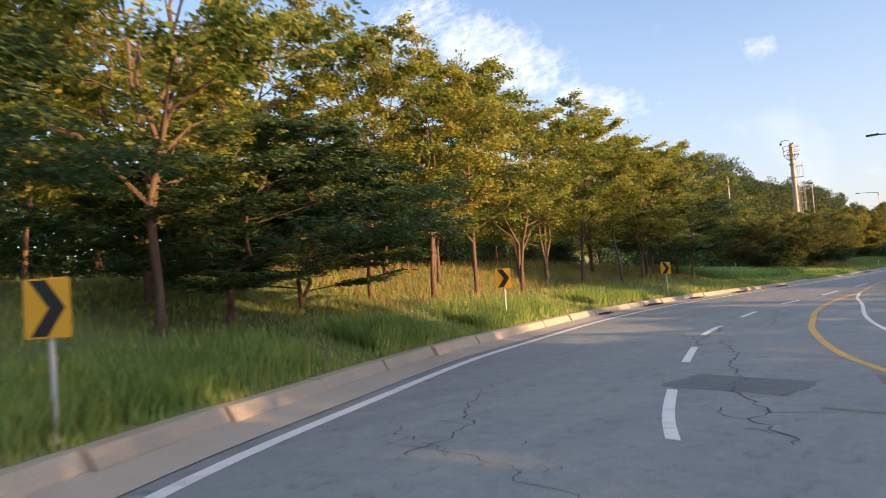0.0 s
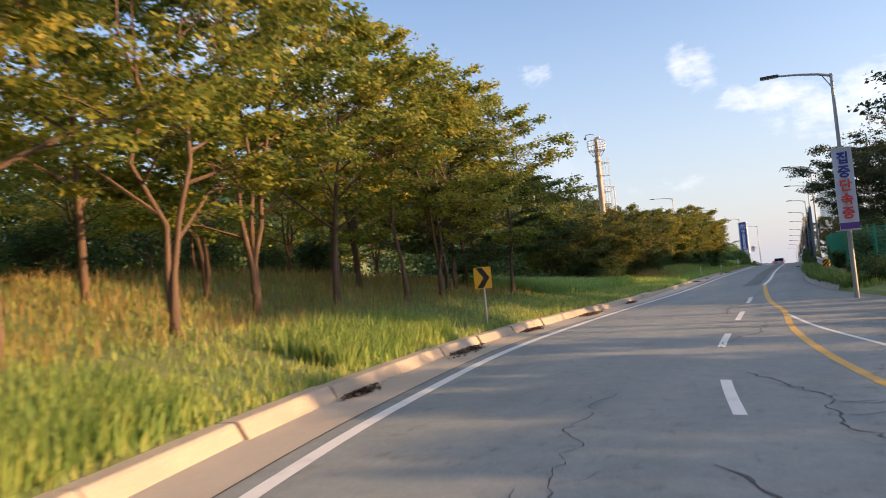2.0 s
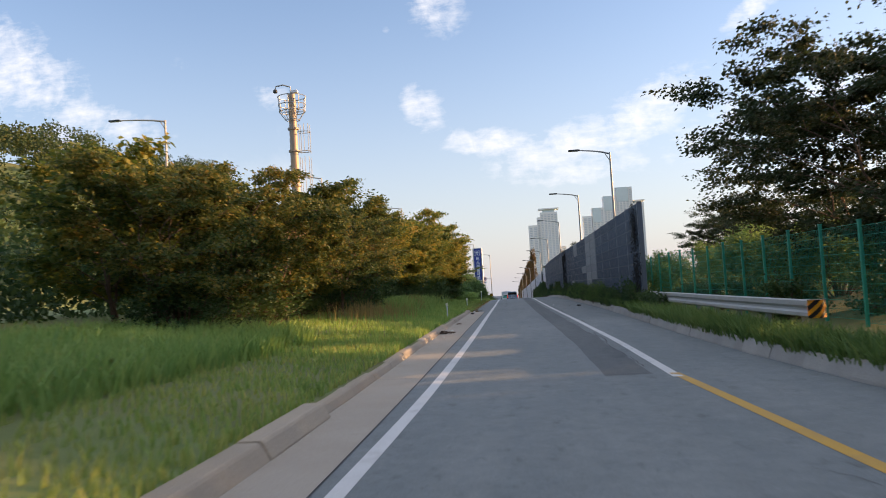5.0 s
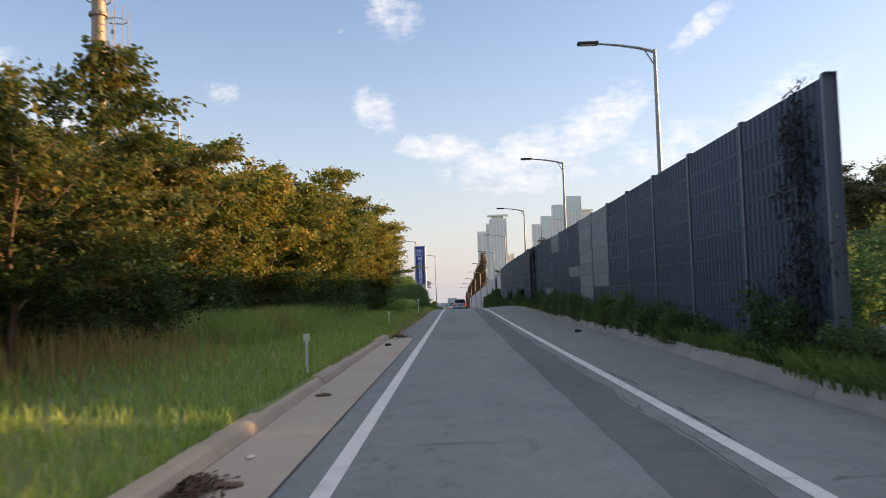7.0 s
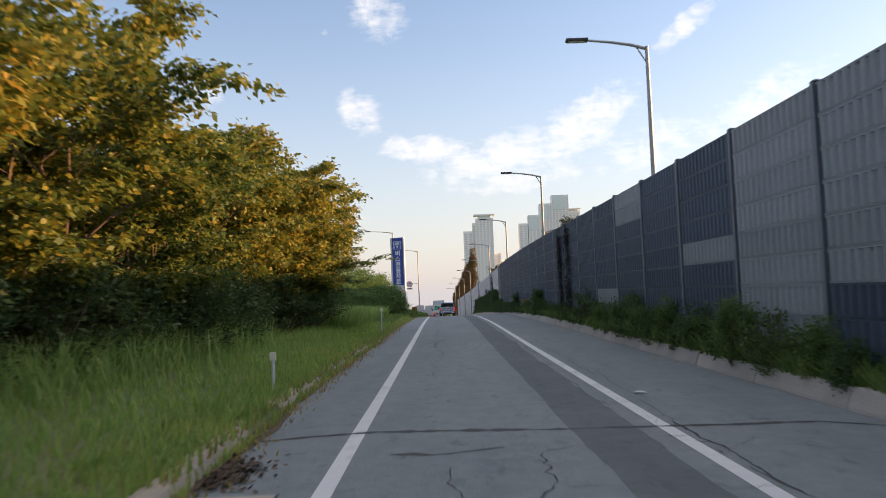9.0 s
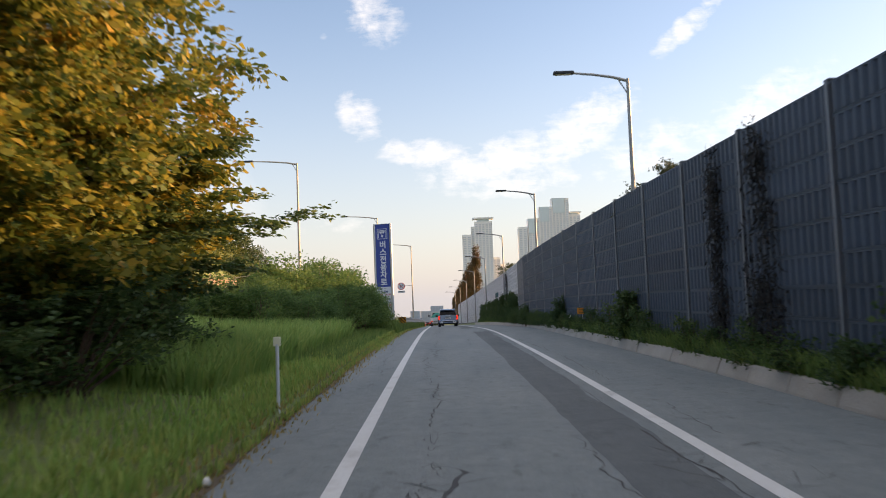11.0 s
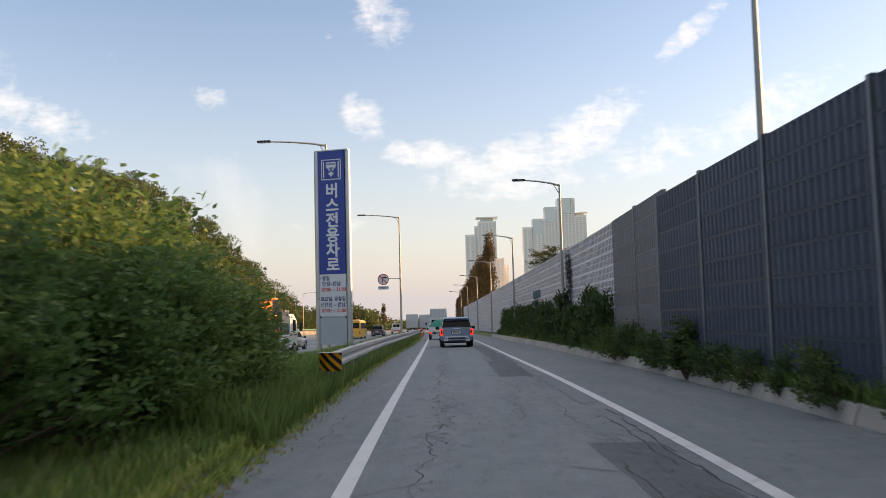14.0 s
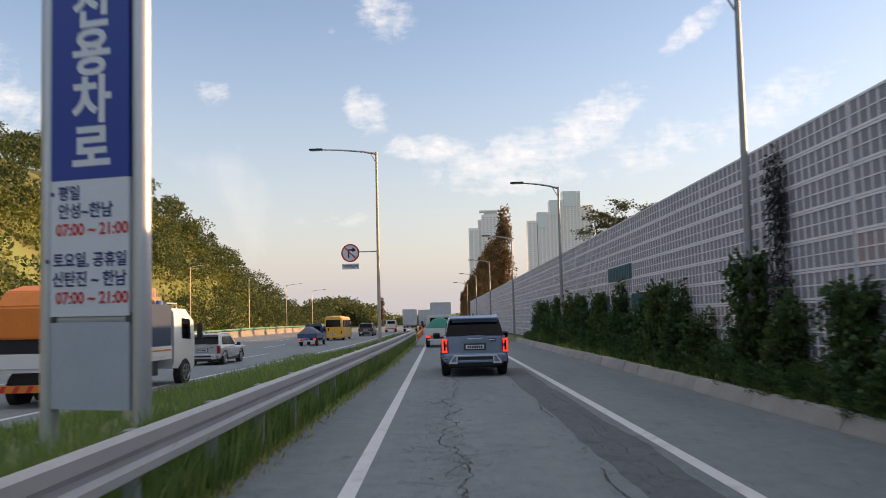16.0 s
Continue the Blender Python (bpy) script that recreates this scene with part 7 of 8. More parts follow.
def box_truck(name, label, at, paint, box_paint, w=2.1, tall=3.3, length=6.6, floor=0.95, red=False):
    c = holder(name, label, "truck", at=at)
    h = w / 2
    bl = length - 2.0
    part("cargo_box", box(bmesh.new(), (w, bl, tall - floor), (0, bl / 2, (tall + floor) / 2), bevel=0.03), box_paint, c, "ribbed metal cargo box")
    bm = bmesh.new()
    for k in range(9):
        for s in (-1, 1):
            box(bm, (0.03, 0.05, tall - floor - 0.1), (s * (h + 0.012), 0.2 + (bl - 0.4) * k / 8, (tall + floor) / 2))
    part("rib", bm, box_paint, c)
    for x in (-h * 0.5, h * 0.5):
        d = part("door", box(bmesh.new(), (h * 0.94, 0.03, tall - floor - 0.14), (x, -0.012, (tall + floor) / 2), bevel=0.008), box_paint, c)
        bm = bmesh.new()
        for dx in (-0.25, 0.25):
            tube(bm, [(x + dx * h, -0.045, floor + 0.1), (x + dx * h, -0.045, tall - 0.12)], 0.014, 5)
        part("lock_rod", bm, SILVER, d)
    shell("cab", [
        (bl + 0.15, [(h * 0.9, 0.75), (h * 0.94, 0.9), (h * 0.94, 1.6), (h * 0.88, 2.3), (h * 0.8, 2.4)]),
        (length - 0.5, [(h * 0.9, 0.6), (h * 0.94, 0.8), (h * 0.94, 1.6), (h * 0.88, 2.25), (h * 0.78, 2.35)]),
        (length, [(h * 0.86, 0.55), (h * 0.9, 0.7), (h * 0.9, 1.35), (h * 0.86, 1.45), (h * 0.8, 1.5)]),
    ], paint, c)
    for s in (-1, 1):
        quad_panel("side_window", [(s * h * 0.95, bl + 0.4, 1.62), (s * h * 0.95, length - 0.35, 1.55), (s * h * 0.9, length - 0.5, 2.1), (s * h * 0.9, bl + 0.4, 2.15)], 0.012, CAR_GLASS, c)
        part("mirror", box(bmesh.new(), (0.18, 0.08, 0.42), (s * (h + 0.16), length - 0.3, 1.8), bevel=0.02), PLASTIC, c)
        part("tail_light", box(bmesh.new(), (0.3, 0.05, 0.12), (s * h * 0.74, 0.0, 0.74), bevel=0.01), LAMP_RED if red else LAMP_DIM, c, "red tail light")
        for y in (1.3, length - 1.0):
            wheel(c, s * (h - 0.18), y, 0.42, 0.26, s)
    part("chassis", box(bmesh.new(), (1.0, length - 0.5, 0.3), (0, length / 2, 0.75)), CHASSIS, c)
    part("rear_bar", box(bmesh.new(), (w * 0.95, 0.1, 0.14), (0, 0.02, 0.55), bevel=0.012), SIGN_RED if red else SILVER, c)
    plate_with_bars(c, 0, -0.04, 0.72, 0.44, 0.2)
    return c


def minibus(name, label, at, paint):
    c = holder(name, label, "bus", at=at)
    h = 1.02
    shell("body", [
        (0.0, [(h * 0.9, 0.45), (h * 0.97, 0.6), (h * 0.97, 1.45), (h * 0.9, 2.45), (h * 0.72, 2.62)]),
        (0.25, [(h * 0.93, 0.35), (h, 0.55), (h, 1.45), (h * 0.93, 2.5), (h * 0.75, 2.68)]),
        (5.6, [(h * 0.93, 0.35), (h, 0.55), (h, 1.4), (h * 0.93, 2.5), (h * 0.75, 2.66)]),
        (6.5, [(h * 0.92, 0.35), (h * 0.98, 0.55), (h * 0.98, 1.3), (h * 0.9, 2.1), (h * 0.72, 2.3)]),
        (6.95, [(h * 0.86, 0.42), (h * 0.92, 0.55), (h * 0.92, 1.05), (h * 0.88, 1.15), (h * 0.8, 1.2)]),
    ], paint, c)
    quad_panel("rear_window", [(-h * 0.8, -0.012, 1.55), (h * 0.8, -0.012, 1.55), (h * 0.76, 0.0, 2.3), (-h * 0.76, 0.0, 2.3)], 0.02, CAR_GLASS, c)
    for s in (-1, 1):
        for k in range(5):
            y = 0.45 + 1.12 * k
            quad_panel("side_window", [(s * h * 1.004, y, 1.5), (s * h * 1.004, y + 1.0, 1.5), (s * h * 0.955, y + 1.0, 2.3), (s * h * 0.955, y, 2.3)], 0.012, CAR_GLASS, c)
        part("tail_light", box(bmesh.new(), (0.14, 0.05, 0.3), (s * h * 0.86, -0.005, 0.95), bevel=0.01), LAMP_DIM, c)
        part("mirror", box(bmesh.new(), (0.16, 0.1, 0.34), (s * (h + 0.2), 6.6, 1.7), bevel=0.02), PLASTIC, c)
        for y in (1.5, 5.7):
            wheel(c, s * (h - 0.14), y, 0.38, 0.22, s)
    part("bumper", box(bmesh.new(), (h * 1.9, 0.14, 0.24), (0, 0.0, 0.5), bevel=0.03), paint, c)
    part("roof_vent", box(bmesh.new(), (0.9, 1.4, 0.14), (0, 2.6, 2.7), bevel=0.03), paint, c)
    plate_with_bars(c, 0, -0.075, 0.78, 0.44, 0.18)
    return c


def crane_truck(name, label, at):
    """A white lorry cab with a flat bed carrying an orange machine body."""
    c = holder(name, label, "truck", at=at)
    white = car_paint("lorry_white", (0.68, 0.69, 0.68), 0.4, 0.0)
    orange = mat("machine_orange", (0.70, 0.20, 0.02), 0.5, scale=2, vary=0.3, fine=20)
    blue = mat("machine_navy", (0.03, 0.05, 0.10), 0.5, scale=2, vary=0.3)
    h = 1.2
    shell("cab", [
        (7.2, [(h * 0.9, 0.7), (h * 0.96, 0.9), (h * 0.96, 1.7), (h * 0.93, 2.7), (h * 0.85, 2.85)]),
        (8.5, [(h * 0.9, 0.6), (h * 0.96, 0.8), (h * 0.96, 1.7), (h * 0.93, 2.7), (h * 0.85, 2.85)]),
        (9.2, [(h * 0.88, 0.55), (h * 0.94, 0.7), (h * 0.94, 1.6), (h * 0.9, 2.4), (h * 0.8, 2.55)]),
    ], white, c)
    for s in (-1, 1):
        quad_panel("side_window", [(s * h * 0.966, 7.9, 1.75), (s * h * 0.966, 8.75, 1.7), (s * h * 0.945, 8.7, 2.45), (s * h * 0.945, 7.9, 2.5)], 0.012, CAR_GLASS, c)
        part("mirror", box(bmesh.new(), (0.2, 0.1, 0.6), (s * (h + 0.22), 9.0, 2.0), bevel=0.02), PLASTIC, c)
        for y in (1.5, 2.8, 8.2):
            wheel(c, s * (h - 0.16), y, 0.5, 0.3, s)
        part("side_rail", box(bmesh.new(), (0.04, 6.8, 0.35), (s * h, 3.45, 1.35), bevel=0.008), white, c)
        part("reflective_tape", box(bmesh.new(), (0.006, 6.6, 0.05), (s * (h + 0.024), 3.45, 1.38)), orange, c, "orange reflective tape")
        for y in (0.9, 2.2, 4.4):
            part("tie_strap", tube(bmesh.new(), [(s * (h + 0.03), y, 1.18), (s * (h + 0.03), y + 0.06, 1.55), (s * (h - 0.15), y + 0.15, 1.9)], 0.025, 5), CHASSIS, c, "black tie-down strap")
        part("mudguard", box(bmesh.new(), (0.34, 2.5, 0.05), (s * (h - 0.16), 2.15, 1.04), bevel=0.01), CHASSIS, c)
        part("tool_box", box(bmesh.new(), (0.35, 1.6, 0.5), (s * (h - 0.2), 5.0, 0.8), bevel=0.02), PLASTIC, c)
    part("bed", box(bmesh.new(), (h * 2, 6.9, 0.14), (0, 3.45, 1.12), bevel=0.01), white, c)
    part("chassis", box(bmesh.new(), (0.9, 8.4, 0.32), (0, 4.4, 0.85)), CHASSIS, c)
    side = [(0.3, 1.95), (3.1, 1.95), (3.1, 3.55), (1.6, 3.5), (0.75, 3.3), (0.35, 2.85)]
    bm = bmesh.new()
    a, b = ([bm.verts.new((x, y, z)) for y, z in side] for x in (-1.12, 1.12))
    bm.faces.new(a)
    bm.faces.new(b[::-1])
    for k in range(6):
        bm.faces.new((a[k], b[k], b[(k + 1) % 6], a[(k + 1) % 6]))
    bmesh.ops.recalc_face_normals(bm, faces=bm.faces)
    bmesh.ops.bevel(bm, geom=bm.edges[:], offset=0.05, segments=2, affect="EDGES")
    machine = part("machine_body", bm, orange, c, "orange digger engine housing")
    part("vent_panel", box(bmesh.new(), (0.012, 0.9, 0.5), (1.126, 1.4, 2.5), bevel=0.004), CHASSIS, machine, "black vent panel")
    part("hand_grip", box(bmesh.new(), (0.03, 0.06, 0.3), (1.13, 2.7, 2.6)), CHASSIS, machine)
    cabin = new("digger_cab")
    cabin.parent = c
    cabin["label"] = "orange framed digger cab"
    part("roof", box(bmesh.new(), (1.15, 1.45, 0.1), (0.52, 3.85, 3.72), bevel=0.03), orange, cabin)
    part("door", box(bmesh.new(), (0.06, 0.95, 1.05), (1.08, 3.72, 2.2), bevel=0.02), orange, cabin)
    part("door_glass", box(bmesh.new(), (0.02, 0.62, 0.8), (1.12, 3.75, 2.28), bevel=0.004), CAR_GLASS, cabin)
    for y in (3.22, 4.5):
        for x in (0.0, 1.05):
            part("pillar", tube(bmesh.new(), [(x, y, 1.75), (x, y - 0.05, 3.7)], 0.045, 6), CHASSIS if y > 4 else orange, cabin)
    for x in (0.0, 1.05):
        part("side_glass", box(bmesh.new(), (0.015, 1.2, 0.95), (x, 3.84, 3.2)), CAR_GLASS, cabin)
    part("front_glass", box(bmesh.new(), (1.0, 0.015, 1.7), (0.52, 4.47, 2.8)), CAR_GLASS, cabin)
    part("seat", box(bmesh.new(), (0.5, 0.5, 0.9), (0.52, 3.6, 2.2), bevel=0.05), CHASSIS, cabin)
    part("machine_base", box(bmesh.new(), (2.1, 4.2, 0.5), (0, 2.5, 1.72), bevel=0.04), CHASSIS, c, "black digger base frame")
    part("machine_foot", box(bmesh.new(), (1.7, 3.0, 0.5), (0, 2.4, 1.45)), CHASSIS, c)
    part("crate", box(bmesh.new(), (2.2, 1.7, 1.75), (0, 6.2, 2.1), bevel=0.03), blue, c, "dark steel crate behind the cab")
    bm = bmesh.new()
    for x, y, r in ((-0.6, 5.8, 0.3), (0.1, 6.3, 0.34), (0.7, 5.9, 0.28)):
        bmesh.ops.create_icosphere(bm, subdivisions=2, radius=r, matrix=Matrix.Translation((x, y, 3.0)) @ Matrix.Diagonal((1, 1.3, 0.7, 1)))
    part("bundled_load", bm, RUBBER, c, "dark bundled load on the crate", 50)
    part("traffic_cone", tube(bmesh.new(), [(1.0, 4.95, 1.2), (1.0, 4.8, 2.3)], [0.2, 0.04], 10), orange, c, "orange traffic cone")
    bar = part("rear_bar", box(bmesh.new(), (2.3, 0.1, 0.2), (0, 0.0, 0.62), bevel=0.01), orange, c, "striped rear guard bar")
    for k in range(6):
        x = -0.95 + 0.38 * k
        part("stripe", prism(bmesh.new(), [(x - 0.12, 0.53), (x + 0.02, 0.53), (x + 0.12, 0.71), (x - 0.02, 0.71)], -0.056, -0.04), SIGN_RED, bar)
    for x in (-0.9, 0.9):
        part("tail_light", box(bmesh.new(), (0.42, 0.06, 0.14), (x, -0.02, 0.9), bevel=0.01), LAMP_DIM, c)
    part("tailboard", box(bmesh.new(), (2.4, 0.05, 0.4), (0, -0.03, 1.36), bevel=0.008), white, c, "white dropside tailboard")
    part("roof_beacon", tube(bmesh.new(), [(0.4, 7.6, 2.85), (0.4, 7.6, 3.15)], 0.12, 10), mat("beacon_blue", (0.03, 0.12, 0.45), 0.3), c)
    bm = bmesh.new()
    for x in (-0.8, 0.8):
        tube(bm, [(x, 7.3, 2.85), (x, 7.3, 3.05), (x, 8.2, 3.05), (x, 8.2, 2.85)], 0.025, 5)
    part("roof_rack", bm, SILVER, c)
    return c


def lay(x, y, yaw=0.0, z=None):
    z = road_z(x, y + 1.5) if z is None else z
    slope = (GRADE(y + 4) - GRADE(y)) / 4
    return pose(x, y, z + 0.006, math.degrees(math.atan(slope)), 0, yaw)


suv("suv_car", "dark blue-grey sport utility car with glowing red tail lights", lay(-12.42, 184.65, 1.3, road_z(-12.4, 184.65)), car_paint("paint_slate", (0.23, 0.30, 0.41), 0.25, 0.35))
light_truck("flatbed_truck", "white one-ton flatbed truck with a green tarpaulin load", lay(-13.85, 208, 1.5), car_paint("paint_white", (0.66, 0.67, 0.64), 0.4, 0.0))
silver_box = mat("cargo_box_silver", (0.52, 0.54, 0.56), 0.45, 0.35, scale=0.8, vary=0.25, fine=9)
white_cab = car_paint("paint_cab_white", (0.66, 0.67, 0.66), 0.4, 0.0)
box_truck("box_truck", "white box truck with a tall silver cargo box", lay(-14.5, 248, 2.0), white_cab, silver_box, 2.2, 3.6)
box_truck("box_truck", "silver box truck queuing with red rear bar", lay(-17.6, 285, 2.0), white_cab, silver_box, 2.2, 3.4, red=True)
box_truck("box_truck", "silver box truck queuing on the slip road", lay(-20.0, 284, 2.0), white_cab, silver_box, 2.2, 3.5)
light_truck("flatbed_truck", "white flatbed truck with an empty bed", lay(-23.0, 283, 2.0, xway_z(285)), white_cab, "none")
crane_truck("lorry", "white lorry carrying an orange machine on its bed", lay(-24.6, 183.5, -2.5, xway_z(187)))
suv("suv_car", "silver-grey sport utility car on the motorway", lay(-26.3, 203.5, -1.5, xway_z(205)), car_paint("paint_silver", (0.46, 0.47, 0.49)), lit=False)
light_truck("pickup_truck", "dark blue one-ton truck with a covered load", lay(-26.2, 232, -1.0, xway_z(234)), car_paint("paint_blue", (0.03, 0.07, 0.20)), "tarp", mat("tarp_grey", (0.12, 0.14, 0.17), 0.7, scale=2, vary=0.3))
minibus("minibus", "yellow school minibus on the motorway", lay(-26.2, 247, -1.0, xway_z(250)), car_paint("paint_yellow", (0.78, 0.42, 0.04), 0.4, 0.0))
suv("suv_car", "dark sport utility car following the minibus", lay(-24.4, 262, -0.5, xway_z(264)), car_paint("paint_grey", (0.08, 0.09, 0.11)), lit=False)


def cones():
    made = holder("safety_post", "orange and white plastic safety post on the asphalt", "safety post", "safety posts")
    part("post", tube(bmesh.new(), [(0, 0, 0.02), (0, 0, 0.75)], 0.045, 8), mat("safety_orange", (0.80, 0.16, 0.03), 0.5), made, "", 50)
    part("band", tube(bmesh.new(), [(0, 0, 0.45), (0, 0, 0.6)], 0.049, 8), SIGN_WHITE, made)
    part("foot", tube(bmesh.new(), [(0, 0, 0), (0, 0, 0.035)], 0.13, 10), PLASTIC, made)
    for k in range(10):
        y = 226 + 4.2 * k
        copy_thing(made, pose(KL(y) + 0.3, y, road_z(KL(y) + 0.3, y)))
    retire(made)


cones()

# ---- wear on the road, litter ----
def crack(bm, rng, start, end, width=0.02, wander=0.12, branch=0.0, lift=0.0045):
    """A jagged ribbon from start to end on the asphalt, with side branches."""
    a, b = Vector((*start, 0)), Vector((*end, 0))
    n = max(4, int((b - a).length / 0.12))
    side = Vector((-(b - a).y, (b - a).x, 0)).normalized()
    off, pts = 0.0, []
    for i in range(n + 1):
        off += rng.gauss(0, wander * 0.22)
        off *= 0.96
        pts.append(a.lerp(b, i / n) + side * off)
    prev = None
    for i, p in enumerate(pts):
        d = (pts[min(i + 1, n)] - pts[max(i - 1, 0)]).normalized()
        s = Vector((-d.y, d.x, 0)) * width * rng.uniform(0.12, 0.75) * (0.3 if i in (0, n) else 1)
        q = [bm.verts.new((v.x, v.y, road_z(v.x, v.y) + lift)) for v in (p - s, p + s)]
        if prev:
            bm.faces.new((prev[0], prev[1], q[1], q[0]))
        prev = q
        if rng.random() < branch:
            e = p + d * rng.uniform(0.2, 0.7) + Vector((-d.y, d.x, 0)) * rng.choice((-1, 1)) * rng.uniform(0.2, 0.7)
            crack(bm, rng, (p.x, p.y), (e.x, e.y), width * 0.6, wander, 0.0, lift)


def crack_field(name, label, seed, runs):
    rng = random.Random(seed)
    bm = bmesh.new()
    for start, end, width, wander, branch in runs:
        crack(bm, rng, start, end, width, wander, branch)
    thing(name, bm, TAR, label, "road crack", kind="structure")


def crazed(seed, x0, x1, y0, y1, n):
    """Short crossing cracks of a broken patch."""
    rng = random.Random(seed)
    runs = []
    for _ in range(n):
        x, y, a = rng.uniform(x0, x1), rng.uniform(y0, y1), rng.uniform(0, math.pi)
        d = rng.uniform(0.08, 0.3)
        runs.append(((x, y), (x + math.cos(a) * d, y + math.sin(a) * d), rng.uniform(0.005, 0.014), 0.1, 0.0))
    return runs


crack_field("road_cracks", "branching tarred cracks across the bend, with a dark line along a sunlight edge", 1, [
    ((-3.4, 7.0), (-5.6, 11.5), 0.018, 0.3, 0.06), ((-1.2, 6.5), (-4.8, 8.2), 0.014, 0.3, 0.05), ((-0.6, 9.5), (-2.6, 13.5), 0.03, 0.3, 0.06), ((-2.6, 13.5), (-5.2, 19.5), 0.026, 0.2, 0.05),
    ((-5.0, 18.2), (-7.0, 24.5), 0.035, 0.25, 0.08), ((-6.2, 17.5), (-9.2, 19.8), 0.018, 0.3, 0.05), ((-6.0, 19.6), (-8.9, 22.5), 0.014, 0.3, 0.06), ((-8.4, 22.5), (-8.8, 28), 0.014, 0.3, 0.06),
    ((-5.6, 24.0), (-7.6, 30.0), 0.03, 0.25, 0.08), ((-5.2, 26.5), (-5.6, 31), 0.016, 0.3, 0.06), ((-12.4, 36.0), (-8.0, 36.6), 0.016, 0.15, 0.02), ((-8.2, 33.5), (-7.4, 40.5), 0.022, 0.25, 0.08), ((-10.2, 38.5), (-7.0, 38.9), 0.03, 0.2, 0.1), ((-9.6, 40.0), (-8.0, 39.8), 0.03, 0.25, 0.15),
    # the run from (-12.1, 45.85) draws a sunlight edge as a dark line
    ((-12.5, 41.2), (-6.5, 41.7), 0.03, 0.12, 0.02), ((-12.7, 46.4), (-6.8, 46.9), 0.014, 0.12, 0.02), ((-8.96, 42.4), (-9.03, 45.8), 0.045, 0.1, 0.04), ((-9.03, 45.8), (-8.83, 47.2), 0.03, 0.15, 0.05), ((-8.83, 47.2), (-8.6, 54), 0.018, 0.2, 0.05), ((-12.1, 45.85), (-9.1, 46.3), 0.02, 0.08, 0.02), ((-11.1, 44.3), (-10.3, 44.2), 0.03, 0.12, 0.15), ((-9.75, 44.15), (-9.1, 44.2), 0.025, 0.15, 0.2), ((-12.7, 53.2), (-7.0, 53.6), 0.014, 0.12, 0.02)]
    + crazed(2, -9.5, -8.0, 38, 44, 20) + crazed(3, -4.5, -2.0, 5, 10, 22))
crack_field("road_cracks", "transverse joint and dark blotched cracks in the lane", 4, [
    ((-14.35, 97.7), (-12.8, 98.1), 0.09, 0.08, 0.03), ((-12.8, 98.1), (-11.0, 97.85), 0.15, 0.06, 0.03), ((-11.0, 97.85), (-7.6, 97.6), 0.10, 0.05, 0.02), ((-12.6, 96.7), (-12.1, 96.6), 0.09, 0.12, 0.1), ((-12.4, 94.2), (-12.0, 94.1), 0.12, 0.1, 0.1), ((-11.1, 94.1), (-10.5, 94.0), 0.04, 0.1, 0.05), ((-11.9, 96.0), (-11.75, 94.2), 0.016, 0.12, 0.05), ((-12.3, 76.4), (-10.8, 76.6), 0.014, 0.1, 0.0), ((-12.4, 90.2), (-11.6, 93.2), 0.014, 0.2, 0.05), ((-11.2, 93.5), (-11.0, 96.5), 0.02, 0.2, 0.08),
    ((-12.3, 104.0), (-12.1, 111.0), 0.016, 0.2, 0.05), ((-11.2, 111.5), (-10.6, 118), 0.014, 0.2, 0.05), ((-12.35, 112.5), (-12.25, 116.5), 0.05, 0.18, 0.2), ((-12.5, 119), (-12.45, 124), 0.018, 0.15, 0.05)]
    + crazed(7, -12.3, -11.9, 113.0, 114.5, 24))
crack_field("road_cracks", "long alligator cracks worn along both wheel tracks", 8, [
    ((-12.6, 126.5), (-12.7, 140), 0.016, 0.2, 0.05), ((-12.75, 131), (-12.6, 134.5), 0.035, 0.2, 0.1), ((-12.7, 140), (-12.95, 158), 0.014, 0.2, 0.04), ((-12.95, 158), (-13.1, 188), 0.022, 0.2, 0.02),
    ((-13.2, 134), (-9.9, 134.4), 0.012, 0.12, 0.02), ((-11.8, 136), (-11.4, 142), 0.012, 0.25, 0.05), ((-11.5, 152), (-11.1, 166), 0.014, 0.25, 0.06),
    ((-14.4, 150), (-14.6, 170), 0.012, 0.15, 0.04), ((-13.7, 126), (-14.2, 140), 0.012, 0.2, 0.05), ((-13.9, 166), (-10.4, 166.5), 0.012, 0.15, 0.03)]
    + crazed(9, -13.5, -12.6, 164, 174, 150) + crazed(10, -11.5, -10.5, 160, 178, 330) + crazed(11, -12.4, -11.0, 150, 158, 70) + crazed(12, -13.1, -12.4, 128, 140, 90))


def broken_band(seed, centre, half, y0, y1, per_metre, across=0.5, along=True):
    """Cracks of a crumbling band: ragged runs along it and many short ones across."""
    rng = random.Random(seed)
    runs, y = [], y0
    while along and y < y1:
        n = rng.uniform(1.5, 4.5)
        side = rng.choice((-1, 1)) * rng.uniform(0.5, 1.0) * half
        runs.append(((centre(y) + side, y), (centre(y + n) + side, y + n), rng.uniform(0.010, 0.028), 0.08, 0.05))
        y += n * 0.8
    for _ in range(int((y1 - y0) * per_metre)):
        y = rng.uniform(y0, y1)
        x = centre(y) + rng.uniform(-half, half)
        runs.append(((x, y), (x + rng.uniform(-1, 1) * across, y + rng.uniform(-0.25, 0.25)), rng.uniform(0.006, 0.018), 0.1, 0.1))
    return runs


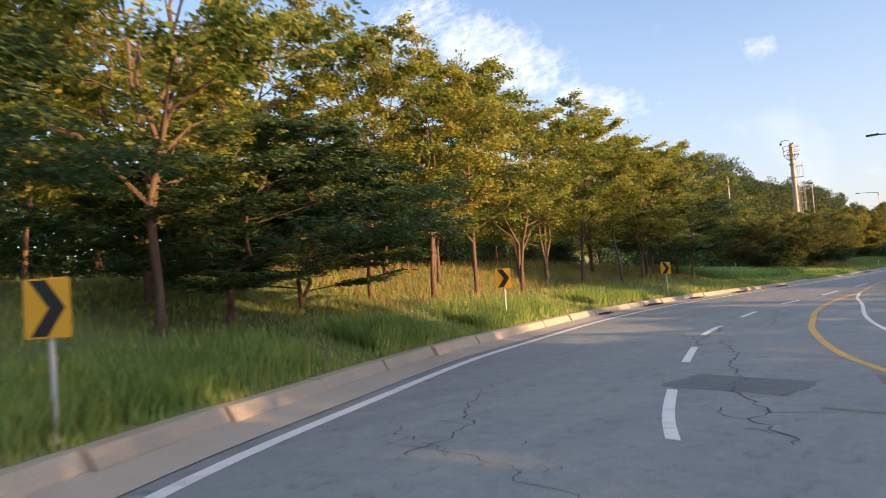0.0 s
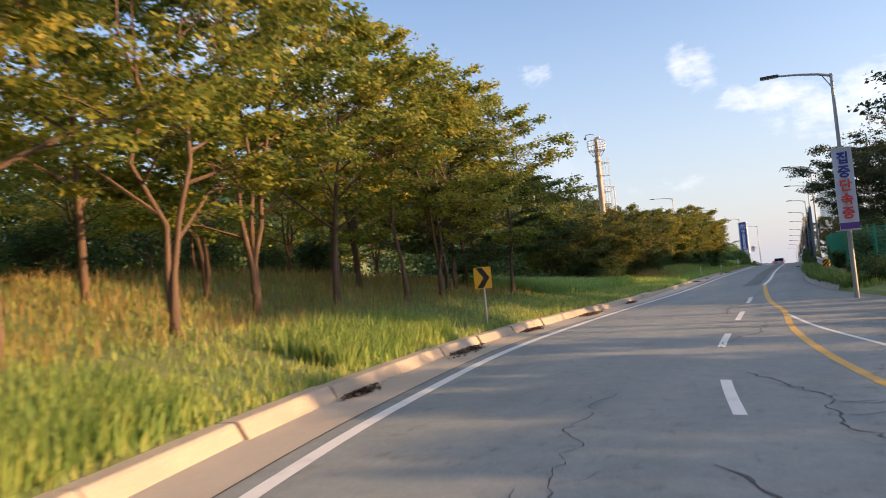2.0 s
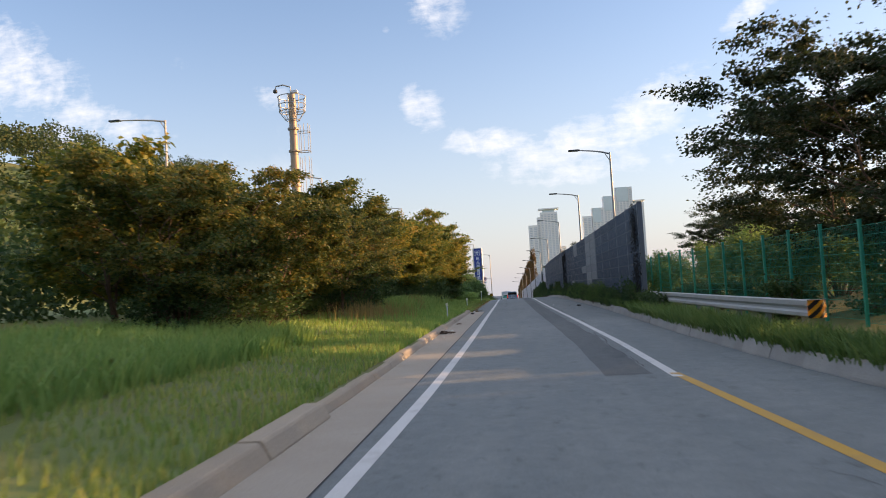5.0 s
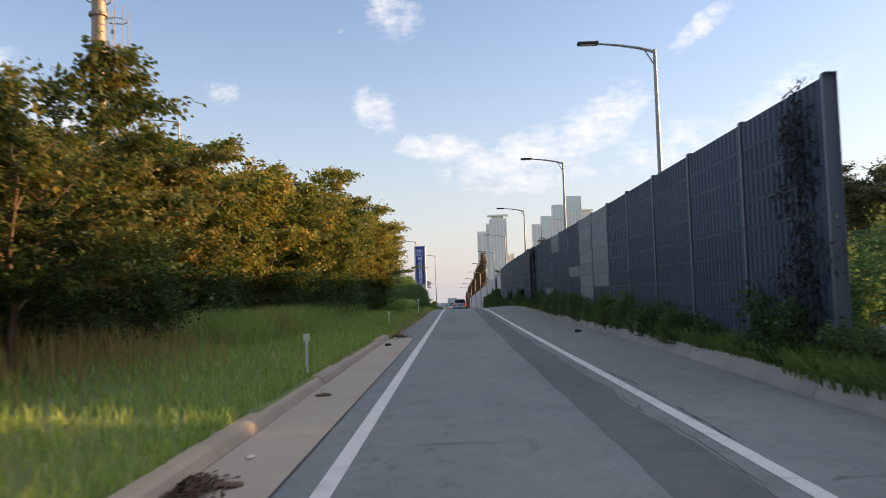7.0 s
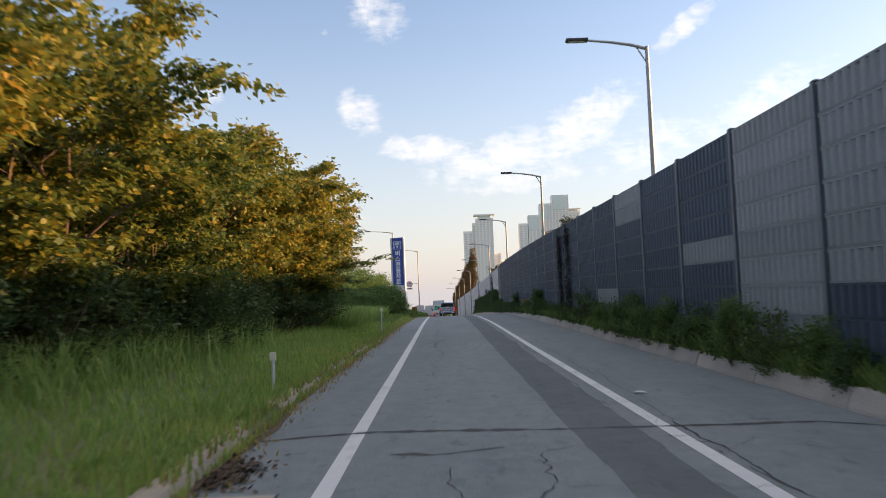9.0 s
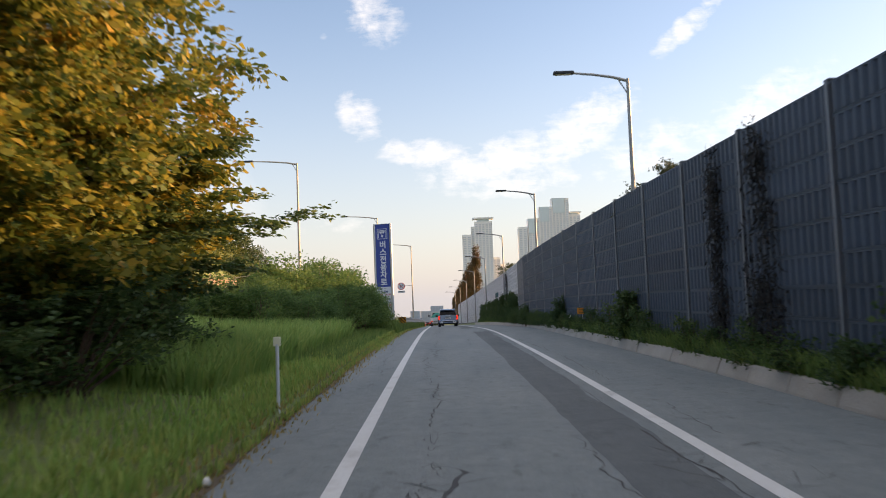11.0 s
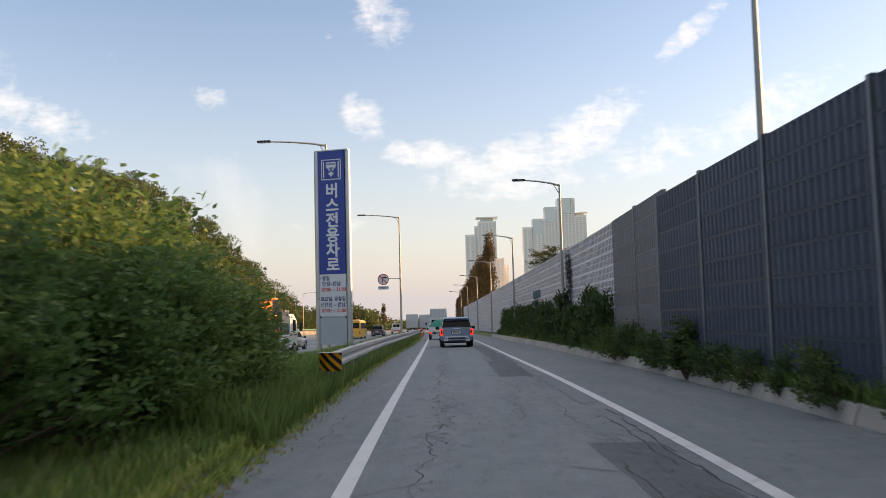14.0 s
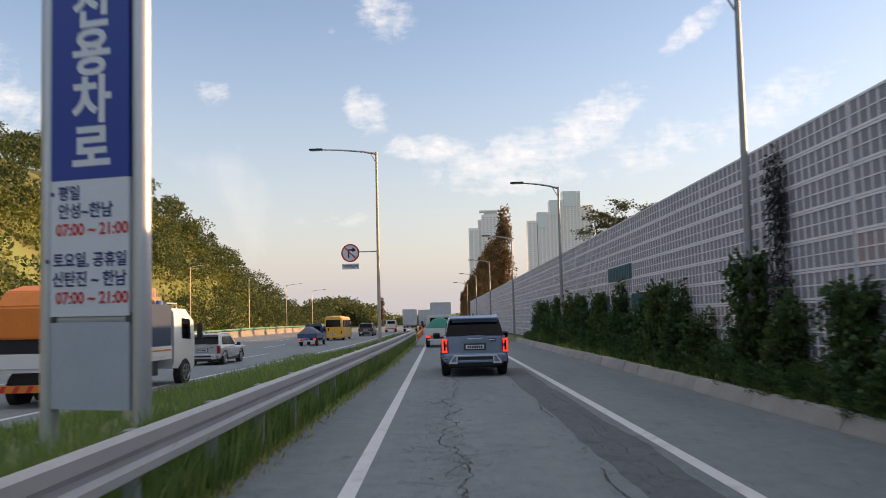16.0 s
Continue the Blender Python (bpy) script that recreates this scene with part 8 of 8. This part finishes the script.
crack_field("road_cracks", "crumbling cracked band beside the shoulder line", 21, broken_band(22, lambda y: XR(y) - 0.05, 0.34, 62, 100, 3.2) + broken_band(23, lambda y: XR(y) + 0.05, 0.4, 100, 150, 1.8)
            + broken_band(24, lambda y: XR(y) - 0.75, 0.32, 144, 180, 8.0, 0.16))
crack_field("road_cracks", "worn cracks along the wheel track nearest the verge", 25, broken_band(26, lambda y: XL(y) + 0.85, 0.1, 98, 150, 3.0, 0.14, False) + broken_band(27, lambda y: XL(y) + 1.0, 0.16, 150, 184, 8.0, 0.18, False) + broken_band(28, lambda y: XL(y) - 0.8, 0.25, 132, 172, 0.8, 0.5, False))


def patch(x0, x1, y0, y1, label):
    rng = random.Random(int(y0 * 10))
    bm = bmesh.new()
    n = 10
    rows = []
    for i in range(n + 1):
        y = y0 + (y1 - y0) * i / n
        xs = [x0 + rng.uniform(-0.05, 0.05), (x0 + x1) / 2, x1 + rng.uniform(-0.05, 0.05)]
        rows.append([bm.verts.new((x, y + rng.uniform(-0.03, 0.03), road_z(x, y) + 0.0035)) for x in xs])
    for a, b in zip(rows, rows[1:]):
        for j in range(2):
            bm.faces.new((a[j], a[j + 1], b[j + 1], b[j]))
    thing("asphalt_patch", bm, ASPHALT_PATCH, label, "road patch", kind="structure")


patch(-3.5, -1.6, 12.4, 13.9, "dark repaired patch in the asphalt")
strip("asphalt_strip", lambda y: XR(y) - 0.95 + ragged(y, 3, 0.07), lambda y: XR(y) - 0.25 + ragged(y, 9, 0.09), 166, 188, 0.35, 0.003, ASPHALT_PATCH, across=1, label="dark strip of newer asphalt in the lane", category="road patch")
patch(-11.5, -10.6, 160.5, 168.5, "dark repaired patch in the wheel track")
marking("faded_line", line((8, 2.0), (10.5, 0.6), (13, -0.4), (15.5, -1.2)), 0.06, 8.2, 15, PAINT_FADED, "faint worn yellow line on the asphalt")
strip("old_marking", lambda y: -1.0, lambda y: 0.4, 11.6, 11.75, 0.2, 0.004, PAINT_FADED, across=4, label="faint worn remains of a painted mark", category="road marking")
for k, y0 in enumerate((31.5, 35.5, 39.5)):
    strip("hatch_line", lambda y, k=k: MERGE(y) + 0.5, lambda y, k=k: MERGE(y) + 3.2 - 0.4 * k, y0, y0 + 0.15, 0.15, 0.004, PAINT_FADED, across=4, label="faded hatched marking at the junction", category="road marking")


def litter(name, label, x, y, size, material, seed):
    """A crumpled scrap."""
    rng = random.Random(seed)
    bm = bmesh.new()
    bmesh.ops.create_icosphere(bm, subdivisions=2, radius=1.0)
    for v in bm.verts:
        v.co *= 0.75 + 0.4 * rng.random()
        v.co.x *= size[0] / 2
        v.co.y *= size[1] / 2
        v.co.z *= size[2] / 2
        v.co.z = max(v.co.z, -size[2] * 0.3)
    ob = thing(name, bm, material, label, "litter", "roadside litter", smooth_angle=60)
    z = road_z(x, y) if KL(y) < x < KR(y) else land_z(x, y)
    ob.matrix_basis = pose(x, y, z + size[2] * 0.3, 0, 0, seed * 40)


RAG, PAPER = mat("black_rag", (0.02, 0.02, 0.022), 0.9, scale=8, vary=0.4), mat("white_scrap", (0.62, 0.62, 0.6), 0.7, scale=8, vary=0.2)
for k, (name, label, x, y, size, m) in enumerate((
        ("black_rag", "crumpled black rag lying on the shoulder", -7.68, 95.9, (0.36, 0.16, 0.12), RAG), ("black_rag", "crumpled black rag in the gutter", -13.98, 91.6, (0.34, 0.2, 0.1), RAG),
        ("plastic_bag", "white crumpled plastic bag in the gutter", -14.0, 94.3, (0.16, 0.12, 0.14), PAPER), ("paper_scrap", "white paper scrap on the grass", -7.4, 6.6, (0.16, 0.14, 0.1), PAPER),
        ("paper_scrap", "white paper scrap in the gutter", -13.8, 76.0, (0.12, 0.08, 0.05), PAPER), ("paper_scrap", "white paper scrap in the gutter", -13.75, 72.4, (0.1, 0.08, 0.05), PAPER),
        ("plastic_cup", "white plastic cup beside the grass", -14.5, 116.2, (0.12, 0.1, 0.12), PAPER), ("paper_scrap", "white paper scrap on the shoulder", -9.0, 100.6, (0.2, 0.1, 0.06), PAPER),
        ("brown_scrap", "brown leaf litter by the kerb", -13.7, 74.9, (0.3, 0.2, 0.06), BARK), ("brown_scrap", "brown leaf litter by the kerb", -13.9, 80.5, (0.34, 0.2, 0.06), BARK))):
    litter(name, label, x, y, size, m, k + 1)


def leaf_drift(x, y, long, wide, seed):
    """Fallen leaves swept together at the foot of the kerb: one loose heap of leaf flakes."""
    rng = np.random.default_rng(seed)
    n = 420
    u, v = rng.normal(size=n) * 0.4 * long, np.abs(rng.normal(size=n)) * 0.42 * wide
    along = (KL(y + 0.5) - KL(y - 0.5))
    px, py = x + u * along + v, y + u
    base = np.array([(a, b, road_z(a, b) + 0.012 + 0.05 * rng.uniform(0, 1) * math.exp(-(c / wide) ** 2)) for a, b, c in zip(px, py, v)])
    a = rng.normal(size=(n, 3)) * (1, 1, 0.35)
    b = np.cross(a, rng.normal(size=(n, 3)) * 0.3 + (0, 0, 1))
    a *= 0.045 / np.linalg.norm(a, axis=1, keepdims=True)
    b *= 0.022 / np.linalg.norm(b, axis=1, keepdims=True)
    verts = np.stack([base - a, base + b, base + a, base - b], 1).reshape(-1, 3)
    leaf = mat("fallen_leaf", (0.085, 0.055, 0.035), 0.9, scale=9, vary=0.6, per_island=0.9)
    tagged(new("leaf_drift", raw_mesh("leaf_drift", verts, np.arange(n * 4).reshape(n, 4), leaf)), "dark brown fallen leaves heaped in the gutter", "leaf litter", kind="stuff")


for k, (y, off, long, wide) in enumerate(((32.9, 0.22, 1.3, 0.3), (38.1, 0.24, 1.1, 0.25), (44.1, 0.24, 1.5, 0.42), (27.4, 0.2, 0.7, 0.18), (74.8, 0.05, 0.5, 0.35), (96.0, 0.1, 0.9, 0.5), (51.5, 0.2, 1.0, 0.22))):
    leaf_drift(KL(y) + off, y, long, wide, 70 + k)


def dead_creepers():
    """Dry black creepers hanging on the barrier."""
    rng = np.random.default_rng(61)
    for y0, wide in ((80.4, 0.75), (124.7, 0.32), (122.6, 0.6), (176.5, 0.12)):
        centres = []
        for _ in range(60):
            z = rng.uniform(0.6, 4.3)
            w = wide * (1.1 - 0.15 * z)
            centres.append((WALL(y0) - 0.07, y0 + rng.normal() * w * 0.6, GRADE(y0) + z))
        v, f = leaf_cards(rng, np.array(centres), 0.16, 40, 0.16, 0.02, droop=0.8, flat=1.4)
        v[:, 0] = np.clip(v[:, 0], WALL(y0) - 0.22, WALL(y0) - 0.045)
        tagged(new("dead_creeper", raw_mesh("dead_creeper", v, f, IVY_STAIN)), "dry blackened creeper clinging to the noise barrier", "creeper", kind="stuff")


dead_creepers()

# dark open joint between the gutter and the asphalt
strip("gutter_joint", lambda y: KL(y) + 0.885, lambda y: KL(y) + 0.915, 62.02, 95.2, 0.8, 0.006, TAR, across=1, label="dark open joint beside the gutter", category="road joint")
strip("gutter_joint", lambda y: KL(y) + 0.89 * math.hypot(1, (XL(y + 0.3) - XL(y - 0.3)) / 0.6), lambda y: KL(y) + 0.91 * math.hypot(1, (XL(y + 0.3) - XL(y - 0.3)) / 0.6), 2, 62, 0.8, 0.006, TAR, across=1, label="dark open joint beside the gutter", category="road joint")
